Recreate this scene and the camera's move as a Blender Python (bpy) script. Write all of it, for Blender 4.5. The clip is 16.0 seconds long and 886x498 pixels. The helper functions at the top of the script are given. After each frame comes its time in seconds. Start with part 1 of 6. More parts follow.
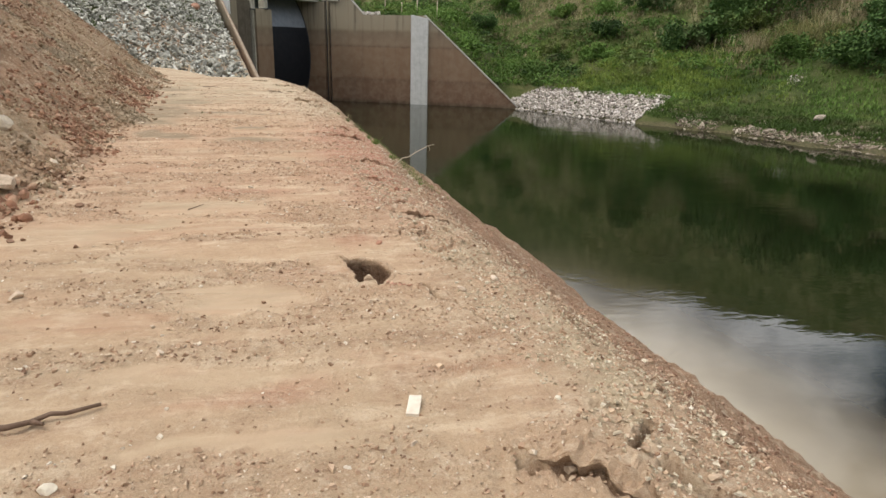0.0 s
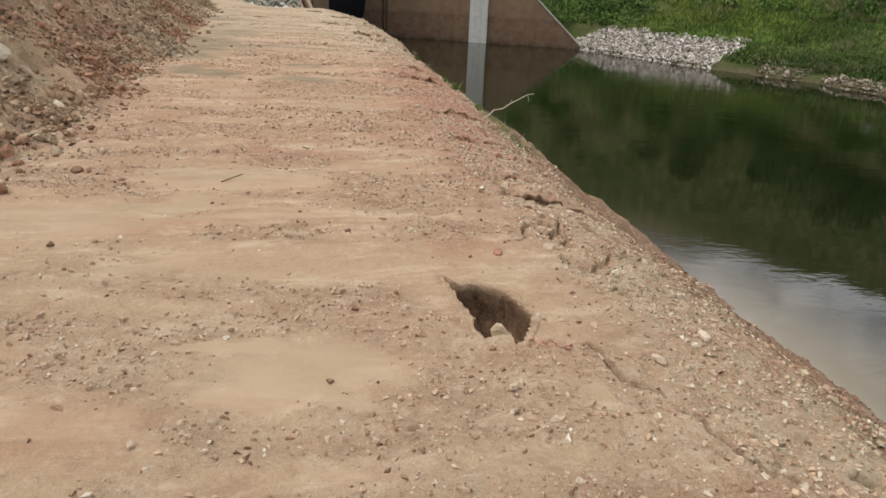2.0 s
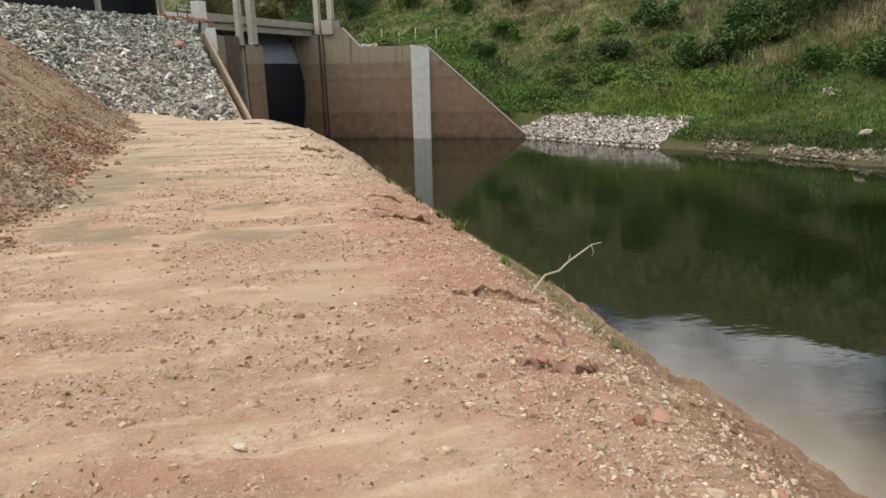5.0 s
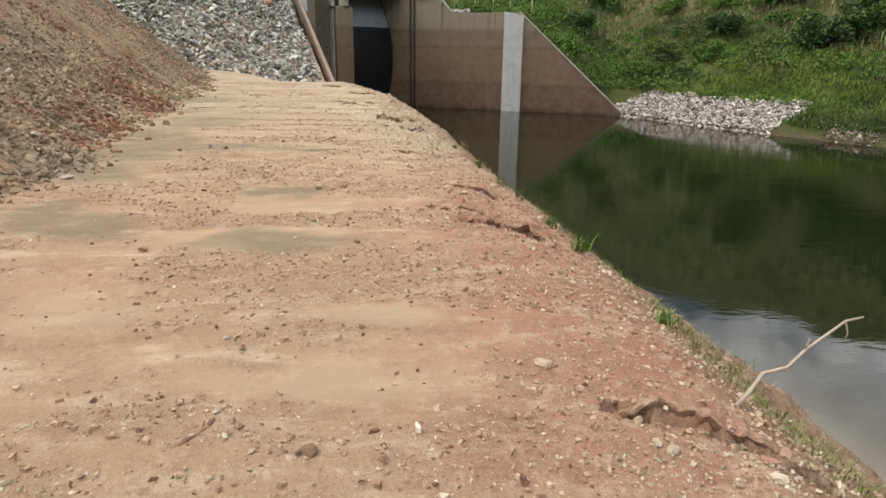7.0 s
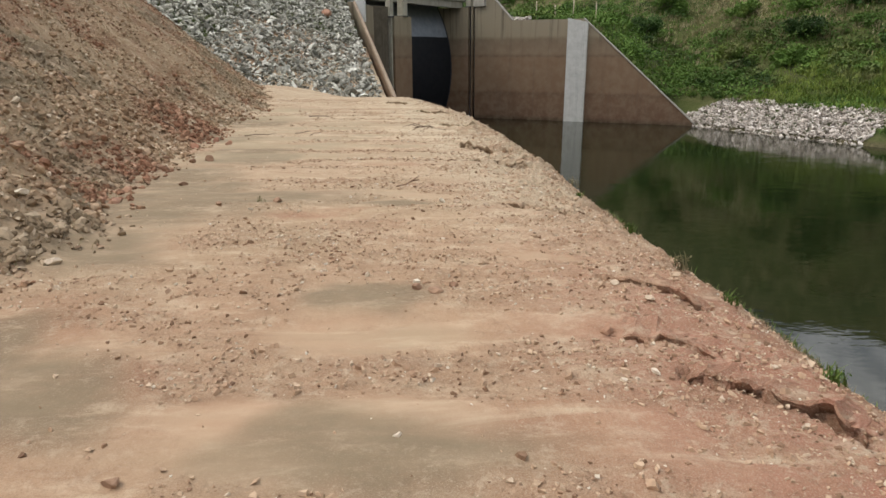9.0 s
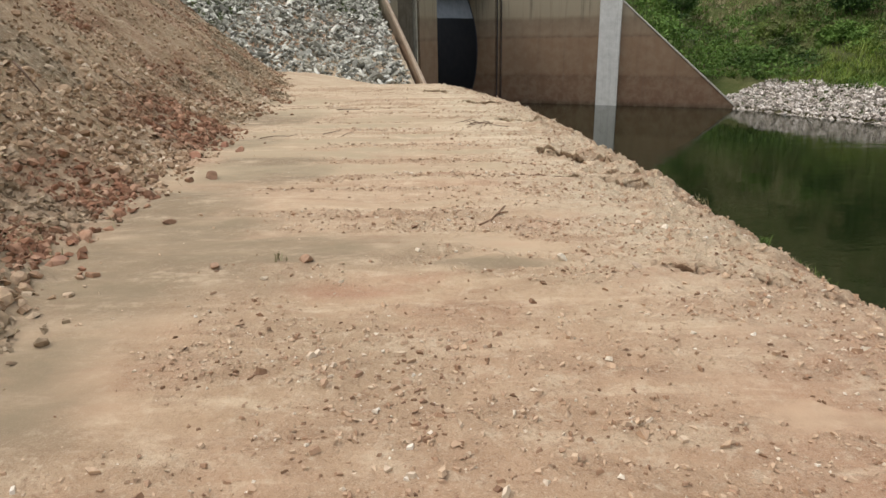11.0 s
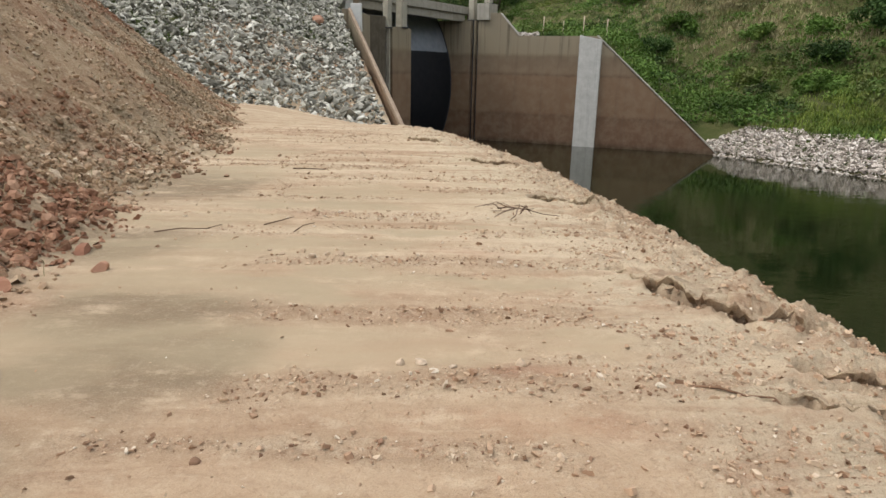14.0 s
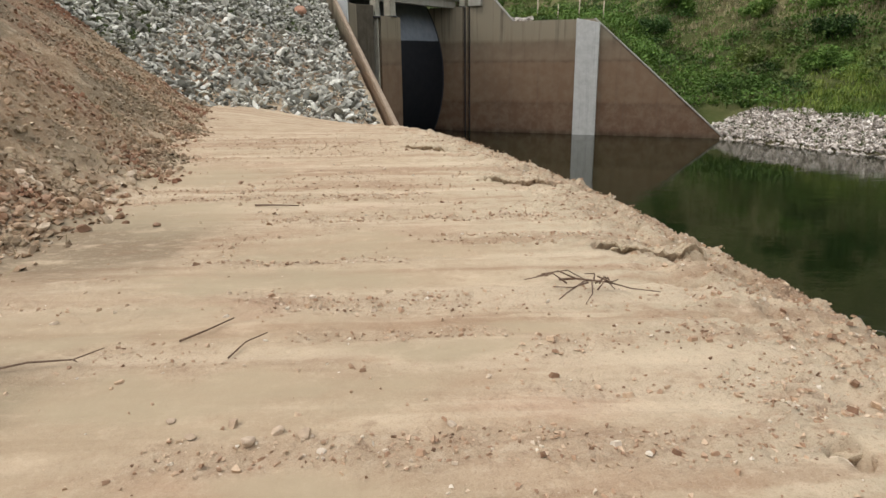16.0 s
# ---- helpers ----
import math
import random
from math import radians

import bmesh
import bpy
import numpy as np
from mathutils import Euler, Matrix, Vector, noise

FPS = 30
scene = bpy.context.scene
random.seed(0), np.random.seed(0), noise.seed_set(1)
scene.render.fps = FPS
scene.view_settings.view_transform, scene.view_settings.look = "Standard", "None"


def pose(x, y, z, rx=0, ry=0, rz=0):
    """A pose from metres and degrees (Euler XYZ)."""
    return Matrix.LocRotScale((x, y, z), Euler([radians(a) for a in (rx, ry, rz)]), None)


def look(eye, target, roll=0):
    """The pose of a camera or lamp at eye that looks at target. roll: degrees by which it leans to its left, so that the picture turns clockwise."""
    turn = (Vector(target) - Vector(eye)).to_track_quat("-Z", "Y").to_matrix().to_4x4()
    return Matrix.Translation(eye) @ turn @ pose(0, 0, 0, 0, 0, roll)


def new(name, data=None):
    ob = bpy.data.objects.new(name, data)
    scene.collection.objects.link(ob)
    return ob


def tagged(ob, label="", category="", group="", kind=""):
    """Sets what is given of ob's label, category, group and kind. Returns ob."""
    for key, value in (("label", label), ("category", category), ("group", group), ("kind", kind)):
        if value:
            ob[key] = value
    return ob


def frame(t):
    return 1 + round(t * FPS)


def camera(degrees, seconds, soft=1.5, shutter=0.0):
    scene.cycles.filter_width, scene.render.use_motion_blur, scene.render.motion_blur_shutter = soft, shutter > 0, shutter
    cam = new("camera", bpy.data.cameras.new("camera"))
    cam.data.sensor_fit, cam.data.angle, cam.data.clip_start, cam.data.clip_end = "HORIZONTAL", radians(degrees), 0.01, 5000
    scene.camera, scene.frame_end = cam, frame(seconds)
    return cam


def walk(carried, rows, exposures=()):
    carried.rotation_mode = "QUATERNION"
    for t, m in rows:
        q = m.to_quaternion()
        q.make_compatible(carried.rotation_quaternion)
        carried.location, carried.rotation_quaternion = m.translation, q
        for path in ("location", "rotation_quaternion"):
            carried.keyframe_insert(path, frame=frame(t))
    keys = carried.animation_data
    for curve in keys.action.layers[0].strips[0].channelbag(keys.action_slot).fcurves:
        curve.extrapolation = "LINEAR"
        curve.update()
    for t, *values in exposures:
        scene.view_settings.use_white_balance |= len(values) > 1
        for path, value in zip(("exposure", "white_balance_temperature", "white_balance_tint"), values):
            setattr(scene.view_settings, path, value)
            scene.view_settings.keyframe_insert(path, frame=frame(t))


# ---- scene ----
cam = camera(67.7, 16.0)

PATH = [
    (0, (0.385, 1.015, 1.532), (0.807, 2.875, 0.929), 1.4),
    (0.5, (0.391, 1.529, 1.506), (0.629, 3.438, 0.958), 1.0),
    (1, (0.312, 1.969, 1.461), (0.58, 3.881, 0.938), 0.8),
    (1.5, (0.294, 2.453, 1.39), (0.63, 4.354, 0.87), -0.6),
    (2, (0.229, 2.903, 1.325), (0.509, 4.727, 0.554), 2.4),
    (2.5, (0.213, 3.382, 1.334), (0.66, 5.112, 0.436), 2.9),
    (3, (0.213, 3.849, 1.367), (0.574, 5.682, 0.655), 0.9),
    (3.5, (0.14, 4.324, 1.377), (0.65, 6.146, 0.728), 1.8),
    (4, (0.127, 4.857, 1.354), (0.62, 6.721, 0.822), -1.3),
    (4.2, (0.119, 5.032, 1.394), (0.588, 6.908, 0.881), -1.5),
    (6.3, (0.359, 7.213, 1.201), (0.75, 9.083, 0.608), -1.0),
    (6.5, (0.383, 7.342, 1.205), (0.668, 9.225, 0.593), -1.0),
    (7, (0.358, 7.819, 1.153), (0.559, 9.718, 0.556), 0.8),
    (7.5, (0.266, 8.325, 1.163), (0.478, 10.224, 0.572), 0.0),
    (8, (0.178, 8.846, 1.196), (0.152, 10.753, 0.595), -0.7),
    (8.5, (0.07, 9.39, 1.191), (0.139, 11.294, 0.582), 0.3),
    (9, (-0.038, 9.911, 1.196), (0.006, 11.826, 0.622), -0.2),
    (9.2, (-0.082, 10.09, 1.207), (-0.059, 12.009, 0.643), 0.3),
    (11.3, (-0.597, 12.302, 1.136), (-0.618, 14.193, 0.485), -1.1),
    (11.5, (-0.646, 12.506, 1.155), (-0.656, 14.39, 0.485), -0.0),
    (12, (-0.768, 13.053, 1.186), (-0.599, 14.931, 0.52), 1.0),
    (12.5, (-0.808, 13.598, 1.179), (-0.693, 15.499, 0.567), 0.1),
    (13, (-0.863, 14.149, 1.192), (-0.696, 16.051, 0.6), 1.1),
    (13.5, (-0.892, 14.663, 1.18), (-0.789, 16.589, 0.651), -0.0),
    (14, (-0.938, 15.24, 1.159), (-0.845, 17.167, 0.629), 1.3),
    (14.5, (-0.988, 15.675, 1.216), (-0.847, 17.596, 0.678), 0.2),
    (15, (-0.993, 16.2, 1.2), (-0.916, 18.126, 0.668), 0.4),
    (15.5, (-1.034, 16.783, 1.221), (-0.866, 18.683, 0.618), 0.2),
    (16, (-1.03, 17.347, 1.186), (-0.926, 19.264, 0.627), -0.7),
]
EXPOSURES = [(0, 0.12), (0.5, -0.07), (1.5, -0.15), (4, 0.15), (6.5, 0.07), (7.5, 0.12), (9, -0.07), (11.5, 0.05), (12.5, 0.05), (14.5, -0.01), (15, -0.04), (16, 0.02)]
walk(cam, [(t, look(e, g, r)) for t, e, g, r in PATH], EXPOSURES)

# ---------------------------------------------------------------- world, sun
SUN_ELEV, SUN_ROT = radians(54), radians(-85)
world = bpy.data.worlds.new("sky_world")
scene.world = world
world.use_nodes = True
wn, wl = world.node_tree.nodes, world.node_tree.links
wn.clear()
w_out = wn.new("ShaderNodeOutputWorld")
w_bg = wn.new("ShaderNodeBackground")
w_sky = wn.new("ShaderNodeTexSky")
w_sky.sky_type = "NISHITA"
w_sky.sun_disc = False
w_sky.sun_elevation, w_sky.sun_rotation = SUN_ELEV, SUN_ROT
w_sky.air_density, w_sky.dust_density = 1.0, 2.0
w_co = wn.new("ShaderNodeTexCoord")
w_map = wn.new("ShaderNodeMapping")
w_map.inputs["Scale"].default_value = (1.6, 1.6, 3.4)
w_noise = wn.new("ShaderNodeTexNoise")
w_noise.inputs["Scale"].default_value = 2.1
w_noise.inputs["Detail"].default_value = 7
w_noise.inputs["Roughness"].default_value = 0.58
w_ramp = wn.new("ShaderNodeValToRGB")
w_ramp.color_ramp.elements[0].position = 0.43
w_ramp.color_ramp.elements[1].position = 0.60
w_mix = wn.new("ShaderNodeMixRGB")
w_mix.inputs[2].default_value = (23.0, 23.0, 23.2, 1)
wl.new(w_co.outputs["Generated"], w_map.inputs["Vector"])
wl.new(w_map.outputs["Vector"], w_noise.inputs["Vector"])
wl.new(w_noise.outputs["Fac"], w_ramp.inputs["Fac"])
wl.new(w_ramp.outputs["Color"], w_mix.inputs[0])
wl.new(w_sky.outputs["Color"], w_mix.inputs[1])
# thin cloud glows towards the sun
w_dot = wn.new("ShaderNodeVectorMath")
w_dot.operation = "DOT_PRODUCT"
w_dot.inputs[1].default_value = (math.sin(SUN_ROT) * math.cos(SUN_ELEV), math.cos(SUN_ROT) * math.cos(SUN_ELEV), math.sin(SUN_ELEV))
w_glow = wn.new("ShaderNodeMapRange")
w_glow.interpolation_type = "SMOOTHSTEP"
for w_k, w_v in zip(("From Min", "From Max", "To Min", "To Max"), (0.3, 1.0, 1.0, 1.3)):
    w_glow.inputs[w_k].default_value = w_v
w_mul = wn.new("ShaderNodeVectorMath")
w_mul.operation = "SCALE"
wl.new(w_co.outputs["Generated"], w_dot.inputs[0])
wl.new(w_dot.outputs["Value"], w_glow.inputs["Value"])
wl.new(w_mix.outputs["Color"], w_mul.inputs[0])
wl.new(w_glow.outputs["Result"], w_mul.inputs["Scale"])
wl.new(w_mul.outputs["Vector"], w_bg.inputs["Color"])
w_bg.inputs["Strength"].default_value = 0.10
wl.new(w_bg.outputs["Background"], w_out.inputs["Surface"])

sun_data = bpy.data.lights.new("sun", "SUN")
sun_data.energy, sun_data.angle, sun_data.color = 1.45, radians(14), (1.0, 0.95, 0.88)
sun = new("sun", sun_data)
sun.matrix_world = look((0, 0, 60), (-30 * math.sin(SUN_ROT), -30 * math.cos(SUN_ROT), 60 - 30 * math.tan(SUN_ELEV)))

# ---------------------------------------------------------------- materials


class Mat:
    """Small builder for node materials."""

    def __init__(self, name, rough=0.9, metal=0.0, spec=0.3):
        self.m = bpy.data.materials.new(name)
        self.m.use_nodes = True
        self.n, self.l = self.m.node_tree.nodes, self.m.node_tree.links
        self.b = self.n["Principled BSDF"]
        self.b.inputs["Roughness"].default_value = rough
        self.b.inputs["Metallic"].default_value = metal
        self.b.inputs["Specular IOR Level"].default_value = spec
        g = self.n.new("ShaderNodeNewGeometry")
        self.pos = g.outputs["Position"]
        self.island = g.outputs["Random Per Island"]
        self.rand = self.n.new("ShaderNodeObjectInfo").outputs["Random"]

    def scaled(self, vec, sx, sy, sz, rz=0.0):
        mp = self.n.new("ShaderNodeMapping")
        mp.inputs["Scale"].default_value = (sx, sy, sz)
        mp.inputs["Rotation"].default_value = (0, 0, rz)
        self.l.new(vec, mp.inputs["Vector"])
        return mp.outputs["Vector"]

    def noise(self, scale, detail=4, rough=0.55, vec=None, dist=0.0):
        t = self.n.new("ShaderNodeTexNoise")
        t.inputs["Scale"].default_value = scale
        t.inputs["Detail"].default_value = detail
        t.inputs["Roughness"].default_value = rough
        t.inputs["Distortion"].default_value = dist
        self.l.new(vec or self.pos, t.inputs["Vector"])
        return t.outputs["Fac"]

    def voronoi(self, scale, vec=None, feature="F1"):
        t = self.n.new("ShaderNodeTexVoronoi")
        t.feature = feature
        t.inputs["Scale"].default_value = scale
        self.l.new(vec or self.pos, t.inputs["Vector"])
        return t

    def ramp(self, fac, *stops):
        r = self.n.new("ShaderNodeValToRGB")
        els = r.color_ramp.elements
        while len(els) < len(stops):
            els.new(0.5)
        for e, (p, c) in zip(els, stops):
            e.position, e.color = p, (c if len(c) == 4 else (*c, 1))
        self.l.new(fac, r.inputs["Fac"])
        return r.outputs["Color"]

    def step(self, fac, lo, hi, a=0.0, b=1.0):
        r = self.n.new("ShaderNodeMapRange")
        r.interpolation_type = "SMOOTHSTEP"
        for k, v in zip(("From Min", "From Max", "To Min", "To Max"), (lo, hi, a, b)):
            r.inputs[k].default_value = v
        self.l.new(fac, r.inputs["Value"])
        return r.outputs["Result"]

    def mix(self, fac, a, b, kind="MIX"):
        x = self.n.new("ShaderNodeMixRGB")
        x.blend_type = kind
        for i, v in enumerate((fac, a, b)):
            if isinstance(v, (int, float)):
                x.inputs[i].default_value = v if i == 0 else (v, v, v, 1)
            elif isinstance(v, tuple):
                x.inputs[i].default_value = v if len(v) == 4 else (*v, 1)
            else:
                self.l.new(v, x.inputs[i])
        return x.outputs["Color"]

    def math(self, op, a, b=0.0):
        x = self.n.new("ShaderNodeMath")
        x.operation = op
        for i, v in enumerate((a, b)):
            if isinstance(v, (int, float)):
                x.inputs[i].default_value = v
            else:
                self.l.new(v, x.inputs[i])
        return x.outputs[0]

    def attr(self, name):
        a = self.n.new("ShaderNodeAttribute")
        a.attribute_name = name
        return a.outputs["Fac"]

    def axis(self, i):
        s = self.n.new("ShaderNodeSeparateXYZ")
        self.l.new(self.pos, s.inputs[0])
        return s.outputs[i]

    def bump(self, height, strength=0.4, distance=0.02):
        b = self.n.new("ShaderNodeBump")
        b.inputs["Strength"].default_value = strength
        b.inputs["Distance"].default_value = distance
        self.l.new(height, b.inputs["Height"])
        self.l.new(b.outputs["Normal"], self.b.inputs["Normal"])

    def base(self, c):
        if isinstance(c, tuple):
            self.b.inputs["Base Color"].default_value = c if len(c) == 4 else (*c, 1)
        else:
            self.l.new(c, self.b.inputs["Base Color"])
        return self.m


def m_earth():
    """Compacted laterite: tan crumbs, smooth olive-grey silt, red soil by the edge, shade painted brown into the
    cracks.
    """
    k = Mat("compacted_earth", 0.95, 0, 0.15)
    px, py, pz = k.axis(0), k.axis(1), k.axis(2)
    loose, silt, recess_shade = k.attr("crumb"), k.attr("silt"), k.attr("recess_shade")
    big = k.noise(0.55, 6, 0.65)
    fine = k.noise(13, 8, 0.75)
    grit = k.noise(70, 4, 0.75)
    mott = k.noise(3.2, 7, 0.7, k.scaled(k.pos, 0.8, 1.6, 1.0))
    streak = k.noise(1.0, 7, 0.68, k.scaled(k.pos, 1.1, 4.6, 1.0, radians(5)), 0.5)
    cells = k.voronoi(32, k.pos).outputs["Distance"]
    col = k.ramp(big, (0.30, (0.37, 0.265, 0.165)), (0.46, (0.435, 0.305, 0.195)), (0.58, (0.43, 0.285, 0.18)), (0.72, (0.47, 0.345, 0.23)))
    mid = k.math("MULTIPLY", k.step(py, 5.5, 9.0), k.step(py, 15.0, 12.0))
    col = k.mix(k.math("MULTIPLY", mid, 0.5), col, (0.41, 0.255, 0.165))
    col = k.mix(k.math("MULTIPLY", k.step(py, 13.0, 18.0), 0.65), col, (0.47, 0.355, 0.245))
    far = k.step(py, 18.0, 22.0)
    col = k.mix(k.step(py, 7.5, 3.5, 0, 0.5), col, (0.43, 0.318, 0.205))
    # red soil by the water-side edge and in patches
    ex = k.math("ADD", px, k.math("MULTIPLY", py, 0.075))
    red = k.math("MULTIPLY", k.step(ex, 1.0, 2.3), k.step(k.noise(0.8, 5, 0.65), 0.30, 0.50))
    red = k.math("MULTIPLY", red, k.math("ADD", 0.2, k.math("MULTIPLY", mid, 0.78)))
    col = k.mix(red, col, (0.385, 0.185, 0.128))
    patch = k.math("MULTIPLY", k.step(k.noise(0.9, 5, 0.65, k.scaled(k.pos, 0.8, 1.6, 1)), 0.54, 0.66), 0.55)
    col = k.mix(patch, col, (0.37, 0.21, 0.13))
    col = k.mix(k.math("MULTIPLY", k.attr("rust"), 0.6), col, (0.37, 0.19, 0.122))
    # pale crust by the farther edge
    crust = k.math("MULTIPLY", k.step(k.math("ADD", px, k.math("MULTIPLY", py, 0.11)), 1.5, 2.4), k.step(py, 13.0, 16.5))
    col = k.mix(k.math("MULTIPLY", crust, k.step(mott, 0.36, 0.56, 0.25, 0.85)), col, (0.50, 0.42, 0.30))
    col = k.mix(k.step(streak, 0.51, 0.68, 0, 0.55), col, (0.62, 0.49, 0.345))
    col = k.mix(k.step(streak, 0.47, 0.33, 0, 0.5), col, (0.29, 0.175, 0.11))
    col = k.mix(k.math("MULTIPLY", far, 0.4), col, (0.43, 0.365, 0.255))
    # ridges left by the roller on the farther track
    ridge = k.noise(1.0, 4, 0.55, k.scaled(k.pos, 0.22, 3.4, 1.0, radians(3)), 0.3)
    rolled = k.step(py, 14.0, 21.0)
    col = k.mix(k.math("MULTIPLY", rolled, k.step(ridge, 0.48, 0.37, 0, 0.62)), col, (0.30, 0.185, 0.112))
    col = k.mix(k.math("MULTIPLY", rolled, k.step(ridge, 0.53, 0.63, 0, 0.5)), col, (0.60, 0.49, 0.355))
    # settled silt
    tone = k.ramp(k.noise(1.3, 5, 0.6, k.scaled(k.pos, 0.6, 2.0, 1)), (0.35, (0.33, 0.26, 0.172)), (0.55, (0.42, 0.31, 0.21)), (0.7, (0.39, 0.245, 0.16)))
    col = k.mix(k.math("MULTIPLY", silt, k.step(big, 0.35, 0.6, 0.85, 0.5)), col, tone)
    col = k.mix(k.math("MULTIPLY", k.attr("mud"), k.step(mott, 0.3, 0.65, 0.95, 0.68)), col, (0.205, 0.16, 0.104))
    col = k.mix(k.math("MULTIPLY", k.math("MULTIPLY", silt, k.step(py, 16.5, 18.5)), 0.65), col, (0.335, 0.275, 0.183))
    on_slope = k.step(pz, 0.08, 0.5)
    col = k.mix(k.math("MULTIPLY", on_slope, 0.85), col, (0.30, 0.212, 0.128))
    col = k.mix(k.math("MULTIPLY", on_slope, k.step(k.noise(0.5, 5, 0.65), 0.44, 0.56, 0, 0.7)), col, (0.25, 0.14, 0.085))
    col = k.mix(k.math("MULTIPLY", on_slope, k.step(k.noise(0.7, 5, 0.65, k.scaled(k.pos, 1.0, 1.0, 0.5)), 0.52, 0.60, 0, 0.8)), col, (0.19, 0.155, 0.10))
    col = k.mix(k.math("MULTIPLY", k.attr("rim"), 0.75), col, (0.43, 0.365, 0.245))
    low = k.math("MULTIPLY", k.step(pz, -0.04, -0.16), k.step(py, 27.0, 23.0))
    col = k.mix(k.math("MULTIPLY", low, k.step(mott, 0.35, 0.6, 0.95, 0.7)), col, (0.265, 0.162, 0.10))
    # mottling at three scales, stronger where it is loose
    rough = k.math("SUBTRACT", 1.0, k.math("MULTIPLY", silt, 0.75))
    col = k.mix(k.math("MULTIPLY", rough, k.step(mott, 0.52, 0.68, 0, 0.5)), col, (0.62, 0.49, 0.35))
    col = k.mix(k.math("MULTIPLY", rough, k.step(mott, 0.46, 0.30, 0, 0.42)), col, (0.29, 0.18, 0.112))
    some = k.math("MULTIPLY", rough, k.math("ADD", 0.48, k.math("MULTIPLY", loose, 0.6)))
    col = k.mix(k.math("MULTIPLY", some, k.step(fine, 0.52, 0.66, 0, 0.65)), col, (0.57, 0.455, 0.33))
    col = k.mix(k.math("MULTIPLY", some, k.step(fine, 0.46, 0.30, 0, 0.65)), col, (0.21, 0.12, 0.072))
    col = k.mix(k.math("MULTIPLY", some, k.step(grit, 0.55, 0.68, 0, 0.5)), col, (0.56, 0.45, 0.34))
    col = k.mix(k.math("MULTIPLY", some, k.step(grit, 0.45, 0.30, 0, 0.55)), col, (0.22, 0.13, 0.08))
    # shade put into the colour: dark brown inside cracks, hole and under lips
    col = k.mix(k.math("MULTIPLY", recess_shade, 0.9), col, k.ramp(fine, (0.35, (0.095, 0.05, 0.028)), (0.65, (0.26, 0.15, 0.088))))
    micro = k.noise(190, 3, 0.7)
    col = k.mix(k.math("MULTIPLY", some, k.step(micro, 0.53, 0.68, 0, 0.55)), col, (0.58, 0.46, 0.34))
    col = k.mix(k.math("MULTIPLY", some, k.step(micro, 0.46, 0.32, 0, 0.5)), col, (0.20, 0.118, 0.07))
    col = k.mix(1.0, col, (1.0, 0.995, 0.965), "MULTIPLY")
    h = k.math("SUBTRACT", k.math("ADD", fine, k.math("MULTIPLY", k.math("ADD", grit, micro), 0.3)), k.math("MULTIPLY", cells, 0.35))
    h = k.math("MULTIPLY", h, k.math("ADD", 0.05, some))
    h = k.math("ADD", h, k.math("MULTIPLY", k.math("MULTIPLY", streak, rough), 0.4))
    k.bump(h, 0.75, 0.027)
    return k.base(col)


def m_stone(name, dark, mid, light, scale=30.0):
    k = Mat(name, 0.9, 0, 0.25)
    r = k.math("FRACT", k.math("ADD", k.island, k.rand))
    col = k.ramp(r, (0.0, dark), (0.5, mid), (1.0, light))
    n = k.noise(scale, 6, 0.65)
    col = k.mix(0.5, col, k.ramp(n, (0.3, (0.35, 0.35, 0.35)), (0.7, (0.95, 0.95, 0.95))), "OVERLAY")
    k.bump(n, 0.5, 0.02)
    return k.base(col)


def m_gravel():
    """Chips on the track: mostly soil-coloured flakes, some cream, some dark and rust-red."""
    k = Mat("path_gravel", 0.92, 0, 0.2)
    r = k.math("FRACT", k.math("ADD", k.island, k.rand))
    col = k.ramp(r, (0.0, (0.17, 0.10, 0.06)), (0.12, (0.32, 0.20, 0.125)), (0.40, (0.42, 0.288, 0.188)), (0.80, (0.50, 0.37, 0.252)), (0.95, (0.56, 0.45, 0.335)), (1.0, (0.68, 0.59, 0.47)))
    n = k.noise(45, 5, 0.65)
    col = k.mix(0.35, col, k.ramp(n, (0.3, (0.35, 0.35, 0.35)), (0.7, (0.9, 0.9, 0.9))), "OVERLAY")
    k.bump(n, 0.4, 0.006)
    return k.base(col)


def m_clod():
    """Rubble of the spoil slope: tan and brown lumps, rust-red in patches."""
    k = Mat("spoil_rubble", 0.95, 0, 0.15)
    r = k.math("FRACT", k.math("ADD", k.island, k.rand))
    tan = k.ramp(r, (0.0, (0.18, 0.112, 0.065)), (0.5, (0.32, 0.22, 0.138)), (0.88, (0.43, 0.32, 0.215)), (1.0, (0.56, 0.46, 0.35)))
    rust = k.ramp(r, (0.0, (0.15, 0.08, 0.048)), (0.6, (0.25, 0.125, 0.075)), (1.0, (0.37, 0.23, 0.15)))
    redder = k.math("ADD", k.noise(0.5, 5, 0.65), k.step(k.axis(1), 17.5, 13.0, 0, 0.06))
    col = k.mix(k.step(redder, 0.47, 0.56), tan, rust)
    grey = k.ramp(r, (0.0, (0.15, 0.112, 0.07)), (0.6, (0.265, 0.20, 0.13)), (1.0, (0.40, 0.32, 0.225)))
    col = k.mix(k.step(k.noise(0.7, 5, 0.65, k.scaled(k.pos, 1.0, 1.0, 0.5)), 0.52, 0.60, 0, 0.9), col, grey)
    n = k.noise(22, 6, 0.65)
    col = k.mix(0.45, col, k.ramp(n, (0.3, (0.35, 0.35, 0.35)), (0.7, (0.95, 0.95, 0.95))), "OVERLAY")
    k.bump(n, 0.5, 0.02)
    return k.base(col)


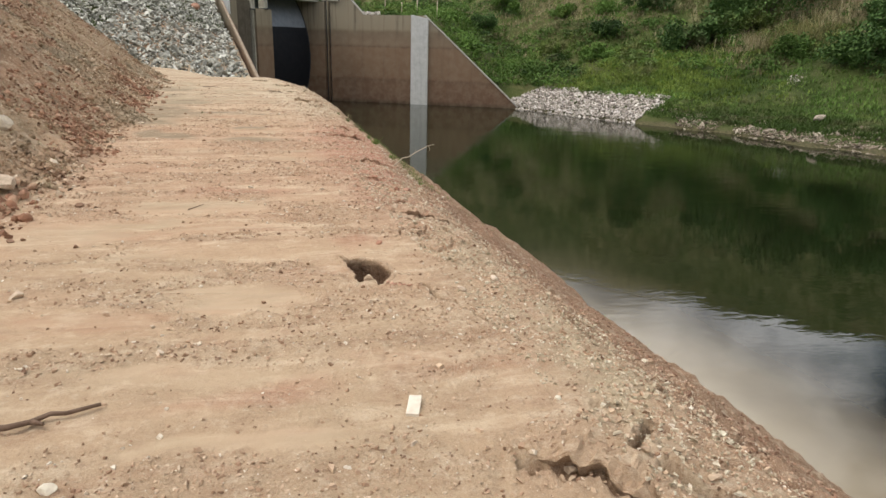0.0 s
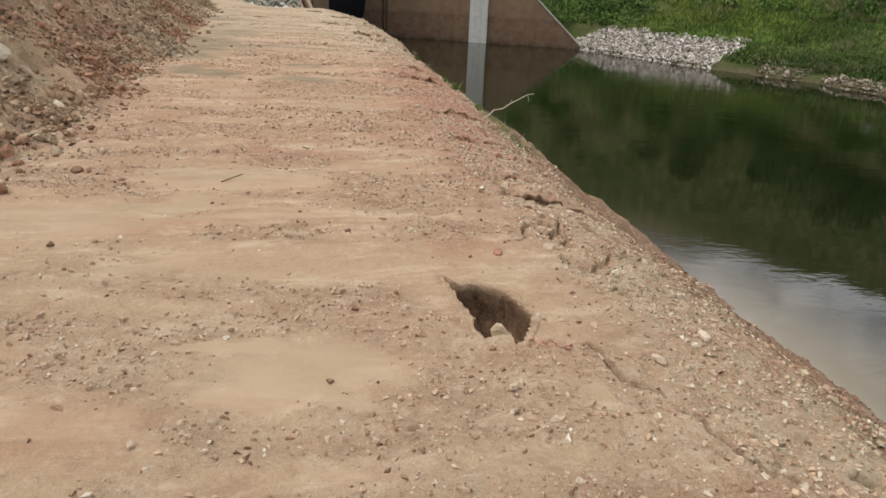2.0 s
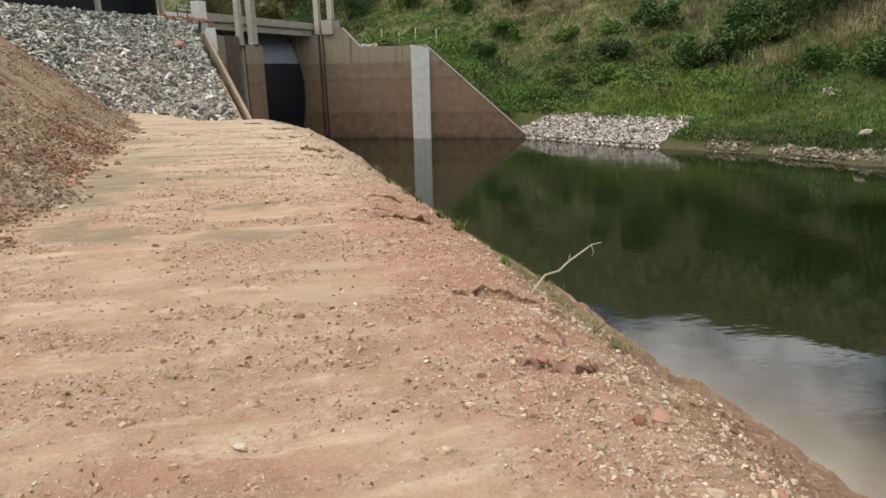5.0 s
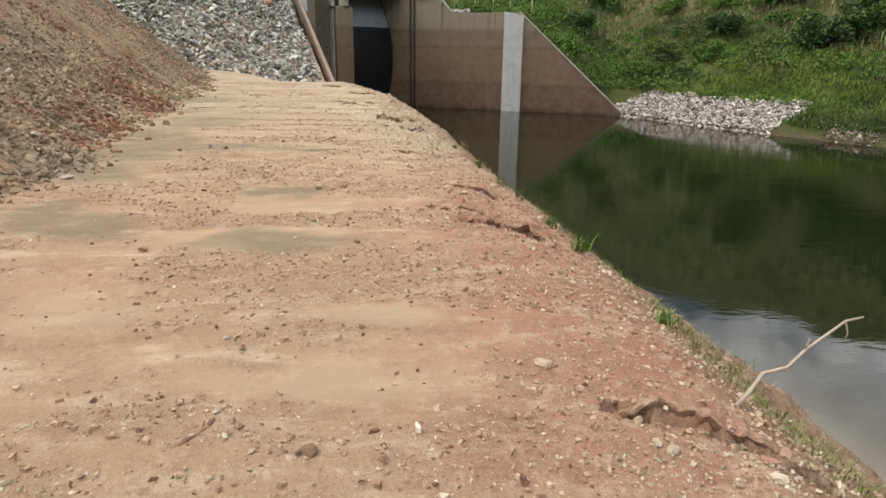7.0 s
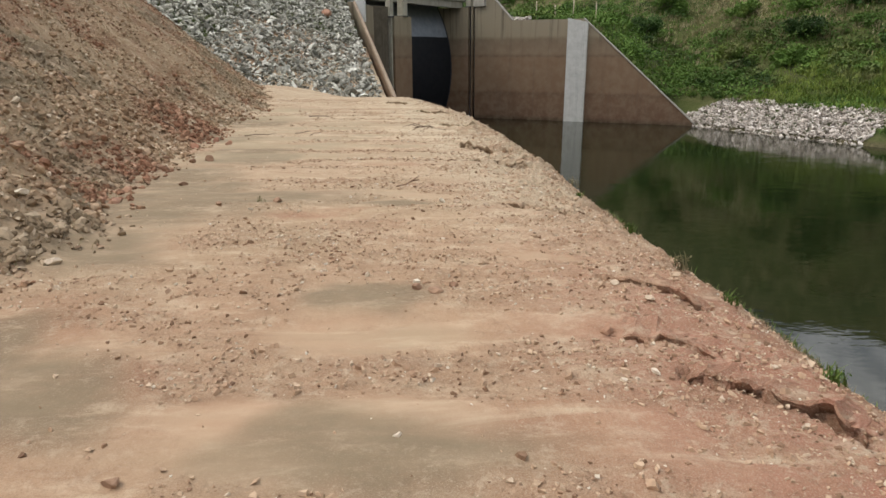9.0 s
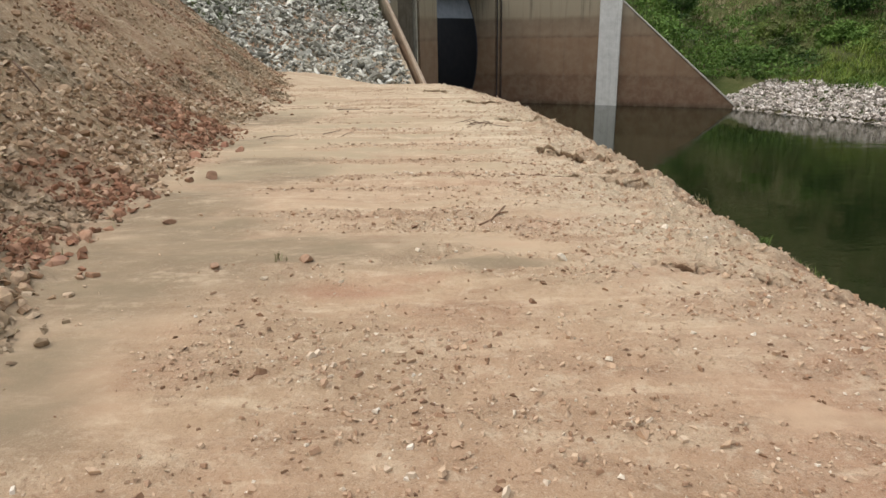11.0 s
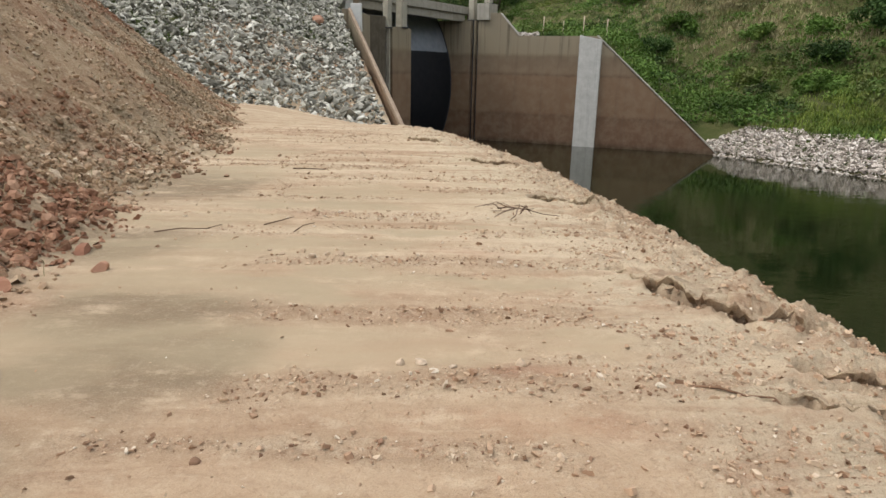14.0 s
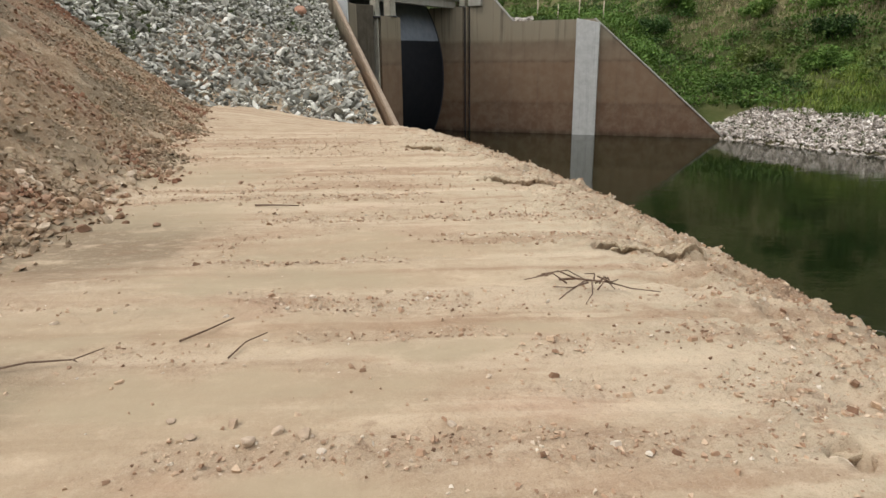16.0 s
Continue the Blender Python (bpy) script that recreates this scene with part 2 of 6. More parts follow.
def m_ground():
    """Hillside: grassy soil with bare red and brown patches, mud and bed under the water."""
    k = Mat("hill_ground", 1.0, 0, 0.1)
    big = k.noise(0.06, 6, 0.6)
    mid = k.noise(0.5, 6, 0.65)
    fine = k.noise(5, 5, 0.7)
    col = k.ramp(big, (0.32, (0.028, 0.046, 0.011)), (0.46, (0.046, 0.062, 0.016)), (0.58, (0.075, 0.08, 0.027)), (0.70, (0.13, 0.105, 0.055)))
    col = k.mix(k.math("MULTIPLY", k.step(k.axis(2), 1.0, 9.0, 0.25, 1.0), k.step(mid, 0.45, 0.65, 0, 0.75)), col, (0.23, 0.195, 0.105))
    col = k.mix(k.step(fine, 0.45, 0.65, 0, 0.4), col, (0.045, 0.07, 0.018))
    mud = k.step(k.math("ADD", k.axis(2), k.math("MULTIPLY", mid, 0.7)), -4.0, -4.35)
    col = k.mix(mud, col, k.ramp(fine, (0.35, (0.05, 0.048, 0.022)), (0.65, (0.125, 0.105, 0.058))))
    # bare laterite of the near bank
    bare = k.math("MULTIPLY", k.step(k.axis(0), 15.0, 10.0), k.step(k.axis(1), 40.0, 34.0))
    col = k.mix(bare, col, k.ramp(fine, (0.35, (0.19, 0.115, 0.07)), (0.65, (0.36, 0.25, 0.155))))
    k.bump(fine, 0.8, 0.15)
    return k.base(col)


def m_water():
    k = Mat("still_water", 0.015, 0, 0.5)
    k.b.inputs["IOR"].default_value = 1.333
    n = k.noise(0.9, 3, 0.5, k.scaled(k.pos, 0.8, 1.6, 1))
    s = k.noise(3.2, 3, 0.55, k.scaled(k.pos, 0.7, 1.5, 1, 0.5))
    calm = k.step(k.noise(0.07, 3, 0.5), 0.42, 0.6)
    k.bump(k.math("MULTIPLY", k.math("ADD", n, k.math("MULTIPLY", s, 0.5)), k.math("ADD", 0.25, k.math("MULTIPLY", calm, 0.75))), 0.22, 0.05)
    col = k.ramp(k.noise(0.05, 3), (0.35, (0.006, 0.010, 0.003)), (0.7, (0.014, 0.015, 0.006)))
    # silty shallows along the bank, painted paler to stand in for reflected sky
    ex = k.math("ADD", k.axis(0), k.math("ADD", k.math("MULTIPLY", k.axis(1), 0.085), k.math("MULTIPLY", k.noise(0.3, 4), 2.0)))
    near = k.step(k.axis(1), 22, 9)
    col = k.mix(k.math("MULTIPLY", k.step(ex, 15.0, 10.0), near), col, (0.026, 0.018, 0.008))
    col = k.mix(k.math("MULTIPLY", k.step(ex, 13.4, 8.2), near), col, (0.32, 0.262, 0.172))
    return k.base(col)


def m_concrete_stained():
    """Concrete with brown silt bands left by the falling water."""
    k = Mat("stained_concrete", 0.9, 0, 0.25)
    z = k.math("ADD", k.axis(2), k.math("MULTIPLY", k.math("SUBTRACT", k.noise(1.2, 4), 0.5), 0.25))
    zz = k.math("DIVIDE", k.math("ADD", z, 6.0), 12.0)
    n = k.noise(1.6, 7, 0.65)
    streak = k.noise(1.0, 5, 0.6, k.scaled(k.pos, 3.0, 3.0, 0.12))
    col = k.ramp(
        zz,
        (0.105, (0.062, 0.035, 0.020)), (0.135, (0.122, 0.069, 0.040)), (0.25, (0.145, 0.085, 0.050)), (0.295, (0.125, 0.073, 0.042)), (0.315, (0.18, 0.112, 0.066)),
        (0.55, (0.20, 0.128, 0.077)), (0.562, (0.15, 0.10, 0.063)), (0.58, (0.205, 0.144, 0.092)), (0.68, (0.185, 0.135, 0.088)), (0.705, (0.265, 0.22, 0.15)), (0.9, (0.29, 0.245, 0.17)),
    )
    col = k.mix(k.step(streak, 0.52, 0.70, 0, 0.35), col, (0.12, 0.085, 0.06))
    drip = k.noise(1.0, 5, 0.6, k.scaled(k.pos, 2.2, 2.2, 0.07))
    col = k.mix(k.math("MULTIPLY", k.step(drip, 0.54, 0.66, 0, 0.7), k.step(z, 1.2, 3.2)), col, (0.085, 0.07, 0.05))
    col = k.mix(k.step(n, 0.35, 0.7, 0, 0.28), col, (0.29, 0.23, 0.155))
    k.bump(n, 0.25, 0.03)
    return k.base(col)


def m_concrete(name, c1, c2, stain=0.4):
    k = Mat(name, 0.88, 0, 0.25)
    n = k.noise(2.2, 7, 0.65)
    f = k.noise(30, 4, 0.6)
    streak = k.noise(1.0, 5, 0.6, k.scaled(k.pos, 4.0, 4.0, 0.2))
    col = k.ramp(n, (0.3, c1), (0.7, c2))
    col = k.mix(k.step(streak, 0.5, 0.7, 0, stain), col, tuple(v * 0.5 for v in c1[:3]))
    col = k.mix(k.step(f, 0.5, 0.7, 0, 0.2), col, c2)
    k.bump(f, 0.3, 0.01)
    return k.base(col)


def m_steel(name, base, rough=0.5, metal=0.0):
    k = Mat(name, rough, metal, 0.4)
    n = k.noise(3, 6, 0.65)
    col = k.mix(k.step(n, 0.5, 0.75, 0, 0.5), base, tuple(v * 0.6 for v in base[:3]))
    k.bump(n, 0.1, 0.01)
    return k.base(col)


def m_gate():
    """Steel skin plate: dry grey-blue paint above, wet and black below the old waterline."""
    k = Mat("gate_steel", 0.6, 0, 0.2)
    n = k.noise(2.0, 6, 0.65)
    z = k.math("ADD", k.axis(2), k.math("MULTIPLY", k.math("SUBTRACT", n, 0.5), 0.08))
    wet = k.step(z, 2.46, 2.38)
    dry = k.ramp(n, (0.3, (0.17, 0.19, 0.22)), (0.7, (0.24, 0.26, 0.29)))
    dark = k.ramp(n, (0.3, (0.006, 0.008, 0.011)), (0.7, (0.013, 0.014, 0.017)))
    return k.base(k.mix(wet, dry, dark))


def m_leaf(name, a, b, c):
    k = Mat(name, 0.75, 0, 0.2)
    col = k.ramp(k.math("FRACT", k.math("ADD", k.island, k.rand)), (0.0, a), (0.55, b), (1.0, c))
    col = k.mix(k.step(k.noise(0.10, 4, 0.6), 0.47, 0.58, 0, 0.8), col, tuple(v * 0.6 for v in a[:3]))
    col = k.mix(k.step(k.noise(0.07, 4, 0.6), 0.54, 0.66, 0, 0.5), col, (0.20, 0.21, 0.05))
    col = k.mix(k.step(k.noise(0.19, 4, 0.6), 0.58, 0.70, 0, 0.5), col, (0.16, 0.13, 0.075))
    return k.base(col)


def m_wood(name, a, b):
    k = Mat(name, 0.85, 0, 0.2)
    n = k.noise(14, 6, 0.65, k.scaled(k.pos, 1, 1, 0.3))
    k.bump(n, 0.5, 0.006)
    return k.base(k.ramp(n, (0.3, a), (0.7, b)))


EARTH = m_earth()
GROUND = m_ground()
WATER = m_water()
STAINED = m_concrete_stained()
PALE_CONC = m_concrete("pale_concrete", (0.42, 0.41, 0.37), (0.56, 0.55, 0.51), 0.25)
GREY_CONC = m_concrete("grey_concrete", (0.27, 0.25, 0.205), (0.37, 0.345, 0.29))
TAN_CONC = m_concrete("tan_concrete", (0.23, 0.168, 0.115), (0.32, 0.248, 0.18), 0.35)
WHITE_CONC = m_concrete("white_painted_concrete", (0.60, 0.59, 0.56), (0.74, 0.73, 0.70), 0.2)
# grey-brown concrete with the abutment's shade put into its colour
SHADED_CONC = m_concrete("shaded_concrete", (0.075, 0.062, 0.042), (0.135, 0.112, 0.08), 0.4)
GATE = m_gate()
POST = m_concrete("weathered_post_concrete", (0.30, 0.28, 0.22), (0.42, 0.39, 0.31))
DARK_STEEL = m_steel("dark_steel", (0.035, 0.035, 0.04), 0.55)
# near-black sheet: the shed's inside shade put into the colour
SHED_SHADE = m_steel("shed_inside_shade", (0.02, 0.022, 0.026), 0.7)
ROOF = m_steel("roof_sheet", (0.12, 0.12, 0.13), 0.6)
RIPRAP = m_stone("riprap_rock", (0.085, 0.081, 0.064), (0.28, 0.27, 0.225), (0.60, 0.58, 0.50), 9)
PALE_ROCK = m_stone("pale_bank_rock", (0.12, 0.10, 0.08), (0.35, 0.305, 0.26), (0.63, 0.57, 0.50), 9)
RED_ROCK = m_stone("red_rock", (0.22, 0.105, 0.065), (0.29, 0.15, 0.095), (0.36, 0.21, 0.14), 9)
BANK_ROCK = m_stone("shore_rock", (0.085, 0.066, 0.045), (0.185, 0.145, 0.105), (0.36, 0.31, 0.24), 9)
PEBBLE = m_gravel()
RIM_STONE = m_stone("olive_tan_flakes", (0.22, 0.17, 0.105), (0.42, 0.345, 0.235), (0.56, 0.485, 0.365), 45)
SHOULDER = m_stone("red_brown_crumbs", (0.13, 0.072, 0.044), (0.27, 0.155, 0.10), (0.42, 0.29, 0.20), 45)
CLOD = m_clod()
TAN_LUMP = m_stone("tan_earth_lump", (0.27, 0.19, 0.12), (0.34, 0.25, 0.165), (0.41, 0.315, 0.22), 25)
PALE_STONE = m_stone("pale_stone", (0.34, 0.25, 0.17), (0.44, 0.345, 0.25), (0.58, 0.49, 0.38), 25)
BROWN_STONE = m_stone("brown_stone", (0.16, 0.092, 0.056), (0.22, 0.13, 0.082), (0.30, 0.19, 0.122), 25)
LEAF_DARK = m_leaf("shrub_leaf", (0.032, 0.068, 0.016), (0.055, 0.105, 0.024), (0.085, 0.14, 0.034))
LEAF_MID = m_leaf("undergrowth_leaf", (0.070, 0.135, 0.022), (0.10, 0.178, 0.031), (0.132, 0.214, 0.044))
LEAF_OLIVE = m_leaf("olive_leaf", (0.040, 0.040, 0.012), (0.062, 0.058, 0.018), (0.09, 0.08, 0.028))
GRASS_GREEN = m_leaf("green_grass", (0.08, 0.13, 0.022), (0.14, 0.20, 0.038), (0.22, 0.27, 0.075))
GRASS_BRIGHT = m_leaf("bright_grass", (0.11, 0.165, 0.022), (0.165, 0.225, 0.034), (0.22, 0.27, 0.055))
GRASS_PARCHED = m_leaf("parched_grass", (0.17, 0.175, 0.07), (0.26, 0.245, 0.11), (0.36, 0.315, 0.17))
LAWN = m_leaf("low_grass", (0.055, 0.10, 0.016), (0.08, 0.128, 0.023), (0.11, 0.158, 0.034))
GRASS_DRY = m_leaf("dry_grass", (0.18, 0.15, 0.072), (0.28, 0.235, 0.125), (0.40, 0.345, 0.21))
BARK = m_wood("bark", (0.05, 0.035, 0.025), (0.12, 0.09, 0.065))
ROTTEN = m_wood("rotten_wood", (0.15, 0.085, 0.05), (0.29, 0.18, 0.115))
DEADWOOD = m_wood("dead_wood", (0.09, 0.055, 0.036), (0.19, 0.125, 0.085))
PALE_WOOD = m_wood("bleached_wood", (0.35, 0.28, 0.20), (0.50, 0.42, 0.32))
CUT_WOOD = m_wood("fresh_cut_wood", (0.56, 0.47, 0.36), (0.74, 0.66, 0.54))

# ---------------------------------------------------------------- plan
WATER_Z = -4.8
UP = np.array((0.816, -0.577))      # upstream, out of the gate
ACROSS = np.array((0.577, 0.816))   # across the gate, along the dam's crest
SLOT = np.array((4.4, 72.8))        # corner of the right wing wall and the gate channel
WING = np.array((0.906, -0.422))    # along the right wing wall, away from the gate
WING_BACK = np.array((0.422, 0.906))
CREST = np.array((-6.83, 56.67))      # a point of the crest's water-side edge
CREST_Z = 5.2
PIER = np.array((-1.15, 63.2))      # channel-side corner of the left pier
EDGE_Y = (-60, 2, 3.5, 5, 6.5, 8, 9.2, 10.6, 12, 13.5, 15, 16.3, 17.6, 19, 20.4, 22.6, 24.8, 26.8, 29.2, 32, 36, 40, 48)
EDGE_X = (2.9, 2.5, 2.36, 2.22, 2.08, 1.93, 1.90, 1.94, 1.93, 1.84, 1.73, 1.68, 1.61, 1.53, 1.43, 1.23, 0.89, 0.49, -0.04, -0.64, -1.39, -2.0, -3.0)
TOE_Y = (-60, 5, 8, 11.7, 17, 21.3, 25.5, 31.8, 36, 38, 44, 60)
TOE_X = (-2.6, -2.1, -2.15, -2.38, -2.9, -3.45, -4.1, -5.3, -6.6, -8.2, -30, -90)
SHORE = ((-60, 130), (-10, 104), (8, 86), (22.2, 64.5), (25.4, 58), (28.4, 52.5), (31.2, 48.5), (34, 42.5), (36.2, 37), (38.5, 25), (41, 5), (46, -60), (60, -300))

_tab = np.random.RandomState(7).rand(256, 256)


def vnoise(x, y):
    """Smooth value noise in 0..1."""
    xi, yi = np.floor(x).astype(int), np.floor(y).astype(int)
    fx, fy = x - xi, y - yi
    fx, fy = fx * fx * (3 - 2 * fx), fy * fy * (3 - 2 * fy)
    a, b = _tab[xi % 256, yi % 256], _tab[(xi + 1) % 256, yi % 256]
    c, d = _tab[xi % 256, (yi + 1) % 256], _tab[(xi + 1) % 256, (yi + 1) % 256]
    return (a * (1 - fx) + b * fx) * (1 - fy) + (c * (1 - fx) + d * fx) * fy


def fbm(x, y, octaves=4, gain=0.5):
    total, amp, norm = 0.0, 1.0, 0.0
    for i in range(octaves):
        total = total + amp * vnoise(x * 2**i + 17.3 * i, y * 2**i + 5.1 * i)
        norm += amp
        amp *= gain
    return total / norm


def soft(t, w):
    return 0.5 * (t + np.sqrt(t * t + w * w))


def sstep(t, a, b):
    t = np.clip((t - a) / (b - a), 0, 1)
    return t * t * (3 - 2 * t)


def shore_dist(x, y):
    """Distance to the far shore, positive on land."""
    best = np.full(np.shape(x), 1e9)
    sign = np.ones(np.shape(x))
    for (ax, ay), (bx, by) in zip(SHORE[:-1], SHORE[1:]):
        dx, dy = bx - ax, by - ay
        t = np.clip(((x - ax) * dx + (y - ay) * dy) / (dx * dx + dy * dy), 0, 1)
        ex, ey = x - ax - t * dx, y - ay - t * dy
        d = np.hypot(ex, ey)
        side = np.where(dx * (y - ay) - dy * (x - ax) >= 0, 1.0, -1.0)
        near = d < best
        best, sign = np.where(near, d, best), np.where(near, side, sign)
    return best * sign


def hill_z(x, y):
    d = shore_dist(x, y)
    d = d + (fbm(x * 0.12, y * 0.12, 3) - 0.5) * 4.0 * sstep(d, 3, 9) + (fbm(x * 0.35, y * 0.35, 3) - 0.5) * np.where(y < 50, 2.6, 0.9)
    bumps = (fbm(x * 0.05 + 9, y * 0.05, 4) - 0.5) * np.clip(d, 0, 60) * 0.30 + (fbm(x * 0.4, y * 0.4, 3) - 0.5) * 0.9
    rise = (0.24 + 0.13 * sstep(y, 47, 53)) * np.clip(d, 0, 4.6) + 0.47 * soft(d - 6, 3.0)
    az = x / np.maximum(y - 5, 1)
    rise = rise * (1 + sstep(d, 30, 100) * (0.075 * sstep(az, 0.8, 0.5) - 0.035 * sstep(az, 0.8, 1.1)))
    rise = np.minimum(rise, 78 + 0.05 * rise)
    return WATER_Z + np.where(d > 0, rise + np.where(d > 1.5, bumps, 0), 0.45 * np.maximum(d, -8))


# cracks, holes and broken ledges by the water-side edge: points, half width, depth, lift of the far lip
BREAKS = (
    (((1.18, 3.10), (1.27, 3.03), (1.34, 2.97), (1.43, 2.91), (1.50, 2.83), (1.58, 2.77)), 0.06, 0.11, 0.05),
    (((1.57, 2.88), (1.60, 3.05), (1.67, 3.11), (1.76, 3.17)), 0.05, 0.15, 0.0),
    (((1.76, 3.16), (1.82, 3.21)), 0.10, 0.16, 0.0),
    (((1.70, 2.96), (1.75, 2.855), (1.85, 2.70)), 0.06, 0.15, 0.02),
    (((1.63, 3.46), (1.71, 3.41)), 0.012, 0.08, 0.0),
    (((1.49, 3.21), (1.56, 3.28)), 0.012, 0.08, 0.0),
    (((1.19, 5.12), (1.25, 4.88), (1.33, 4.72), (1.41, 4.40), (1.55, 4.28)), 0.002, 0.075, 0.0),
    (((1.27, 7.02), (1.45, 6.89), (1.61, 6.90), (1.82, 6.74)), 0.05, 0.11, 0.06),
    (((1.57, 6.90), (1.59, 7.18)), 0.022, 0.09, 0.0),
    (((1.38, 6.52), (1.46, 6.27), (1.42, 6.07)), 0.012, 0.12, 0.0),
    (((1.61, 6.47), (1.71, 6.22)), 0.012, 0.12, 0.0),
    (((1.32, 7.41), (1.55, 7.38)), 0.035, 0.06, 0.03),
    (((1.16, 8.65), (1.40, 8.57), (1.53, 8.59)), 0.03, 0.06, 0.03),
    (((1.14, 9.71), (1.39, 9.59), (1.56, 9.51), (1.73, 9.43)), 0.07, 0.15, 0.07),
    (((0.96, 12.23), (1.22, 12.04), (1.42, 11.81)), 0.055, 0.11, 0.05),
    (((0.92, 13.38), (1.16, 13.23), (1.36, 12.95)), 0.05, 0.10, 0.05),
    (((0.77, 12.67), (1.01, 12.57), (1.21, 12.42)), 0.03, 0.05, 0.03),
    (((0.54, 15.25), (0.93, 15.15), (1.31, 14.86)), 0.02, 0.05, 0.035),
    (((0.41, 17.42), (0.75, 17.28), (1.13, 17.08)), 0.045, 0.09, 0.06),
    (((0.30, 19.10), (0.47, 18.72), (0.62, 18.43), (0.85, 18.37), (1.13, 18.22)), 0.045, 0.12, 0.07),
    (((0.70, 17.75), (0.94, 17.60), (1.18, 17.46)), 0.05, 0.10, 0.05),
    (((0.19, 21.48), (0.48, 21.38), (0.81, 21.05)), 0.05, 0.09, 0.06),
    (((-0.27, 23.90), (0.11, 23.70), (0.40, 23.60)), 0.05, 0.08, 0.05),
    (((-1.08, 26.67), (-0.70, 26.36), (-0.33, 26.14)), 0.06, 0.08, 0.05),
)


# fine drying cracks by the edge
_q = np.random.RandomState(19)
for _x, _y, _a in ((1.28, 6.45, -1.5), (1.52, 6.50, -1.7), (1.75, 6.35, -1.2), (1.45, 6.15, -0.4), (1.66, 6.05, -1.9), (1.30, 5.95, -1.0), (1.20, 7.55, -1.4), (1.5, 9.2, -1.3), (1.3, 8.95, -0.6), (1.75, 4.3, -0.6)):
    _p = [(_x, _y)]
    for _i in range(4):
        _a += _q.uniform(-0.7, 0.7)
        _p.append((_p[-1][0] + 0.075 * math.cos(_a), _p[-1][1] + 0.085 * math.sin(_a)))
    BREAKS += ((tuple(_p), 0.004, 0.06, 0.0),)


# long tension cracks along the shoulder
for _y, _o, _l in ((2.5, 0.04, 0.9), (3.3, 0.12, 1.3), (3.1, -0.22, 0.6), (4.4, 0.05, 1.0), (5.3, 0.1, 0.9), (4.1, -0.25, 0.5), (6.2, 0.05, 0.8)):
    _p = [(float(np.interp(_y + _t * _l, EDGE_Y, EDGE_X)) + _o + _q.uniform(-0.04, 0.04), _y + _t * _l) for _t in np.linspace(0, 1, 7)]
    BREAKS += ((tuple(_p), 0.012, 0.10, 0.0),)


# the washed-out hole in the track
HOLE = ((0.67, 5.72), (0.74, 5.655), (0.83, 5.65), (0.93, 5.585), (0.985, 5.47), (1.01, 5.35), (0.975, 5.25), (0.915, 5.14), (0.88, 5.13), (0.865, 5.20), (0.80, 5.17), (0.75, 5.15), (0.735, 5.26), (0.75, 5.34), (0.715, 5.49))


def in_hole(x, y):
    inside = np.zeros(np.shape(x), bool)
    for (ax, ay), (bx, by) in zip(HOLE, HOLE[1:] + HOLE[:1]):
        inside ^= ((ay > y) != (by > y)) & (x < (bx - ax) * (y - ay) / (by - ay + 1e-12) + ax)
    return inside


def rim(x, y):
    """Dusty olive strip along the nearer edge."""
    edge = np.interp(y, EDGE_Y, EDGE_X)
    return np.exp(-(((x - edge + 0.46) / 0.27) ** 2)) * sstep(y, 8.5, 5.0) * sstep(fbm(x * 3, y * 1.6, 5, 0.7), 0.34, 0.52)


def breaks(x, y):
    out = np.zeros(np.shape(x))
    for pts, w, deep, lift in BREAKS:
        w, deep = (w, deep) if w > 0.1 else (0.3 * w + 0.008, 0.9 * deep)
        xs, ys = [p[0] for p in pts], [p[1] for p in pts]
        m = (x > min(xs) - 1) & (x < max(xs) + 1) & (y > min(ys) - 1) & (y < max(ys) + 1)
        if not m.any():
            continue
        px, py = x[m], y[m]
        o = 2 if w > 0.1 else 4
        jx = px + (fbm(px * 6, py * 6, o) - 0.5) * 0.13
        jy = py + (fbm(px * 6 + 40, py * 6, o) - 0.5) * 0.13
        best, side = np.full(len(px), 1e9), np.zeros(len(px))
        for (ax, ay), (bx, by) in zip(pts[:-1], pts[1:]):
            dx, dy = bx - ax, by - ay
            t = np.clip(((jx - ax) * dx + (jy - ay) * dy) / (dx * dx + dy * dy), 0, 1)
            d = np.hypot(jx - ax - t * dx, jy - ay - t * dy)
            sd = np.sign(dx * (jy - ay) - dy * (jx - ax))
            near = d < best
            best, side = np.where(near, d, best), np.where(near, sd, side)
        out[m] += -1.35 * deep * sstep(best, w * 1.15, w * (0.25 if w > 0.1 else 0.5)) * (0.7 + 0.6 * fbm(px * 7, py * 7, 2)) + 0.35 * lift * np.exp(-best / 0.20) * (side > 0) * sstep(best, w * 0.6, w * 1.1)
    return out


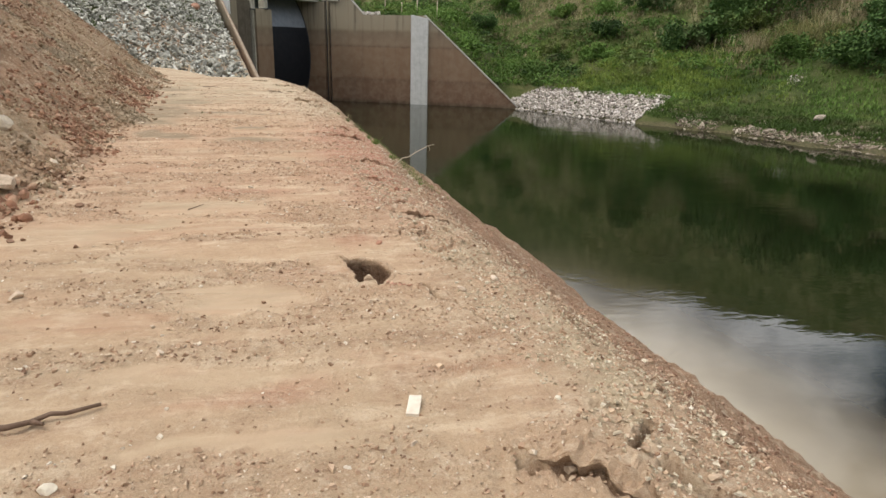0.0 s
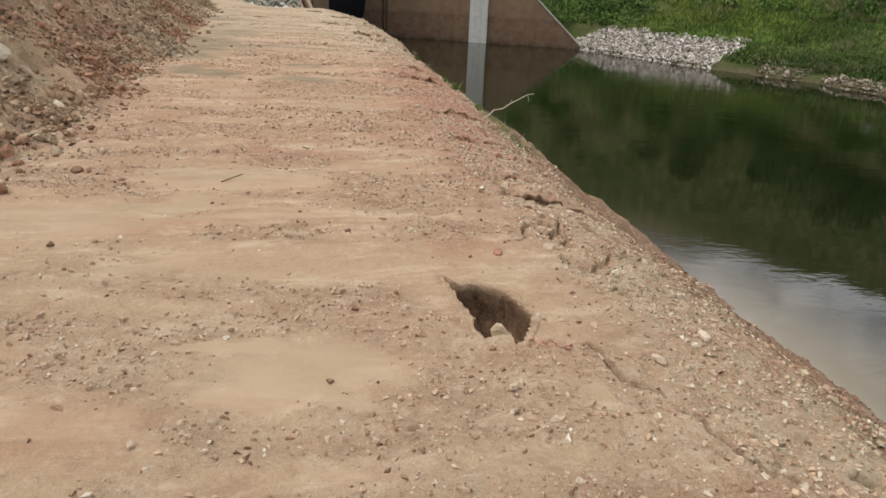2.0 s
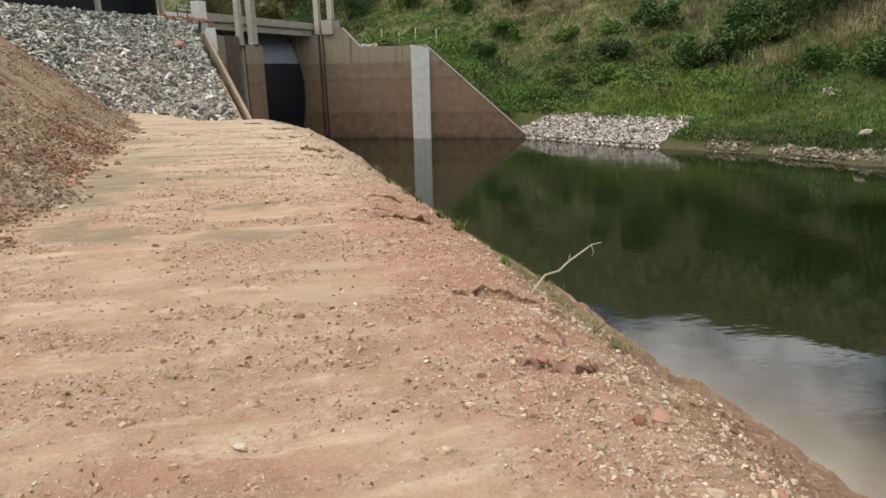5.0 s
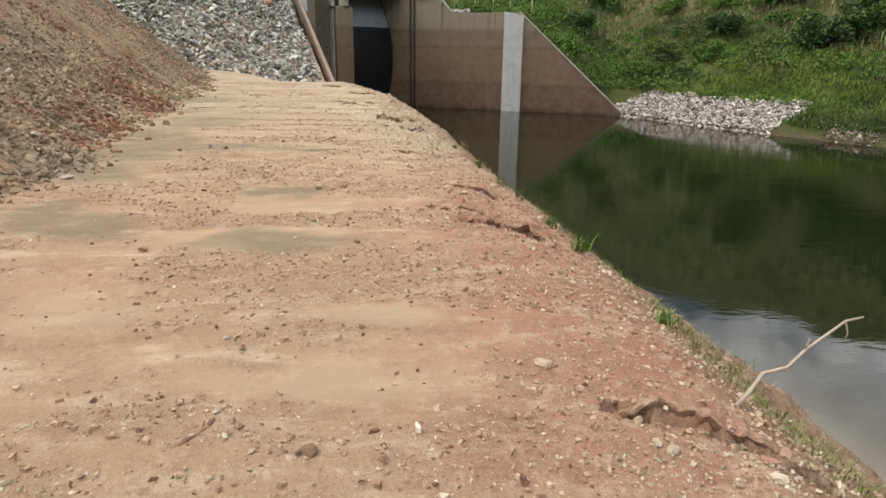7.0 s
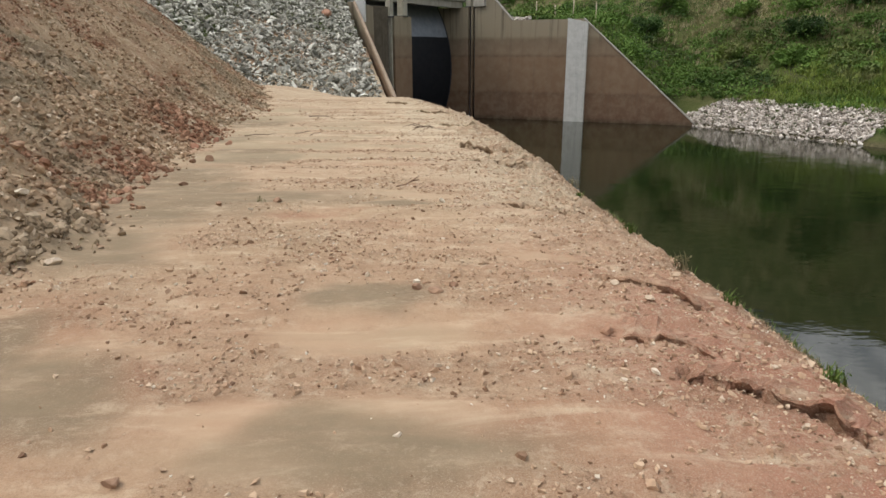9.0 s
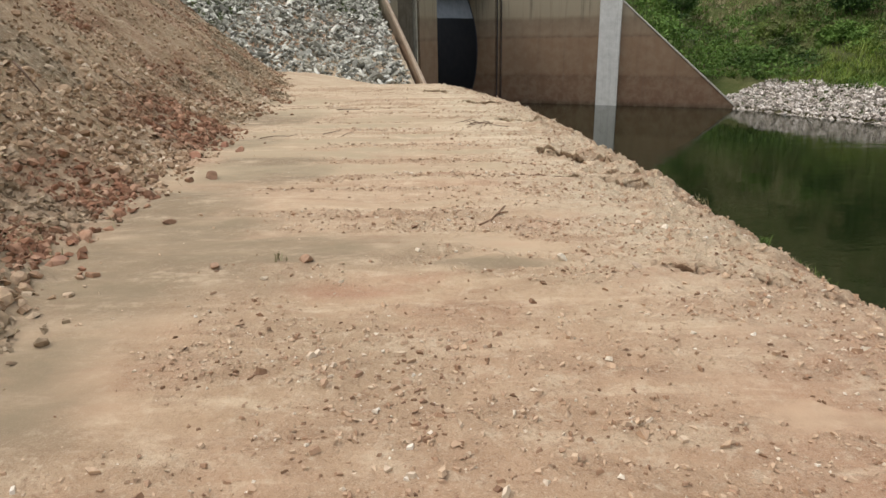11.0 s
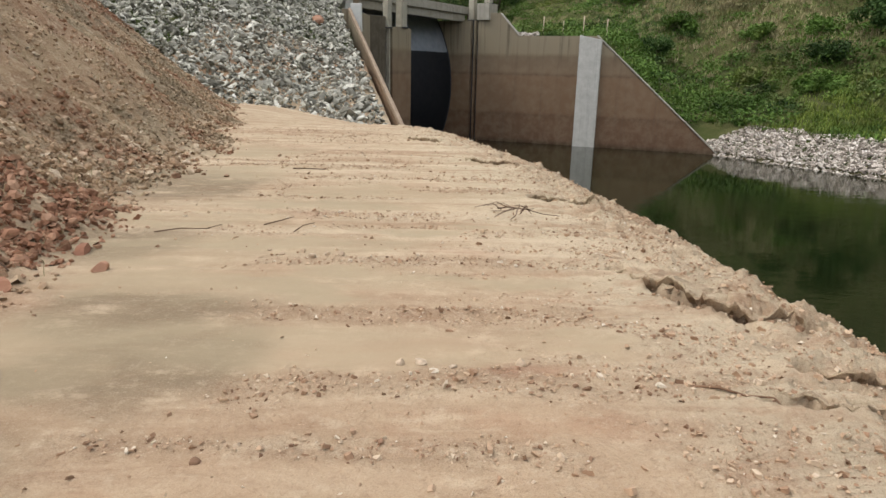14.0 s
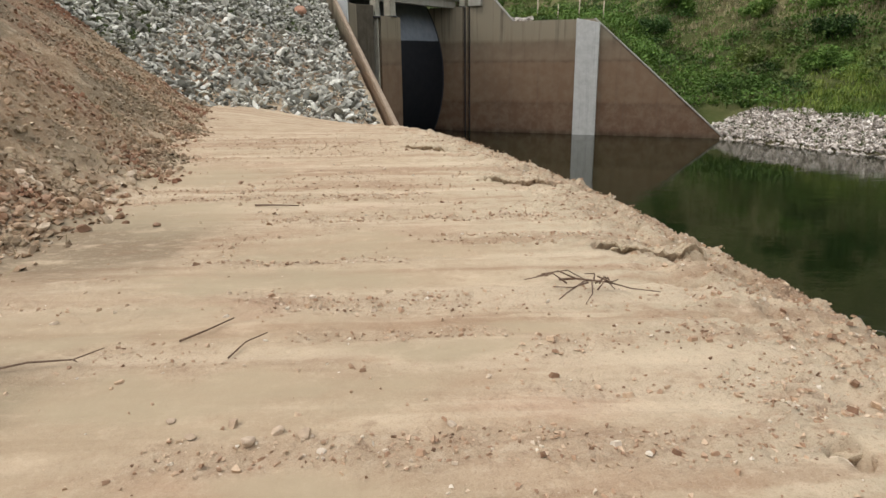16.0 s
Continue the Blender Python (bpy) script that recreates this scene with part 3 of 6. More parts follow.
# smooth beds of settled silt: centre and half axes
SILT = ((-0.69, 7.37, 0.6, 0.32), (0.22, 10.03, 0.65, 0.17), (-0.46, 11.73, 0.75, 0.3), (-1.0, 10.7, 0.4, 0.34), (-2.2, 15.1, 0.6, 1.2), (-0.37, 13.02, 0.36, 0.33), (-2.1, 14.0, 0.55, 0.5), (-1.6, 12.2, 0.4, 0.36), (-1.54, 15.57, 0.85, 0.26),
        (-0.18, 15.3, 0.36, 0.10), (-0.99, 16.61, 0.75, 0.16), (-2.1, 16.4, 0.4, 0.35), (-1.24, 17.84, 0.9, 0.2), (-2.3, 19.25, 0.9, 0.36), (-0.25, 15.58, 0.3, 0.13), (-2.5, 20.24, 1.0, 0.24), (-1.95, 20.9, 0.9, 0.25), (-3.0, 22.6, 0.9, 0.5), (0.05, 4.92, 0.5, 0.32), (-1.25, 6.5, 0.5, 0.4), (-3.2, 24.5, 0.8, 0.7), (-1.9, 18.75, 1.2, 0.32), (-1.5, 17.95, 1.3, 0.24), (-0.4, 18.78, 0.6, 0.14), (-0.3, 17.95, 0.7, 0.13), (-2.6, 17.6, 0.5, 0.6), (-1.7, 19.6, 0.9, 0.2), (-0.6, 20.0, 0.9, 0.16), (-1.2, 21.6, 1.1, 0.25))


SILT += ((0.35, 10.65, 0.35, 0.12), (-0.3, 11.98, 0.6, 0.1), (-0.35, 12.55, 0.45, 0.13), (0.75, 13.77, 0.28, 0.1), (-0.68, 6.96, 0.28, 0.1), (-0.2, 6.58, 0.42, 0.07), (0.94, 4.8, 0.15, 0.08), (-0.6, 5.95, 0.25, 0.07), (-0.35, 5.16, 0.22, 0.06), (-0.1, 3.98, 0.6, 0.1), (0.1, 3.42, 0.5, 0.1), (-0.9, 4.7, 0.35, 0.08), (-0.85, 6.81, 0.6, 0.09))

# streaks of loose gravel lying across the track: from x, to x, y, half width
STREAKS_NEAR = ((-0.7, 0.9, 3.2, 0.12), (-1.05, 0.45, 4.25, 0.1), (-0.35, 0.65, 4.64, 0.12), (0.4, 0.95, 4.8, 0.1), (-0.1, 0.5, 5.5, 0.12), (-0.6, 0.15, 6.35, 0.1), (0.5, 1.35, 6.35, 0.12), (0.3, 0.9, 6.97, 0.08), (-1.2, 0.65, 8.9, 0.1), (0.75, 1.7, 8.65, 0.15),
                (0.4, 1.1, 9.53, 0.1), (-0.7, 0.0, 9.77, 0.1), (0.75, 1.5, 10.0, 0.12), (-0.8, 0.65, 11.4, 0.15), (0.9, 1.5, 11.77, 0.12), (-1.5, 0.2, 12.27, 0.12), (0.2, 1.25, 12.45, 0.12), (-0.2, 0.4, 13.05, 0.12), (-1.05, -0.6, 13.8, 0.14), (-1.3, -0.3, 14.35, 0.07))
STREAKS_FAR = ((-2.0, -1.05, 15.12, 0.12), (-1.02, -0.55, 15.36, 0.08), (-0.5, 0.3, 15.1, 0.1), (-1.6, -0.5, 14.2, 0.16), (-0.9, 0.2, 15.9, 0.07), (0.2, 1.0, 15.95, 0.14), (-2.05, -0.3, 16.37, 0.08), (0.0, 1.0, 17.0, 0.16), (-2.1, -0.4, 17.1, 0.06), (-1.85, 0.65, 17.54, 0.11), (0.1, 0.9, 18.0, 0.15), (-1.95, 0.0, 18.3, 0.08), (-1.9, 0.3, 19.17, 0.09),
               (-1.67, -0.68, 20.12, 0.06), (-1.75, -0.7, 20.5, 0.09), (0.2, 0.9, 19.5, 0.2), (-0.6, 0.4, 20.0, 0.1), (-2.45, -1.1, 21.27, 0.06), (-0.97, 0.3, 21.65, 0.1), (-2.1, 0.1, 22.3, 0.06), (-2.8, -1.0, 23.2, 0.1))


def streaks(x, y):
    """Loose gravel gathered in ragged streaks."""
    jx = x + (fbm(x * 3.1 + 61, y * 3.1, 3) - 0.5) * 0.5
    jy = y + (fbm(x * 2.6 + 23, y * 2.6 + 9, 4, 0.6) - 0.5) * 0.22
    out = np.zeros(np.shape(x))
    for x0, x1, cy, hw in STREAKS_NEAR + STREAKS_FAR:
        out = np.maximum(out, sstep(np.abs(jy - cy), hw * 1.7, hw * 0.5) * sstep(np.abs(jx - (x0 + x1) / 2), (x1 - x0) / 2 + 0.15, (x1 - x0) / 2 - 0.1))
    return out


def silt(x, y):
    """Where fine silt has settled smooth."""
    jx = x + (fbm(x * 2.2 + 11, y * 2.2, 4) - 0.5) * 0.8
    jy = y + (fbm(x * 2.2 + 3, y * 2.2 + 50, 4) - 0.5) * 0.45
    out = np.zeros(np.shape(x))
    for cx, cy, rx, ry in SILT:
        out = np.maximum(out, sstep(np.hypot((jx - cx) / rx, (jy - cy) / ry), 1.35, 0.55))
    return out * (0.55 + 0.45 * sstep(fbm(x * 1.5 + 31, y * 3.0, 4, 0.65), 0.38, 0.55)) * (1 - 0.8 * streaks(x, y))


# darker, still moist mud beside the spoil slope
MUD = ((-2.3, 15.2, 0.9, 0.75), (-1.6, 15.5, 1.05, 0.36), (-1.85, 12.5, 0.3, 0.45), (-2.3, 18.3, 0.5, 0.3), (-2.1, 15.95, 0.5, 0.35), (-2.5, 16.6, 0.55, 0.6), (-2.1, 17.7, 0.5, 0.4), (-0.18, 15.3, 0.36, 0.09), (-2.2, 14.0, 0.55, 0.45), (-0.25, 11.76, 0.5, 0.22), (-0.37, 13.05, 0.3, 0.2), (-1.6, 12.1, 0.35, 0.3), (-3.2, 21.8, 0.7, 0.9), (-3.0, 19.5, 0.5, 0.5))


# thin rust-red washes on the track
RUST = ((-0.45, 17.66, 0.3, 0.08), (-1.9, 20.5, 0.35, 0.2), (-1.4, 22.8, 0.4, 0.16), (-1.3, 18.62, 0.3, 0.08), (-0.35, 19.45, 0.4, 0.13), (-2.0, 15.78, 0.35, 0.1), (-1.2, 12.2, 0.4, 0.16), (1.25, 12.3, 0.3, 0.6), (1.1, 10.6, 0.4, 0.4), (0.9, 9.5, 0.4, 0.15), (0.95, 6.1, 0.25, 0.2), (1.2, 7.4, 0.4, 0.3),
        (0.1, 11.9, 0.35, 0.12), (-1.0, 15.0, 0.4, 0.1), (-0.2, 8.0, 0.6, 0.25), (0.2, 3.75, 0.4, 0.1), (0.3, 16.1, 0.5, 0.2), (-2.6, 25.0, 0.8, 0.5))


def rust(x, y):
    jx = x + (fbm(x * 2.0 + 7, y * 2.0, 4) - 0.5) * 0.6
    jy = y + (fbm(x * 2.0 + 13, y * 2.0 + 60, 4) - 0.5) * 0.35
    out = np.zeros(np.shape(x))
    for cx, cy, rx, ry in RUST:
        out = np.maximum(out, sstep(np.hypot((jx - cx) / rx, (jy - cy) / ry), 1.4, 0.3))
    return out


def mud(x, y):
    jx = x + (fbm(x * 2.2 + 91, y * 2.2, 4) - 0.5) * 0.7
    jy = y + (fbm(x * 2.2 + 43, y * 2.2 + 50, 4) - 0.5) * 0.4
    out = np.zeros(np.shape(x))
    for cx, cy, rx, ry in MUD:
        out = np.maximum(out, sstep(np.hypot((jx - cx) / rx, (jy - cy) / ry), 1.4, 0.55))
    return out


def crumb(x, y):
    """How broken up the track's surface is: 0 smooth silt, 1 loose crumbs."""
    edge = np.interp(y, EDGE_Y, EDGE_X)
    band = 0.75 * sstep(fbm(x * 0.6 + 5, y * 2.2 + 0.25 * x, 4, 0.65), 0.41, 0.60) + 0.5 * sstep(fbm(x * 1.9 + 15, y * 4.5, 4, 0.65), 0.46, 0.64)
    flat = np.clip(0.16 + 0.85 * band * sstep(y, 22, 9) + 0.45 * band * sstep(y, 9, 22) + streaks(x, y) + 0.9 * sstep(x - edge, -1.3, -0.3), 0, 1) * (1 - 0.93 * np.maximum(silt(x, y), mud(x, y)))
    return np.maximum(flat, sstep(np.interp(y, TOE_Y, TOE_X) - x, 0.1, 0.5))


def recess_shade(x, y):
    """Painted shade over the browner soil inside the cracks and holes."""
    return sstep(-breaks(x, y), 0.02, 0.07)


def path_z(x, y, fine=True):
    """The earth bank: flat top, spoil slope on one side, fall to the water on the other."""
    edge, toe = np.interp(y, EDGE_Y, EDGE_X), np.interp(y, TOE_Y, TOE_X)
    wob = (fbm(y * 0.9 + 3, y * 0 + 2, 4) - 0.5) * 0.35
    base = -0.9 * sstep(y, 27, 42) * sstep(x, -6.5, -2.0)
    out = soft(x - (edge - 0.30 + 0.35 * wob), 0.22 + 0.2 * sstep(y, 25, 35))
    steep = (0.7 + 0.25 * sstep(y, 9.5, 13)) * out + 0.5 * soft(out - 2.8, 0.4)
    z = base - steep * (1 - 0.5 * sstep(y, 28, 35))
    tw = (fbm(y * 0.7 + 31, y * 0 + 8, 3) - 0.5) * 0.7
    t = toe - x + tw
    up = soft(t, 0.25) - 0.06
    z = z + np.clip(0.80 * up, 0, 9) * np.where(y > 36, 0.75, 1.0)
    if fine:
        on_top = sstep(-out, -0.5, -0.05) * sstep(-t, -0.1, 0.3)
        ridge = fbm(x * 0.35 + 5, y * 2.6 + 0.25 * x, 3) - 0.5
        z = z + on_top * (0.040 * ridge + 0.030 * (fbm(x * 0.9 + 70, y * 7.5, 3, 0.6) - 0.5) + 0.035 * (fbm(x * 1.1, y * 1.6, 4) - 0.5) + 0.055 * (fbm(x * 8, y * 12, 3, 0.7) - 0.5) * crumb(x, y))
        plate = fbm(x * 3.2 + 8, y * 4.6, 4, 0.6) * 9
        plate = (np.floor(plate) + sstep(plate - np.floor(plate), 0.35, 0.65)) / 9
        z = z + 0.17 * (plate - 0.5) * sstep(x - edge, -1.1, -0.35) * sstep(-out, -0.5, -0.05) * (0.35 + 0.65 * sstep(y, 12.5, 15.5))
        z = z + (0.15 * (fbm(x * 7 + 2, y * 10, 4, 0.75) - 0.5) + 0.05 * (fbm(x * 2.5, y * 3 + 6, 2) - 0.5)) * sstep(x - edge, -1.5, -0.7) * sstep(-out, -0.5, -0.05) * sstep(y, 13.5, 16.5)
        # the crumbling mass at the start of the walk
        z = z + (0.05 * sstep(np.hypot((x - 1.55) / 0.42, (y - 3.08) / 0.28), 1.2, 0.3) + 0.075 * sstep(np.hypot((x - 1.6) / 0.6, (y - 3.0) / 0.4), 1.3, 0.5) * (fbm(x * 13, y * 16, 4, 0.8) - 0.5)) * sstep(y, 2.2, 2.6)
        z = z + breaks(x, y)
        rough = 1 - on_top
        z = z + rough * (0.26 * (fbm(x * 1.2 + 4, y * 1.2, 4) - 0.5) + 0.14 * (fbm(x * 6, y * 6, 4, 0.6) - 0.5) + 0.07 * (fbm(x * 15 + 3, y * 15, 2) - 0.5))
    return z


def riprap_z(x, y):
    d = (x - CREST[0]) * UP[0] + (y - CREST[1]) * UP[1]
    return np.where(d > 0, CREST_Z - 0.42 * d, CREST_Z - 0.5 * np.maximum(-d - 9, 0))


BEAM_TOP, BEAM_FOOT = np.array((-4.9, 54.5, 4.2)), np.array((-1.6, 38.5, -0.95))


def land_z(x, y, fine=False):
    """One height for every place of the ground."""
    x, y = np.asarray(x, float), np.asarray(y, float)
    # which side of the left wing wall
    wx = np.interp(y, (38.5, 54.5, 63.2, 70), (-1.6, -4.9, -5.6, -9))
    left = np.where(y > 30, x < wx, True)
    z = np.where(left, np.maximum(path_z(x, y, fine), np.where(y > 24, np.minimum(riprap_z(x, y), CREST_Z), -50)), np.where(y < 42, path_z(x, y, fine), -50))
    z = np.maximum(z, -7.5)
    h = hill_z(x, y)
    s = (x - SLOT[0]) * WING[0] + (y - SLOT[1]) * WING[1]
    b = (x - SLOT[0]) * WING_BACK[0] + (y - SLOT[1]) * WING_BACK[1]
    fill = np.where((b > 1.7) & (s > -2) & (b < 30), np.minimum(3.35, 3.35 - 0.88 * (s - 9.2)) + 0.08 * b, -50)
    return np.maximum(np.maximum(z, h), np.maximum(fill, -7.5))


# ---------------------------------------------------------------- mesh helpers


def mesh_from(name, verts, faces, mat, smooth=True):
    """A mesh from arrays; faces all of one size."""
    verts, faces = np.asarray(verts, np.float32), np.asarray(faces, np.int32)
    me = bpy.data.meshes.new(name)
    n, k = faces.shape
    me.vertices.add(len(verts))
    me.vertices.foreach_set("co", verts.ravel())
    me.loops.add(n * k)
    me.loops.foreach_set("vertex_index", faces.ravel())
    me.polygons.add(n)
    me.polygons.foreach_set("loop_start", np.arange(0, n * k, k, dtype=np.int32))
    me.polygons.foreach_set("use_smooth", np.full(n, smooth))
    me.update(calc_edges=True)
    me.materials.append(mat)
    return me


def grid_mesh(name, xs, ys, fn, mat, attrs=(), cut=None):
    X, Y = np.meshgrid(xs, ys)
    Z = fn(X, Y)
    nx, ny = len(xs), len(ys)
    i = np.arange(nx * ny).reshape(ny, nx)
    f = np.stack([i[:-1, :-1], i[:-1, 1:], i[1:, 1:], i[1:, :-1]], -1).reshape(-1, 4)
    if cut:
        f = f[~cut(X.ravel()[f].mean(1), Y.ravel()[f].mean(1))]
    me = mesh_from(name, np.stack([X, Y, Z], -1).reshape(-1, 3), f, mat)
    for key, g in attrs:
        me.attributes.new(key, "FLOAT", "POINT").data.foreach_set("value", g(X, Y).astype(np.float32).ravel())
    return me


def part(name, bm, mat, parent, label="", kind=""):
    """Links a bmesh as one mesh object under a thing or part."""
    me = bpy.data.meshes.new(name)
    bm.to_mesh(me)
    bm.free()
    me.materials.append(mat)
    ob = new(name, me)
    ob.parent = parent
    return tagged(ob, label=label, kind=kind)


def thing(name, at, label, category, group="", kind=""):
    ob = new(name)
    ob.location = at
    return tagged(ob, label, category, group, kind)


def prism(bm, base, z0, z1, bevel=0.0, top_z=None):
    """An upright prism over a plan polygon; top_z gives each corner its own height."""
    lo = [bm.verts.new((x, y, z0)) for x, y in base]
    hi = [bm.verts.new((x, y, top_z[i] if top_z else z1)) for i, (x, y) in enumerate(base)]
    n = len(base)
    bm.faces.new(lo[::-1])
    bm.faces.new(hi)
    for i in range(n):
        bm.faces.new((lo[i], lo[(i + 1) % n], hi[(i + 1) % n], hi[i]))
    bmesh.ops.recalc_face_normals(bm, faces=bm.faces[:])
    if bevel:
        bmesh.ops.bevel(bm, geom=bm.edges[:], offset=bevel, segments=2, affect="EDGES", profile=0.6)
    return bm


def box_bm(o, ax, sx, sy, z0, z1, bevel=0.03):
    """A box with one plan corner at o, sx along ax and sy to its left."""
    o, ax = np.asarray(o, float), np.asarray(ax, float)
    ay = np.array((-ax[1], ax[0]))
    pts = [o, o + sx * ax, o + sx * ax + sy * ay, o + sy * ay]
    return prism(bmesh.new(), [tuple(p) for p in pts], z0, z1, bevel)


def beam_bm(a, b, w, h, bevel=0.03):
    """A straight bar from a to b; w across, h high."""
    a, b = Vector(a), Vector(b)
    d = (b - a).normalized()
    side = d.cross(Vector((0, 0, 1))).normalized() * (w / 2)
    up = side.cross(d).normalized() * (h / 2)
    bm = bmesh.new()
    r = []
    for p in (a, b):
        r.append([bm.verts.new(p + s * side + t * up) for s, t in ((-1, -1), (1, -1), (1, 1), (-1, 1))])
    bm.faces.new(r[0][::-1]), bm.faces.new(r[1])
    for i in range(4):
        bm.faces.new((r[0][i], r[0][(i + 1) % 4], r[1][(i + 1) % 4], r[1][i]))
    bmesh.ops.recalc_face_normals(bm, faces=bm.faces[:])
    if bevel:
        bmesh.ops.bevel(bm, geom=bm.edges[:], offset=bevel, segments=1, affect="EDGES")
    return bm


def twig_bm(points, r0, r1, sides=6, bm=None):
    """A tapered crooked stick through points."""
    bm = bm or bmesh.new()
    pts = [Vector(p) for p in points]
    rings = []
    for i, p in enumerate(pts):
        d = (pts[min(i + 1, len(pts) - 1)] - pts[max(i - 1, 0)]).normalized()
        a = d.orthogonal().normalized()
        b = d.cross(a)
        r = r0 + (r1 - r0) * i / (len(pts) - 1)
        rings.append([bm.verts.new(p + r * (math.cos(2 * math.pi * k / sides) * a + math.sin(2 * math.pi * k / sides) * b)) for k in range(sides)])
    for q, s in zip(rings[:-1], rings[1:]):
        for k in range(sides):
            f = bm.faces.new((q[k], q[(k + 1) % sides], s[(k + 1) % sides], s[k]))
            f.smooth = True
    bm.faces.new(rings[0][::-1]), bm.faces.new(rings[-1])
    return bm


def rock_base(seed, subdiv=1, rough=0.35, flat=1.0, cuts=7, near=0.45, far=0.85):
    """Verts and triangles of one angular stone of radius about 1."""
    bm = bmesh.new()
    bmesh.ops.create_icosphere(bm, subdivisions=subdiv, radius=1.0)
    rng = np.random.RandomState(seed)
    v = np.array([p.co for p in bm.verts])
    for _ in range(cuts):
        n = rng.normal(size=3)
        n /= np.linalg.norm(n)
        cut = rng.uniform(near, far)
        over = np.maximum(v @ n - cut, 0)
        v = v - over[:, None] * n * 0.95
    v = v * (1 + (rng.rand(len(v), 1) - 0.5) * rough) * (1, rng.uniform(0.65, 1.0), flat * rng.uniform(0.5, 0.8))
    f = np.array([[q.index for q in p.verts] for p in bm.faces])
    bm.free()
    return v, f


def chip_base(seed):
    """A tiny angular chip."""
    rng = np.random.RandomState(seed)
    v = np.array(((1, 0, 0), (0, 1, 0), (-1, 0, 0), (0, -1, 0), (0, 0, 0.6), (0, 0, -0.6))) * rng.uniform(0.6, 1.25, (6, 1)) + rng.normal(0, 0.15, (6, 3))
    f = np.array(((0, 1, 4), (1, 2, 4), (2, 3, 4), (3, 0, 4), (2, 1, 5), (0, 3, 5)))
    return v, f


def flake_base(seed):
    """A flat angular flake with a chamfered top, of radius about 1."""
    rng = np.random.RandomState(seed)
    n = rng.randint(4, 6)
    a = np.sort(rng.uniform(0, 2 * np.pi, n) * 0.35 + np.arange(n) * 2 * np.pi / n)
    rad = rng.uniform(0.65, 1.15, n)
    ring = np.stack([np.cos(a) * rad, np.sin(a) * rad * rng.uniform(0.4, 0.85)], -1)
    h = rng.uniform(0.22, 0.46)
    tip = rng.normal(0, 0.07, n)
    v = np.concatenate([np.column_stack([ring, np.full(n, -h)]), np.column_stack([ring * rng.uniform(0.7, 0.92), h + tip])])
    f = [(i, (i + 1) % n, n + (i + 1) % n) for i in range(n)] + [(i, n + (i + 1) % n, n + i) for i in range(n)] + [(n, n + i, n + i + 1) for i in range(1, n - 1)]
    return v, np.array(f)


def rots(rng, n, tilt=0.5):
    a, b, c = rng.uniform(-tilt, tilt, n), rng.uniform(-tilt, tilt, n), rng.uniform(0, 2 * np.pi, n)
    ca, sa, cb, sb, cc, sc = np.cos(a), np.sin(a), np.cos(b), np.sin(b), np.cos(c), np.sin(c)
    o, l = np.zeros(n), np.ones(n)
    rx = np.stack([l, o, o, o, ca, -sa, o, sa, ca], -1).reshape(n, 3, 3)
    ry = np.stack([cb, o, sb, o, l, o, -sb, o, cb], -1).reshape(n, 3, 3)
    rz = np.stack([cc, -sc, o, sc, cc, o, o, o, l], -1).reshape(n, 3, 3)
    return rz @ ry @ rx


def scatter_mesh(name, bases, pos, size, mat, rng, tilt=0.5, smooth=False):
    """Many small stones joined in one mesh."""
    V, F, off = [], [], 0
    pick = rng.randint(0, len(bases), len(pos))
    for k, (bv, bf) in enumerate(bases):
        sel = np.where(pick == k)[0]
        if not len(sel):
            continue
        R = rots(rng, len(sel), tilt)
        v = np.einsum("nij,vj->nvi", R, bv) * size[sel][:, None, None] + pos[sel][:, None, :]
        f = bf[None] + (off + np.arange(len(sel)) * len(bv))[:, None, None]
        V.append(v.reshape(-1, 3)), F.append(f.reshape(-1, 3))
        off += len(sel) * len(bv)
    return mesh_from(name, np.concatenate(V), np.concatenate(F), mat, smooth)


# ---------------------------------------------------------------- ground, path, water
def spaced(a, b, fine, far, grow):
    """Grid lines: even inside a..b, growing outside out to far."""
    v = list(np.arange(a, b + fine / 2, fine))
    s, p = fine, v[-1]
    while p < far:
        s *= grow
        p += s
        v.append(p)
    s, p = fine, v[0]
    while p > -far:
        s *= grow
        p -= s
        v.insert(0, p)
    return np.array(v)


PATCH = (-9.0, 8.6, -2.0, 46.0)


def sheet_z(x, y):
    z = land_z(x, y)
    inside = (x > PATCH[0] + 0.6) & (x < PATCH[1] - 0.6) & (y > PATCH[2] + 0.6) & (y < PATCH[3] - 0.6)
    return np.where(inside, z - 0.7, z)


ground = new("ground", grid_mesh("ground", spaced(-40, 110, 0.8, 2500, 1.35), spaced(-20, 130, 0.8, 2500, 1.35), sheet_z, GROUND))
tagged(ground, "grassy hillside and muddy lake bed", "ground", kind="structure")

path_ys = [PATCH[2]]
while path_ys[-1] < PATCH[3]:
    path_ys.append(path_ys[-1] + (0.0115 if 4.2 < path_ys[-1] < 5.25 or 5.9 < path_ys[-1] < 6.6 else 0.016 if 4.2 < path_ys[-1] < 7.3 else 0.032 if path_ys[-1] < 21 else 0.045 + 0.005 * (path_ys[-1] - 21)))
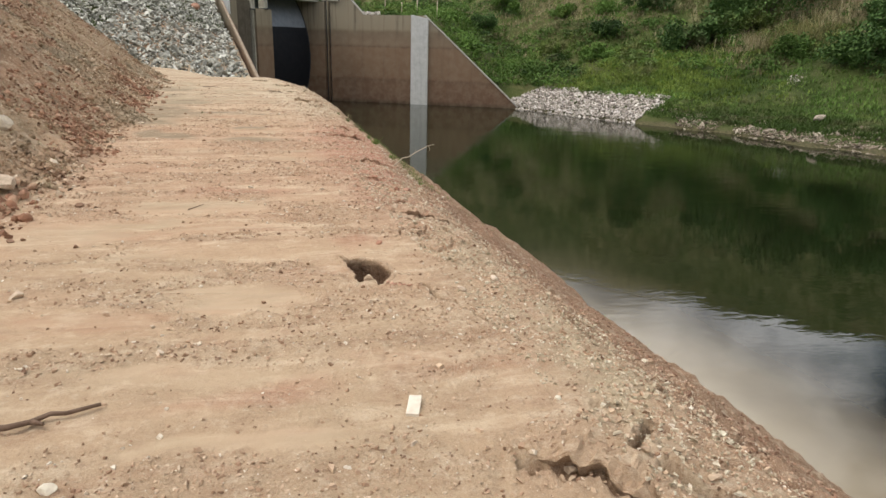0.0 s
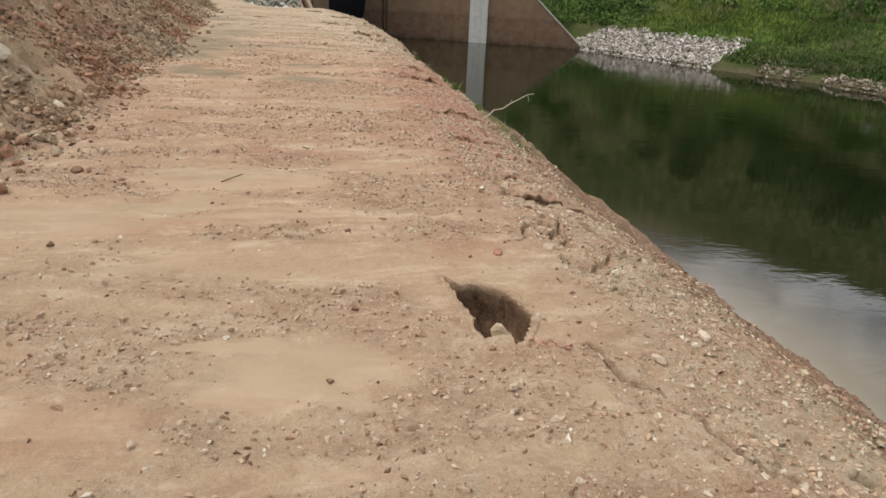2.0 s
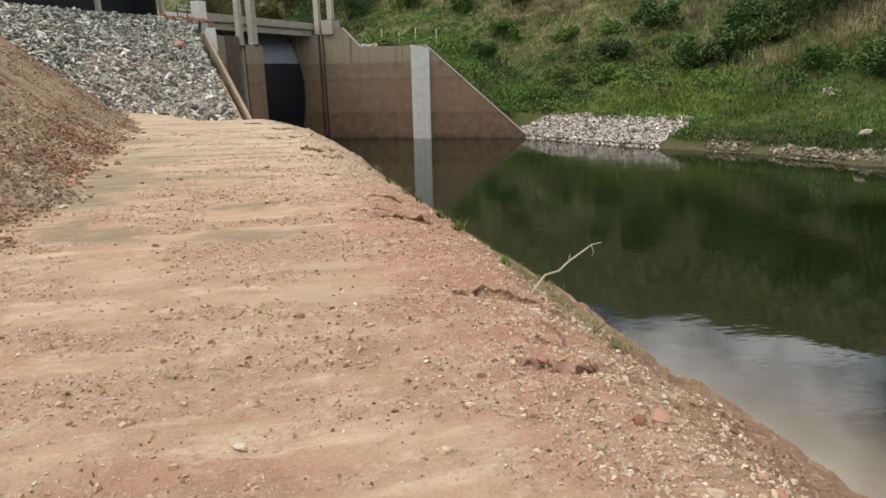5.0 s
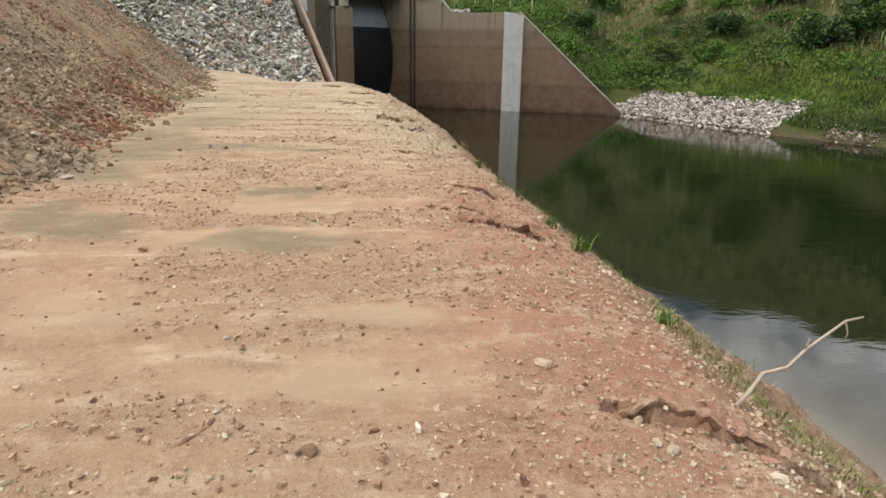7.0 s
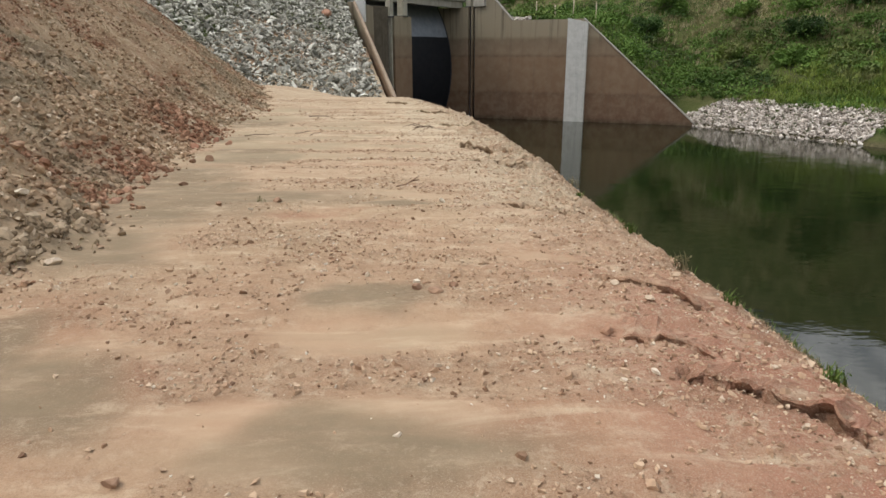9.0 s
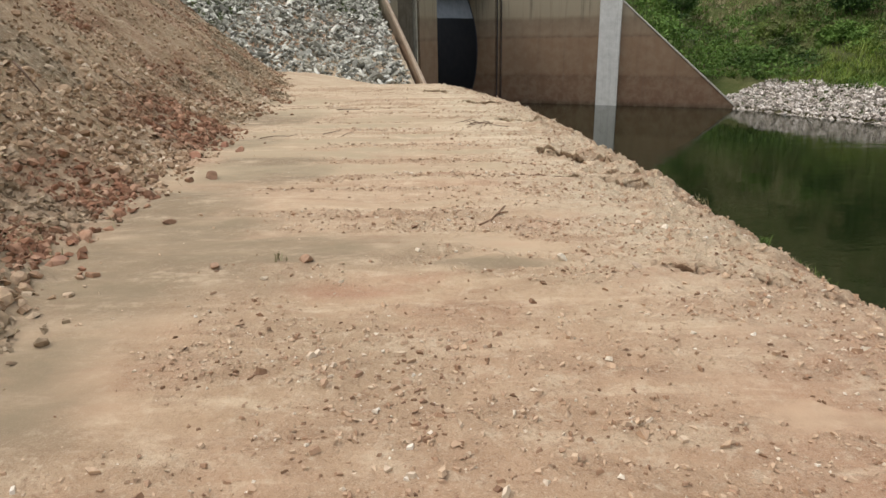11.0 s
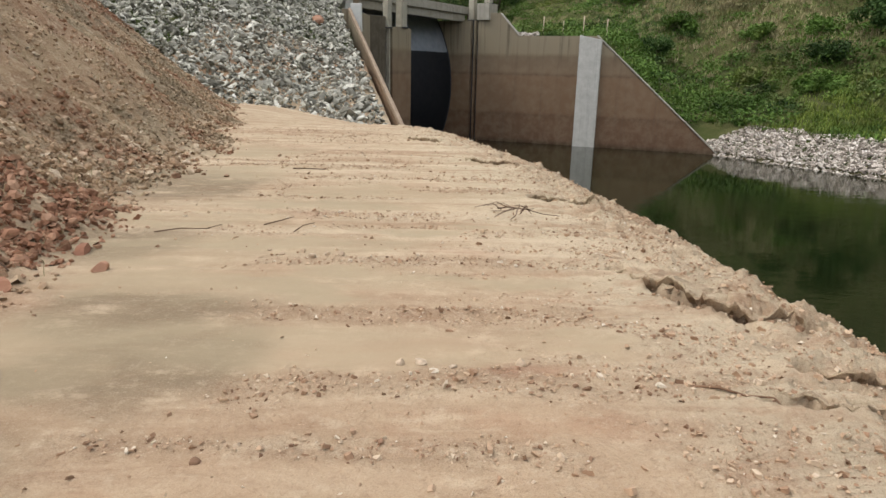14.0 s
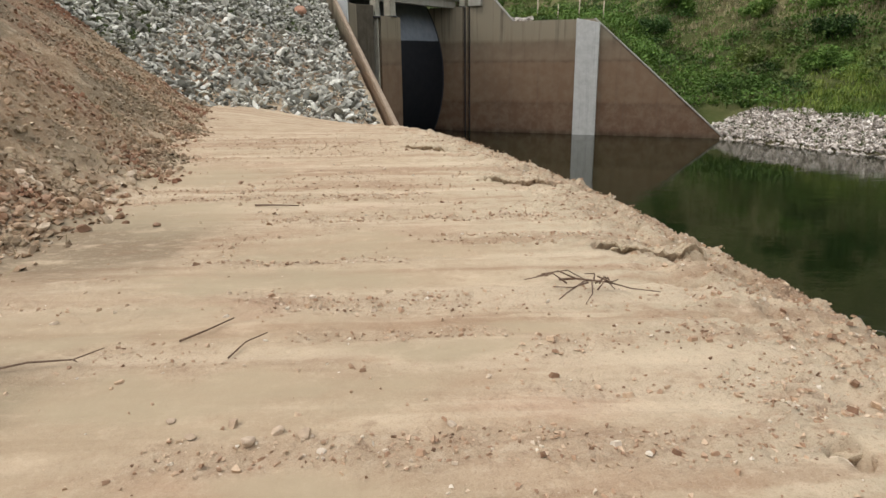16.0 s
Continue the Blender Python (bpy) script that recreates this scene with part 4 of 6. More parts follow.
path = new("road", grid_mesh("road", np.concatenate([np.arange(PATCH[0], -6, 0.14), np.arange(-6, -4.2, 0.09), np.arange(-4.2, -2.2, 0.06), np.arange(-2.2, 0.62, 0.04), np.arange(0.62, 1.0, 0.017), np.arange(1.0, 1.72, 0.0115), np.arange(1.72, 1.95, 0.017), np.arange(1.95, 2.8, 0.036), np.arange(2.8, 5.0, 0.12), np.arange(5.0, PATCH[1], 0.3)]), np.array(path_ys), lambda x, y: land_z(x, y, True), EARTH, [("crumb", crumb), ("silt", silt), ("mud", mud), ("rim", rim), ("rust", rust), ("recess_shade", recess_shade)], in_hole))
tagged(path, "compacted tan earth track with cracked reddish edge", "dirt road", kind="structure")

water = new("water", grid_mesh("water", np.array((-60.0, -20, 0, 30, 60, 120)), np.array((-900.0, -200, -50, 0, 50, 100, 140)), lambda x, y: np.full(np.shape(x), WATER_Z), WATER))
tagged(water, "still dark green reservoir water", "water", kind="structure")

# ---------------------------------------------------------------- gate structure


def on_wing(s, back=0.0):
    p = SLOT + s * WING + back * WING_BACK
    return (float(p[0]), float(p[1]))


def wing_wall():
    """Right wing wall: stepped and sloping top, pale pilaster, pale coping."""
    w = thing("wall_wing", (0, 0, 0), "brown-stained concrete wing wall with a sloping top", "wall", kind="structure")
    prof = [(0.0, -7), (0.0, 5.55), (1.85, 5.55), (3.45, 3.78), (9.75, 3.78), (19.5, -4.8), (20.3, -7)]
    bm = bmesh.new()
    a = [bm.verts.new((*on_wing(s), z)) for s, z in prof]
    b = [bm.verts.new((*on_wing(s, 0.6), z)) for s, z in prof]
    bm.faces.new(a), bm.faces.new(b[::-1])
    for i in range(len(prof)):
        j = (i + 1) % len(prof)
        bm.faces.new((a[i], b[i], b[j], a[j]))
    bmesh.ops.recalc_face_normals(bm, faces=bm.faces[:])
    part("wall_face", bm, STAINED, w)
    part("pilaster", prism(bmesh.new(), [on_wing(8.5, -0.22), on_wing(10.25, -0.22), on_wing(10.25, 0.5), on_wing(8.5, 0.5)], -7, 3.8, 0.03, [3.84, 3.5, 3.5, 3.84]), PALE_CONC, w, "pale grey repaired concrete strip")
    for s0, z0, s1, z1 in ((1.8, 5.57, 3.5, 3.78), (9.8, 3.83, 19.6, -4.80)):
        part("coping", beam_bm((*on_wing(s0, 0.25), z0), (*on_wing(s1, 0.25), z1), 0.66, 0.07), GREY_CONC, w, "pale concrete coping")
    return w


def pt(o, u, a, s=0.0):
    p = np.asarray(o) + u * UP + a * ACROSS
    return (float(p[0]), float(p[1]))


def right_channel():
    w = thing("wall_channel", (0, 0, 0), "shaded concrete side wall of the gate channel", "wall", kind="structure")
    # pieces between the grooves
    for u0, u1 in ((-12, -0.78), (-0.45, -0.32), (-0.05, 0.02)):
        part("wall_face", prism(bmesh.new(), [pt(SLOT, u0, 0), pt(SLOT, u1, 0), pt(SLOT, u1, 0.9), pt(SLOT, u0, 0.9)], -7, 5.0, 0.02), STAINED, w)
    part("groove", prism(bmesh.new(), [pt(SLOT, -0.8, 0.35), pt(SLOT, 0.0, 0.35), pt(SLOT, 0.0, 0.9), pt(SLOT, -0.8, 0.9)], -7, 5.0), DARK_STEEL, w, "near-black groove")
    part("plinth", prism(bmesh.new(), [pt(SLOT, -0.15, -0.15), pt(SLOT, 1.0, -0.15), pt(SLOT, 1.0, 1.3), pt(SLOT, -0.15, 1.3)], 5.0, 6.3, 0.03), GREY_CONC, w, "grey concrete plinth")
    return w


def left_pier():
    w = thing("pier", (0, 0, 0), "brown-stained concrete gate pier with dark grooves", "pier", kind="structure")
    part("pier_face", prism(bmesh.new(), [pt(PIER, 0, -2.15), pt(PIER, 0, 0), pt(PIER, -16, 0), pt(PIER, -16, -2.15)], -7, 3.7, 0.04), STAINED, w)
    part("groove", prism(bmesh.new(), [pt(PIER, -0.3, -2.75), pt(PIER, -0.3, -2.15), pt(PIER, -16, -2.15), pt(PIER, -16, -2.75)], -7, 3.6), DARK_STEEL, w, "near-black groove")
    part("guide_rail", prism(bmesh.new(), [pt(PIER, 0, -2.5), pt(PIER, 0, -2.4), pt(PIER, -0.3, -2.4), pt(PIER, -0.3, -2.5)], -7, 3.6), POST, w)
    # abutment face painted dark in place of shade
    part("abutment", prism(bmesh.new(), [pt(PIER, -0.1, -5.4), pt(PIER, -0.1, -2.75), pt(PIER, -16, -2.75), pt(PIER, -16, -5.4)], -7, 4.3, 0.04), SHADED_CONC, w, "concrete coloured dark for the shade it stands in")
    return w


def left_wing():
    w = thing("wall_left_wing", (0, 0, 0), "concrete wing wall with a tan sloping coping beam", "wall", kind="structure")
    a, b = BEAM_TOP, BEAM_FOOT
    d = (b - a) / np.linalg.norm((b - a)[:2])
    n = np.array((-d[1], d[0], 0))
    bm = bmesh.new()
    e = b + d * 3
    corners = [a + n * 0.26, e + n * 0.26, e + n * 0.38, a + n * 0.38]
    prism(bm, [tuple(c[:2]) for c in corners], -7, 0, 0, [float(c[2]) - 0.15 for c in corners])
    part("wall_face", bm, STAINED, w)
    part("coping", beam_bm(tuple(a + n * 0.32), tuple(e + n * 0.32), 0.17, 0.15), TAN_CONC, w, "tan sloping concrete coping")
    c = PIER - 5.3 * ACROSS
    bm = bmesh.new()
    prism(bm, [(a[0] - 0.1, a[1]), (a[0] + 0.5, a[1]), (float(c[0]) + 0.5, float(c[1])), (float(c[0]) - 0.1, float(c[1]))], -7, 4.2, 0.03)
    part("return_wall", bm, STAINED, w)
    part("cap", prism(bmesh.new(), [(a[0] + 0.42, a[1] - 0.2), (a[0] + 1.0, a[1] - 0.2), (a[0] + 1.0, a[1] + 0.5), (a[0] + 0.42, a[1] + 0.5)], 3.0, 4.5, 0.03), WHITE_CONC, w, "white concrete end block")
    return w


def radial_gate():
    """Curved steel leaf, bulging upstream."""
    g = thing("sluice_gate", (*pt(SLOT, -6, -5.5), -7), "curved steel sluice gate, wet and black below its old waterline", "gate")
    R, k0, zc = 10.4, -13.0, -0.4
    bm = bmesh.new()
    rows = []
    for i in range(41):
        z = -6.9 + i * (5.6 + 6.9) / 40
        k = k0 + math.sqrt(R * R - (z - zc) ** 2)
        rows.append([bm.verts.new(Vector((*pt(SLOT, k - th, -a), z)) - g.location) for th, a in ((0, 0.03), (0, 11.0), (0.12, 11.0), (0.12, 0.03))])
    for r, s in zip(rows[:-1], rows[1:]):
        for i in range(4):
            f = bm.faces.new((r[i], r[(i + 1) % 4], s[(i + 1) % 4], s[i]))
    bm.faces.new(rows[0][::-1]), bm.faces.new(rows[-1])
    bmesh.ops.recalc_face_normals(bm, faces=bm.faces[:])
    skin = part("skin_plate", bm, GATE, g)
    for a0, a1 in ((0.0, 0.12), (10.9, 11.02)):
        bm = bmesh.new()
        rows = []
        for i in range(25):
            z = -6.9 + i * 12.5 / 24
            k = k0 + math.sqrt(R * R - (z - zc) ** 2) + 0.05
            rows.append([bm.verts.new(Vector((*pt(SLOT, k - th, -a), z)) - g.location) for th, a in ((0, a0), (0, a1), (0.06, a1), (0.06, a0))])
        for r, s in zip(rows[:-1], rows[1:]):
            for i in range(4):
                bm.faces.new((r[i], r[(i + 1) % 4], s[(i + 1) % 4], s[i]))
        bmesh.ops.recalc_face_normals(bm, faces=bm.faces[:])
        part("seal_strip", bm, DARK_STEEL, skin, "black rubber side seal")
    return g


def deck():
    d = thing("bridge", (0, 0, 0), "grey concrete bridge deck over the gate", "bridge", kind="structure")
    o = SLOT - 1.5 * UP
    part("girder", prism(bmesh.new(), [pt(o, 0, -14.2), pt(o, 0, 0.2), pt(o, -0.5, 0.2), pt(o, -0.5, -14.2)], 4.92, 5.5, 0.02), GREY_CONC, d)
    part("slab", prism(bmesh.new(), [pt(o, 0.22, -14.8), pt(o, 0.22, 1.2), pt(o, -5, 1.2), pt(o, -5, -14.8)], 5.5, 5.88, 0.02), GREY_CONC, d)
    part("kerb", prism(bmesh.new(), [pt(o, 0.15, -14.8), pt(o, 0.15, 1.2), pt(o, -0.15, 1.2), pt(o, -0.15, -14.8)], 5.88, 6.1, 0.02), GREY_CONC, d)
    return d


def tower_post(o, w, z0, label="weathered concrete hoist post"):
    t = thing("hoist_post", (*o, z0), label, "post", "hoist posts at the gate")
    bm = box_bm((-w / 2, -w / 2), (1, 0), w, w, 0, 9, 0.02)
    bmesh.ops.rotate(bm, verts=bm.verts[:], matrix=Matrix.Rotation(math.atan2(ACROSS[1], ACROSS[0]), 3, "Z"))
    part("shaft", bm, POST, t)
    part("base_plate", box_bm((-w * 0.8, -w * 0.8), (1, 0), w * 1.6, w * 1.6, -0.02, 0.05, 0.01), DARK_STEEL, t)
    return t


wing_wall()
right_channel()
left_pier()
left_wing()
radial_gate()
deck()
for u, a, w in ((-0.3, -0.75, 0.55), (-0.2, -2.45, 0.42)):
    tower_post(pt(PIER, u, a), w, 3.7 if a > -2 else 3.6)
tower_post(pt(SLOT, -0.9, 0.45), 0.5, 5.0)
tower_post(pt(SLOT, 0.55, 0.5), 0.5, 6.3)

# ---------------------------------------------------------------- crest: shed, railing, white wall
def crest_pt(a, back=0.0):
    """A point of the crest: a metres along it away from the bridge, back metres from the water side."""
    p = CREST + np.array((2.2, 3.1)) - a * ACROSS - back * UP
    return (float(p[0]), float(p[1]))


def crest_road():
    r = thing("road", (0, 0, 0), "gravelled road along the dam crest", "road", kind="structure")
    part("roadbed", prism(bmesh.new(), [crest_pt(-1, 0.6), crest_pt(60, 0.6), crest_pt(60, 8), crest_pt(-1, 8)], CREST_Z - 1, CREST_Z + 0.06, 0.02), TAN_CONC, r)


def shed():
    s = thing("open_shed", (*crest_pt(12, 5), CREST_Z), "dark open-sided shed with steel posts on the crest", "shed")
    o = Vector(s.location)

    def put(name, bm, mat):
        bmesh.ops.translate(bm, verts=bm.verts[:], vec=-o)
        return part(name, bm, mat, s)

    # walls and floor coloured near black for the shade under the roof
    put("back_wall", prism(bmesh.new(), [crest_pt(2.6, 4.4), crest_pt(16, 4.4), crest_pt(16, 4.6), crest_pt(2.6, 4.6)], CREST_Z, CREST_Z + 4.2), SHED_SHADE)
    put("end_wall", prism(bmesh.new(), [crest_pt(2.6, 2.4), crest_pt(2.6, 4.4), crest_pt(2.75, 4.4), crest_pt(2.75, 2.4)], CREST_Z, CREST_Z + 4.2), SHED_SHADE)
    put("floor_slab", prism(bmesh.new(), [crest_pt(2.4, 1.8), crest_pt(16, 1.8), crest_pt(16, 4.7), crest_pt(2.4, 4.7)], CREST_Z, CREST_Z + 0.14), DARK_STEEL)
    put("roof", prism(bmesh.new(), [crest_pt(2.0, 1.2), crest_pt(16.5, 1.2), crest_pt(16.5, 5.0), crest_pt(2.0, 5.0)], CREST_Z + 4.2, CREST_Z + 4.32, 0.02), ROOF)
    for a in (2.6, 8, 15.7):
        put("post", prism(bmesh.new(), [crest_pt(a, 1.7), crest_pt(a + 0.28, 1.7), crest_pt(a + 0.28, 1.98), crest_pt(a, 1.98)], CREST_Z, CREST_Z + 4.2, 0.02), POST)


def railing():
    r = thing("railing", (*crest_pt(1.2, 0.7), CREST_Z), "thin white steel mesh railing on the crest", "railing")
    o = Vector(r.location)
    top = CREST_Z + 1.15
    for a in (-0.6, 0.4, 1.4, 2.4):
        p = Vector((*crest_pt(a, 0.8), CREST_Z)) - o
        part("post", twig_bm([p, p + Vector((0, 0, 1.18))], 0.045, 0.045), DARK_STEEL, r)
    for z in (0.25, 0.55, 0.85, 1.12):
        a, b = Vector((*crest_pt(-0.6, 0.8), CREST_Z + z)) - o, Vector((*crest_pt(2.4, 0.8), CREST_Z + z)) - o
        part("rail", twig_bm([a, b], 0.022, 0.022), WHITE_CONC, r)
    for i in range(13):
        p = Vector((*crest_pt(-0.5 + i * 0.23, 0.8), CREST_Z + 0.1)) - o
        part("bar", twig_bm([p, p + Vector((0, 0, 1.0))], 0.012, 0.012, 4), WHITE_CONC, r)


def crest_wall():
    w = thing("wall_parapet", (0, 0, 0), "low white parapet wall at the end of the bridge", "wall", kind="structure")
    part("parapet", prism(bmesh.new(), [crest_pt(0.05, 0.2), crest_pt(0.8, 0.2), crest_pt(0.8, 1.0), crest_pt(0.05, 1.0)], 3.9, CREST_Z + 1.5, 0.04), WHITE_CONC, w)
    part("parapet", prism(bmesh.new(), [crest_pt(-0.9, 2.4), crest_pt(2.6, 2.4), crest_pt(2.6, 2.7), crest_pt(-0.9, 2.7)], CREST_Z, CREST_Z + 0.8, 0.03), WHITE_CONC, w)


crest_road()
shed()
railing()
crest_wall()

# ---------------------------------------------------------------- sticks and twigs on the track


def gz(x, y):
    return float(land_z(np.array([x]), np.array([y]), True)[0])


def stick(points, r0, r1, mat, label, name="stick", forks=(), group="dead sticks on the track"):
    x0, y0 = points[0][:2]
    s = thing(name, (x0, y0, gz(x0, y0)), label, name, group)
    o = Vector(s.location)

    def place(pts):
        return [Vector((p[0], p[1], gz(p[0], p[1]) + p[2])) - o for p in pts]

    part("stem", twig_bm(place(points), r0 * 0.46, r1 * 0.42), mat, s)
    for f in forks:
        part("twig", twig_bm(place(f), r1 * 0.7, r1 * 0.35, 5), mat, s)
    return s


stick([(-0.96, 3.56, 0.015), (-0.85, 3.63, 0.03), (-0.79, 3.62, 0.035), (-0.72, 3.67, 0.02), (-0.66, 3.72, 0.03), (-0.60, 3.71, 0.025), (-0.48, 3.77, 0.02)], 0.034, 0.020, DEADWOOD, "dark crooked dead stick lying on the track", forks=[[(-0.72, 3.67, 0.02), (-0.66, 3.63, 0.03)]])
stick([(-0.60, 7.24, 0.01), (-0.48, 7.34, 0.025)], 0.012, 0.008, DEADWOOD, "short dark stick lying on the track")
stick([(-0.26, 9.54, -0.01), (-0.22, 9.60, 0.002), (-0.20, 9.66, -0.006), (-0.17, 9.72, 0.004), (-0.15, 9.82, -0.01)], 0.026, 0.022, ROTTEN, "rotten brown stick half sunk in the track")
stick([(-0.33, 16.04, 0.005), (-0.25, 16.18, 0.012), (-0.19, 16.32, 0.012), (-0.13, 16.46, 0.01)], 0.018, 0.012, ROTTEN, "split brown stick lying on the track", forks=[[(-0.19, 16.32, 0.012), (-0.12, 16.35, 0.01)]])
stick([(-2.04, 20.07, 0.01), (-1.95, 20.17, 0.02), (-1.86, 20.30, 0.02)], 0.012, 0.007, DEADWOOD, "thin dark stick lying on the track")
stick([(-1.79, 19.90, 0.01), (-1.74, 20.01, 0.02), (-1.67, 20.11, 0.02)], 0.010, 0.006, DEADWOOD, "thin dark stick lying on the track")
stick([(-2.75, 19.83, 0.01), (-2.58, 19.87, 0.03), (-2.42, 19.91, 0.02), (-2.32, 19.98, 0.03)], 0.012, 0.006, DEADWOOD, "thin bent dark stick lying on the track", forks=[[(-2.42, 19.91, 0.02), (-2.37, 19.85, 0.03)]])
stick([(-2.31, 22.88, 0.01), (-2.17, 22.83, 0.02), (-1.93, 22.78, 0.02)], 0.02, 0.012, DEADWOOD, "dark stick lying across the track")
stick([(0.17, 17.56, 0.0), (0.24, 17.49, 0.012), (0.33, 17.45, 0.006), (0.42, 17.42, 0.014), (0.52, 17.36, 0.01), (0.60, 17.35, 0.0)], 0.013, 0.008, ROTTEN, "thin root lying by a crack")

SLOPE_ROOTS = "roots lying on the spoil slope"
stick([(-3.6, 19.0, 0.06), (-3.45, 18.94, 0.08), (-3.3, 18.88, 0.06), (-3.1, 18.72, 0.05)], 0.02, 0.010, DEADWOOD, "thin dark root lying down the spoil slope", "root", group=SLOPE_ROOTS)
stick([(-4.15, 19.85, 0.08), (-4.0, 19.75, 0.1), (-3.8, 19.68, 0.06)], 0.024, 0.014, ROTTEN, "brown broken root lying down the spoil slope", "root", group=SLOPE_ROOTS)
stick([(-4.2, 19.5, 0.08), (-4.1, 19.5, 0.09), (-3.95, 19.45, 0.06)], 0.02, 0.012, DEADWOOD, "thin dark root lying down the spoil slope", "root", group=SLOPE_ROOTS)
stick([(-4.3, 17.95, 0.08), (-4.2, 17.92, 0.1), (-4.05, 17.85, 0.06)], 0.026, 0.014, DEADWOOD, "dark broken root lying on the spoil slope", "root", group=SLOPE_ROOTS)
stick([(-4.45, 16.05, 0.08), (-4.35, 16.0, 0.1), (-4.22, 15.95, 0.06)], 0.03, 0.016, DEADWOOD, "dark broken root lying on the spoil slope", "root", group=SLOPE_ROOTS)

stick([(-0.22, 20.69, 0.04), (-0.15, 20.62, 0.06), (-0.07, 20.59, 0.06), (0.02, 20.59, 0.045), (0.13, 20.55, 0.03), (0.27, 20.51, 0.03)], 0.016, 0.007, DEADWOOD, "tangled dry uprooted twig on the track",
             name="twig", group="", forks=[[(-0.09, 20.59, 0.05), (-0.19, 20.52, 0.05), (-0.28, 20.57, 0.04)], [(-0.09, 20.61, 0.05), (-0.17, 20.72, 0.09), (-0.30, 20.78, 0.05)], [(-0.07, 20.59, 0.05), (-0.09, 20.50, 0.03), (-0.15, 20.40, 0.02)],
                                           [(-0.15, 20.62, 0.06), (-0.24, 20.64, 0.1), (-0.34, 20.71, 0.06)], [(-0.06, 20.59, 0.06), (-0.04, 20.65, 0.08), (-0.07, 20.74, 0.06)], [(-0.11, 20.59, 0.06), (-0.23, 20.48, 0.04), (-0.28, 20.44, 0.03)], [(-0.03, 20.66, 0.02), (0.0, 20.6, 0.07), (0.04, 20.54, 0.02)], [(-0.05, 20.55, 0.02), (0.01, 20.58, 0.075), (0.05, 20.63, 0.02)], [(-0.04, 20.6, 0.08), (0.02, 20.57, 0.05), (0.07, 20.59, 0.06)], [(-0.2, 20.6, 0.05), (-0.27, 20.63, 0.09), (-0.42, 20.66, 0.05)], [(-0.02, 20.62, 0.03), (-0.01, 20.58, 0.085), (0.03, 20.55, 0.05)]])

# bleached branch leaning out over the water
bx, by = 1.63, 9.85
bz = gz(bx, by)
branch = thing("branch", (bx, by, bz), "bare bleached branch leaning out over the water", "branch")
bp = [(0, 0, -0.06), (0.10, 0.03, 0.03), (0.17, 0.07, 0.085), (0.27, 0.08, 0.10), (0.36, 0.12, 0.15), (0.47, 0.16, 0.195), (0.56, 0.19, 0.235), (0.64, 0.2, 0.245)]
part("stem", twig_bm(bp, 0.010, 0.004), PALE_WOOD, branch)
part("twig", twig_bm([bp[4], (0.37, 0.12, 0.20)], 0.004, 0.002, 5), PALE_WOOD, branch)
part("twig", twig_bm([bp[6], (0.58, 0.19, 0.18), (0.57, 0.19, 0.15)], 0.004, 0.002, 5), PALE_WOOD, branch)
stick([(1.86, 9.30, 0.0), (1.93, 9.34, 0.06), (2.02, 9.38, 0.13)], 0.012, 0.008, DEADWOOD, "dark stub of a stick jutting from the bank edge", group="")


def wood_block():
    b = thing("wood_block", (0.845, 3.57, gz(0.845, 3.57) + 0.012), "pale sawn offcut of wood lying on the track", "wood block")
    part("block", box_bm((-0.045, -0.075), (0.965, -0.26), 0.058, 0.16, -0.012, 0.008, 0.003), CUT_WOOD, b)


wood_block()

# ---------------------------------------------------------------- single stones on the track
ROCKS = [rock_base(100 + i, 2, 0.15, 1.15, 9, 0.42, 0.78) for i in range(9)]
STONE_MESH = {}


def stone(x, y, r, mat, label, group="loose stones on the track", flat=0.75, sink=0.25, name="stone"):
    i = int(abs(x * 37 + y * 91)) % len(ROCKS)
    key = (i, mat.name)
    if key not in STONE_MESH:
        v, f = ROCKS[i]
        STONE_MESH[key] = mesh_from("stone", v, f, mat, False)
    ob = new(name, STONE_MESH[key])
    r *= 0.72 if r < 0.14 else 1.0
    ob.scale = (r, r, r * flat)
    ob.rotation_euler = (0.2 * math.sin(x * 9), 0.2 * math.cos(y * 7), x * 13 + y * 7)
    ob.location = (x, y, gz(x, y) + r * flat * (0.55 - sink))
    return tagged(ob, label, "stone", group)


PALE_L, BROWN_L, RED_L = "pale weathered stone on the earth track", "dark brown earth clod on the track", "red soil lump at the cracked edge"
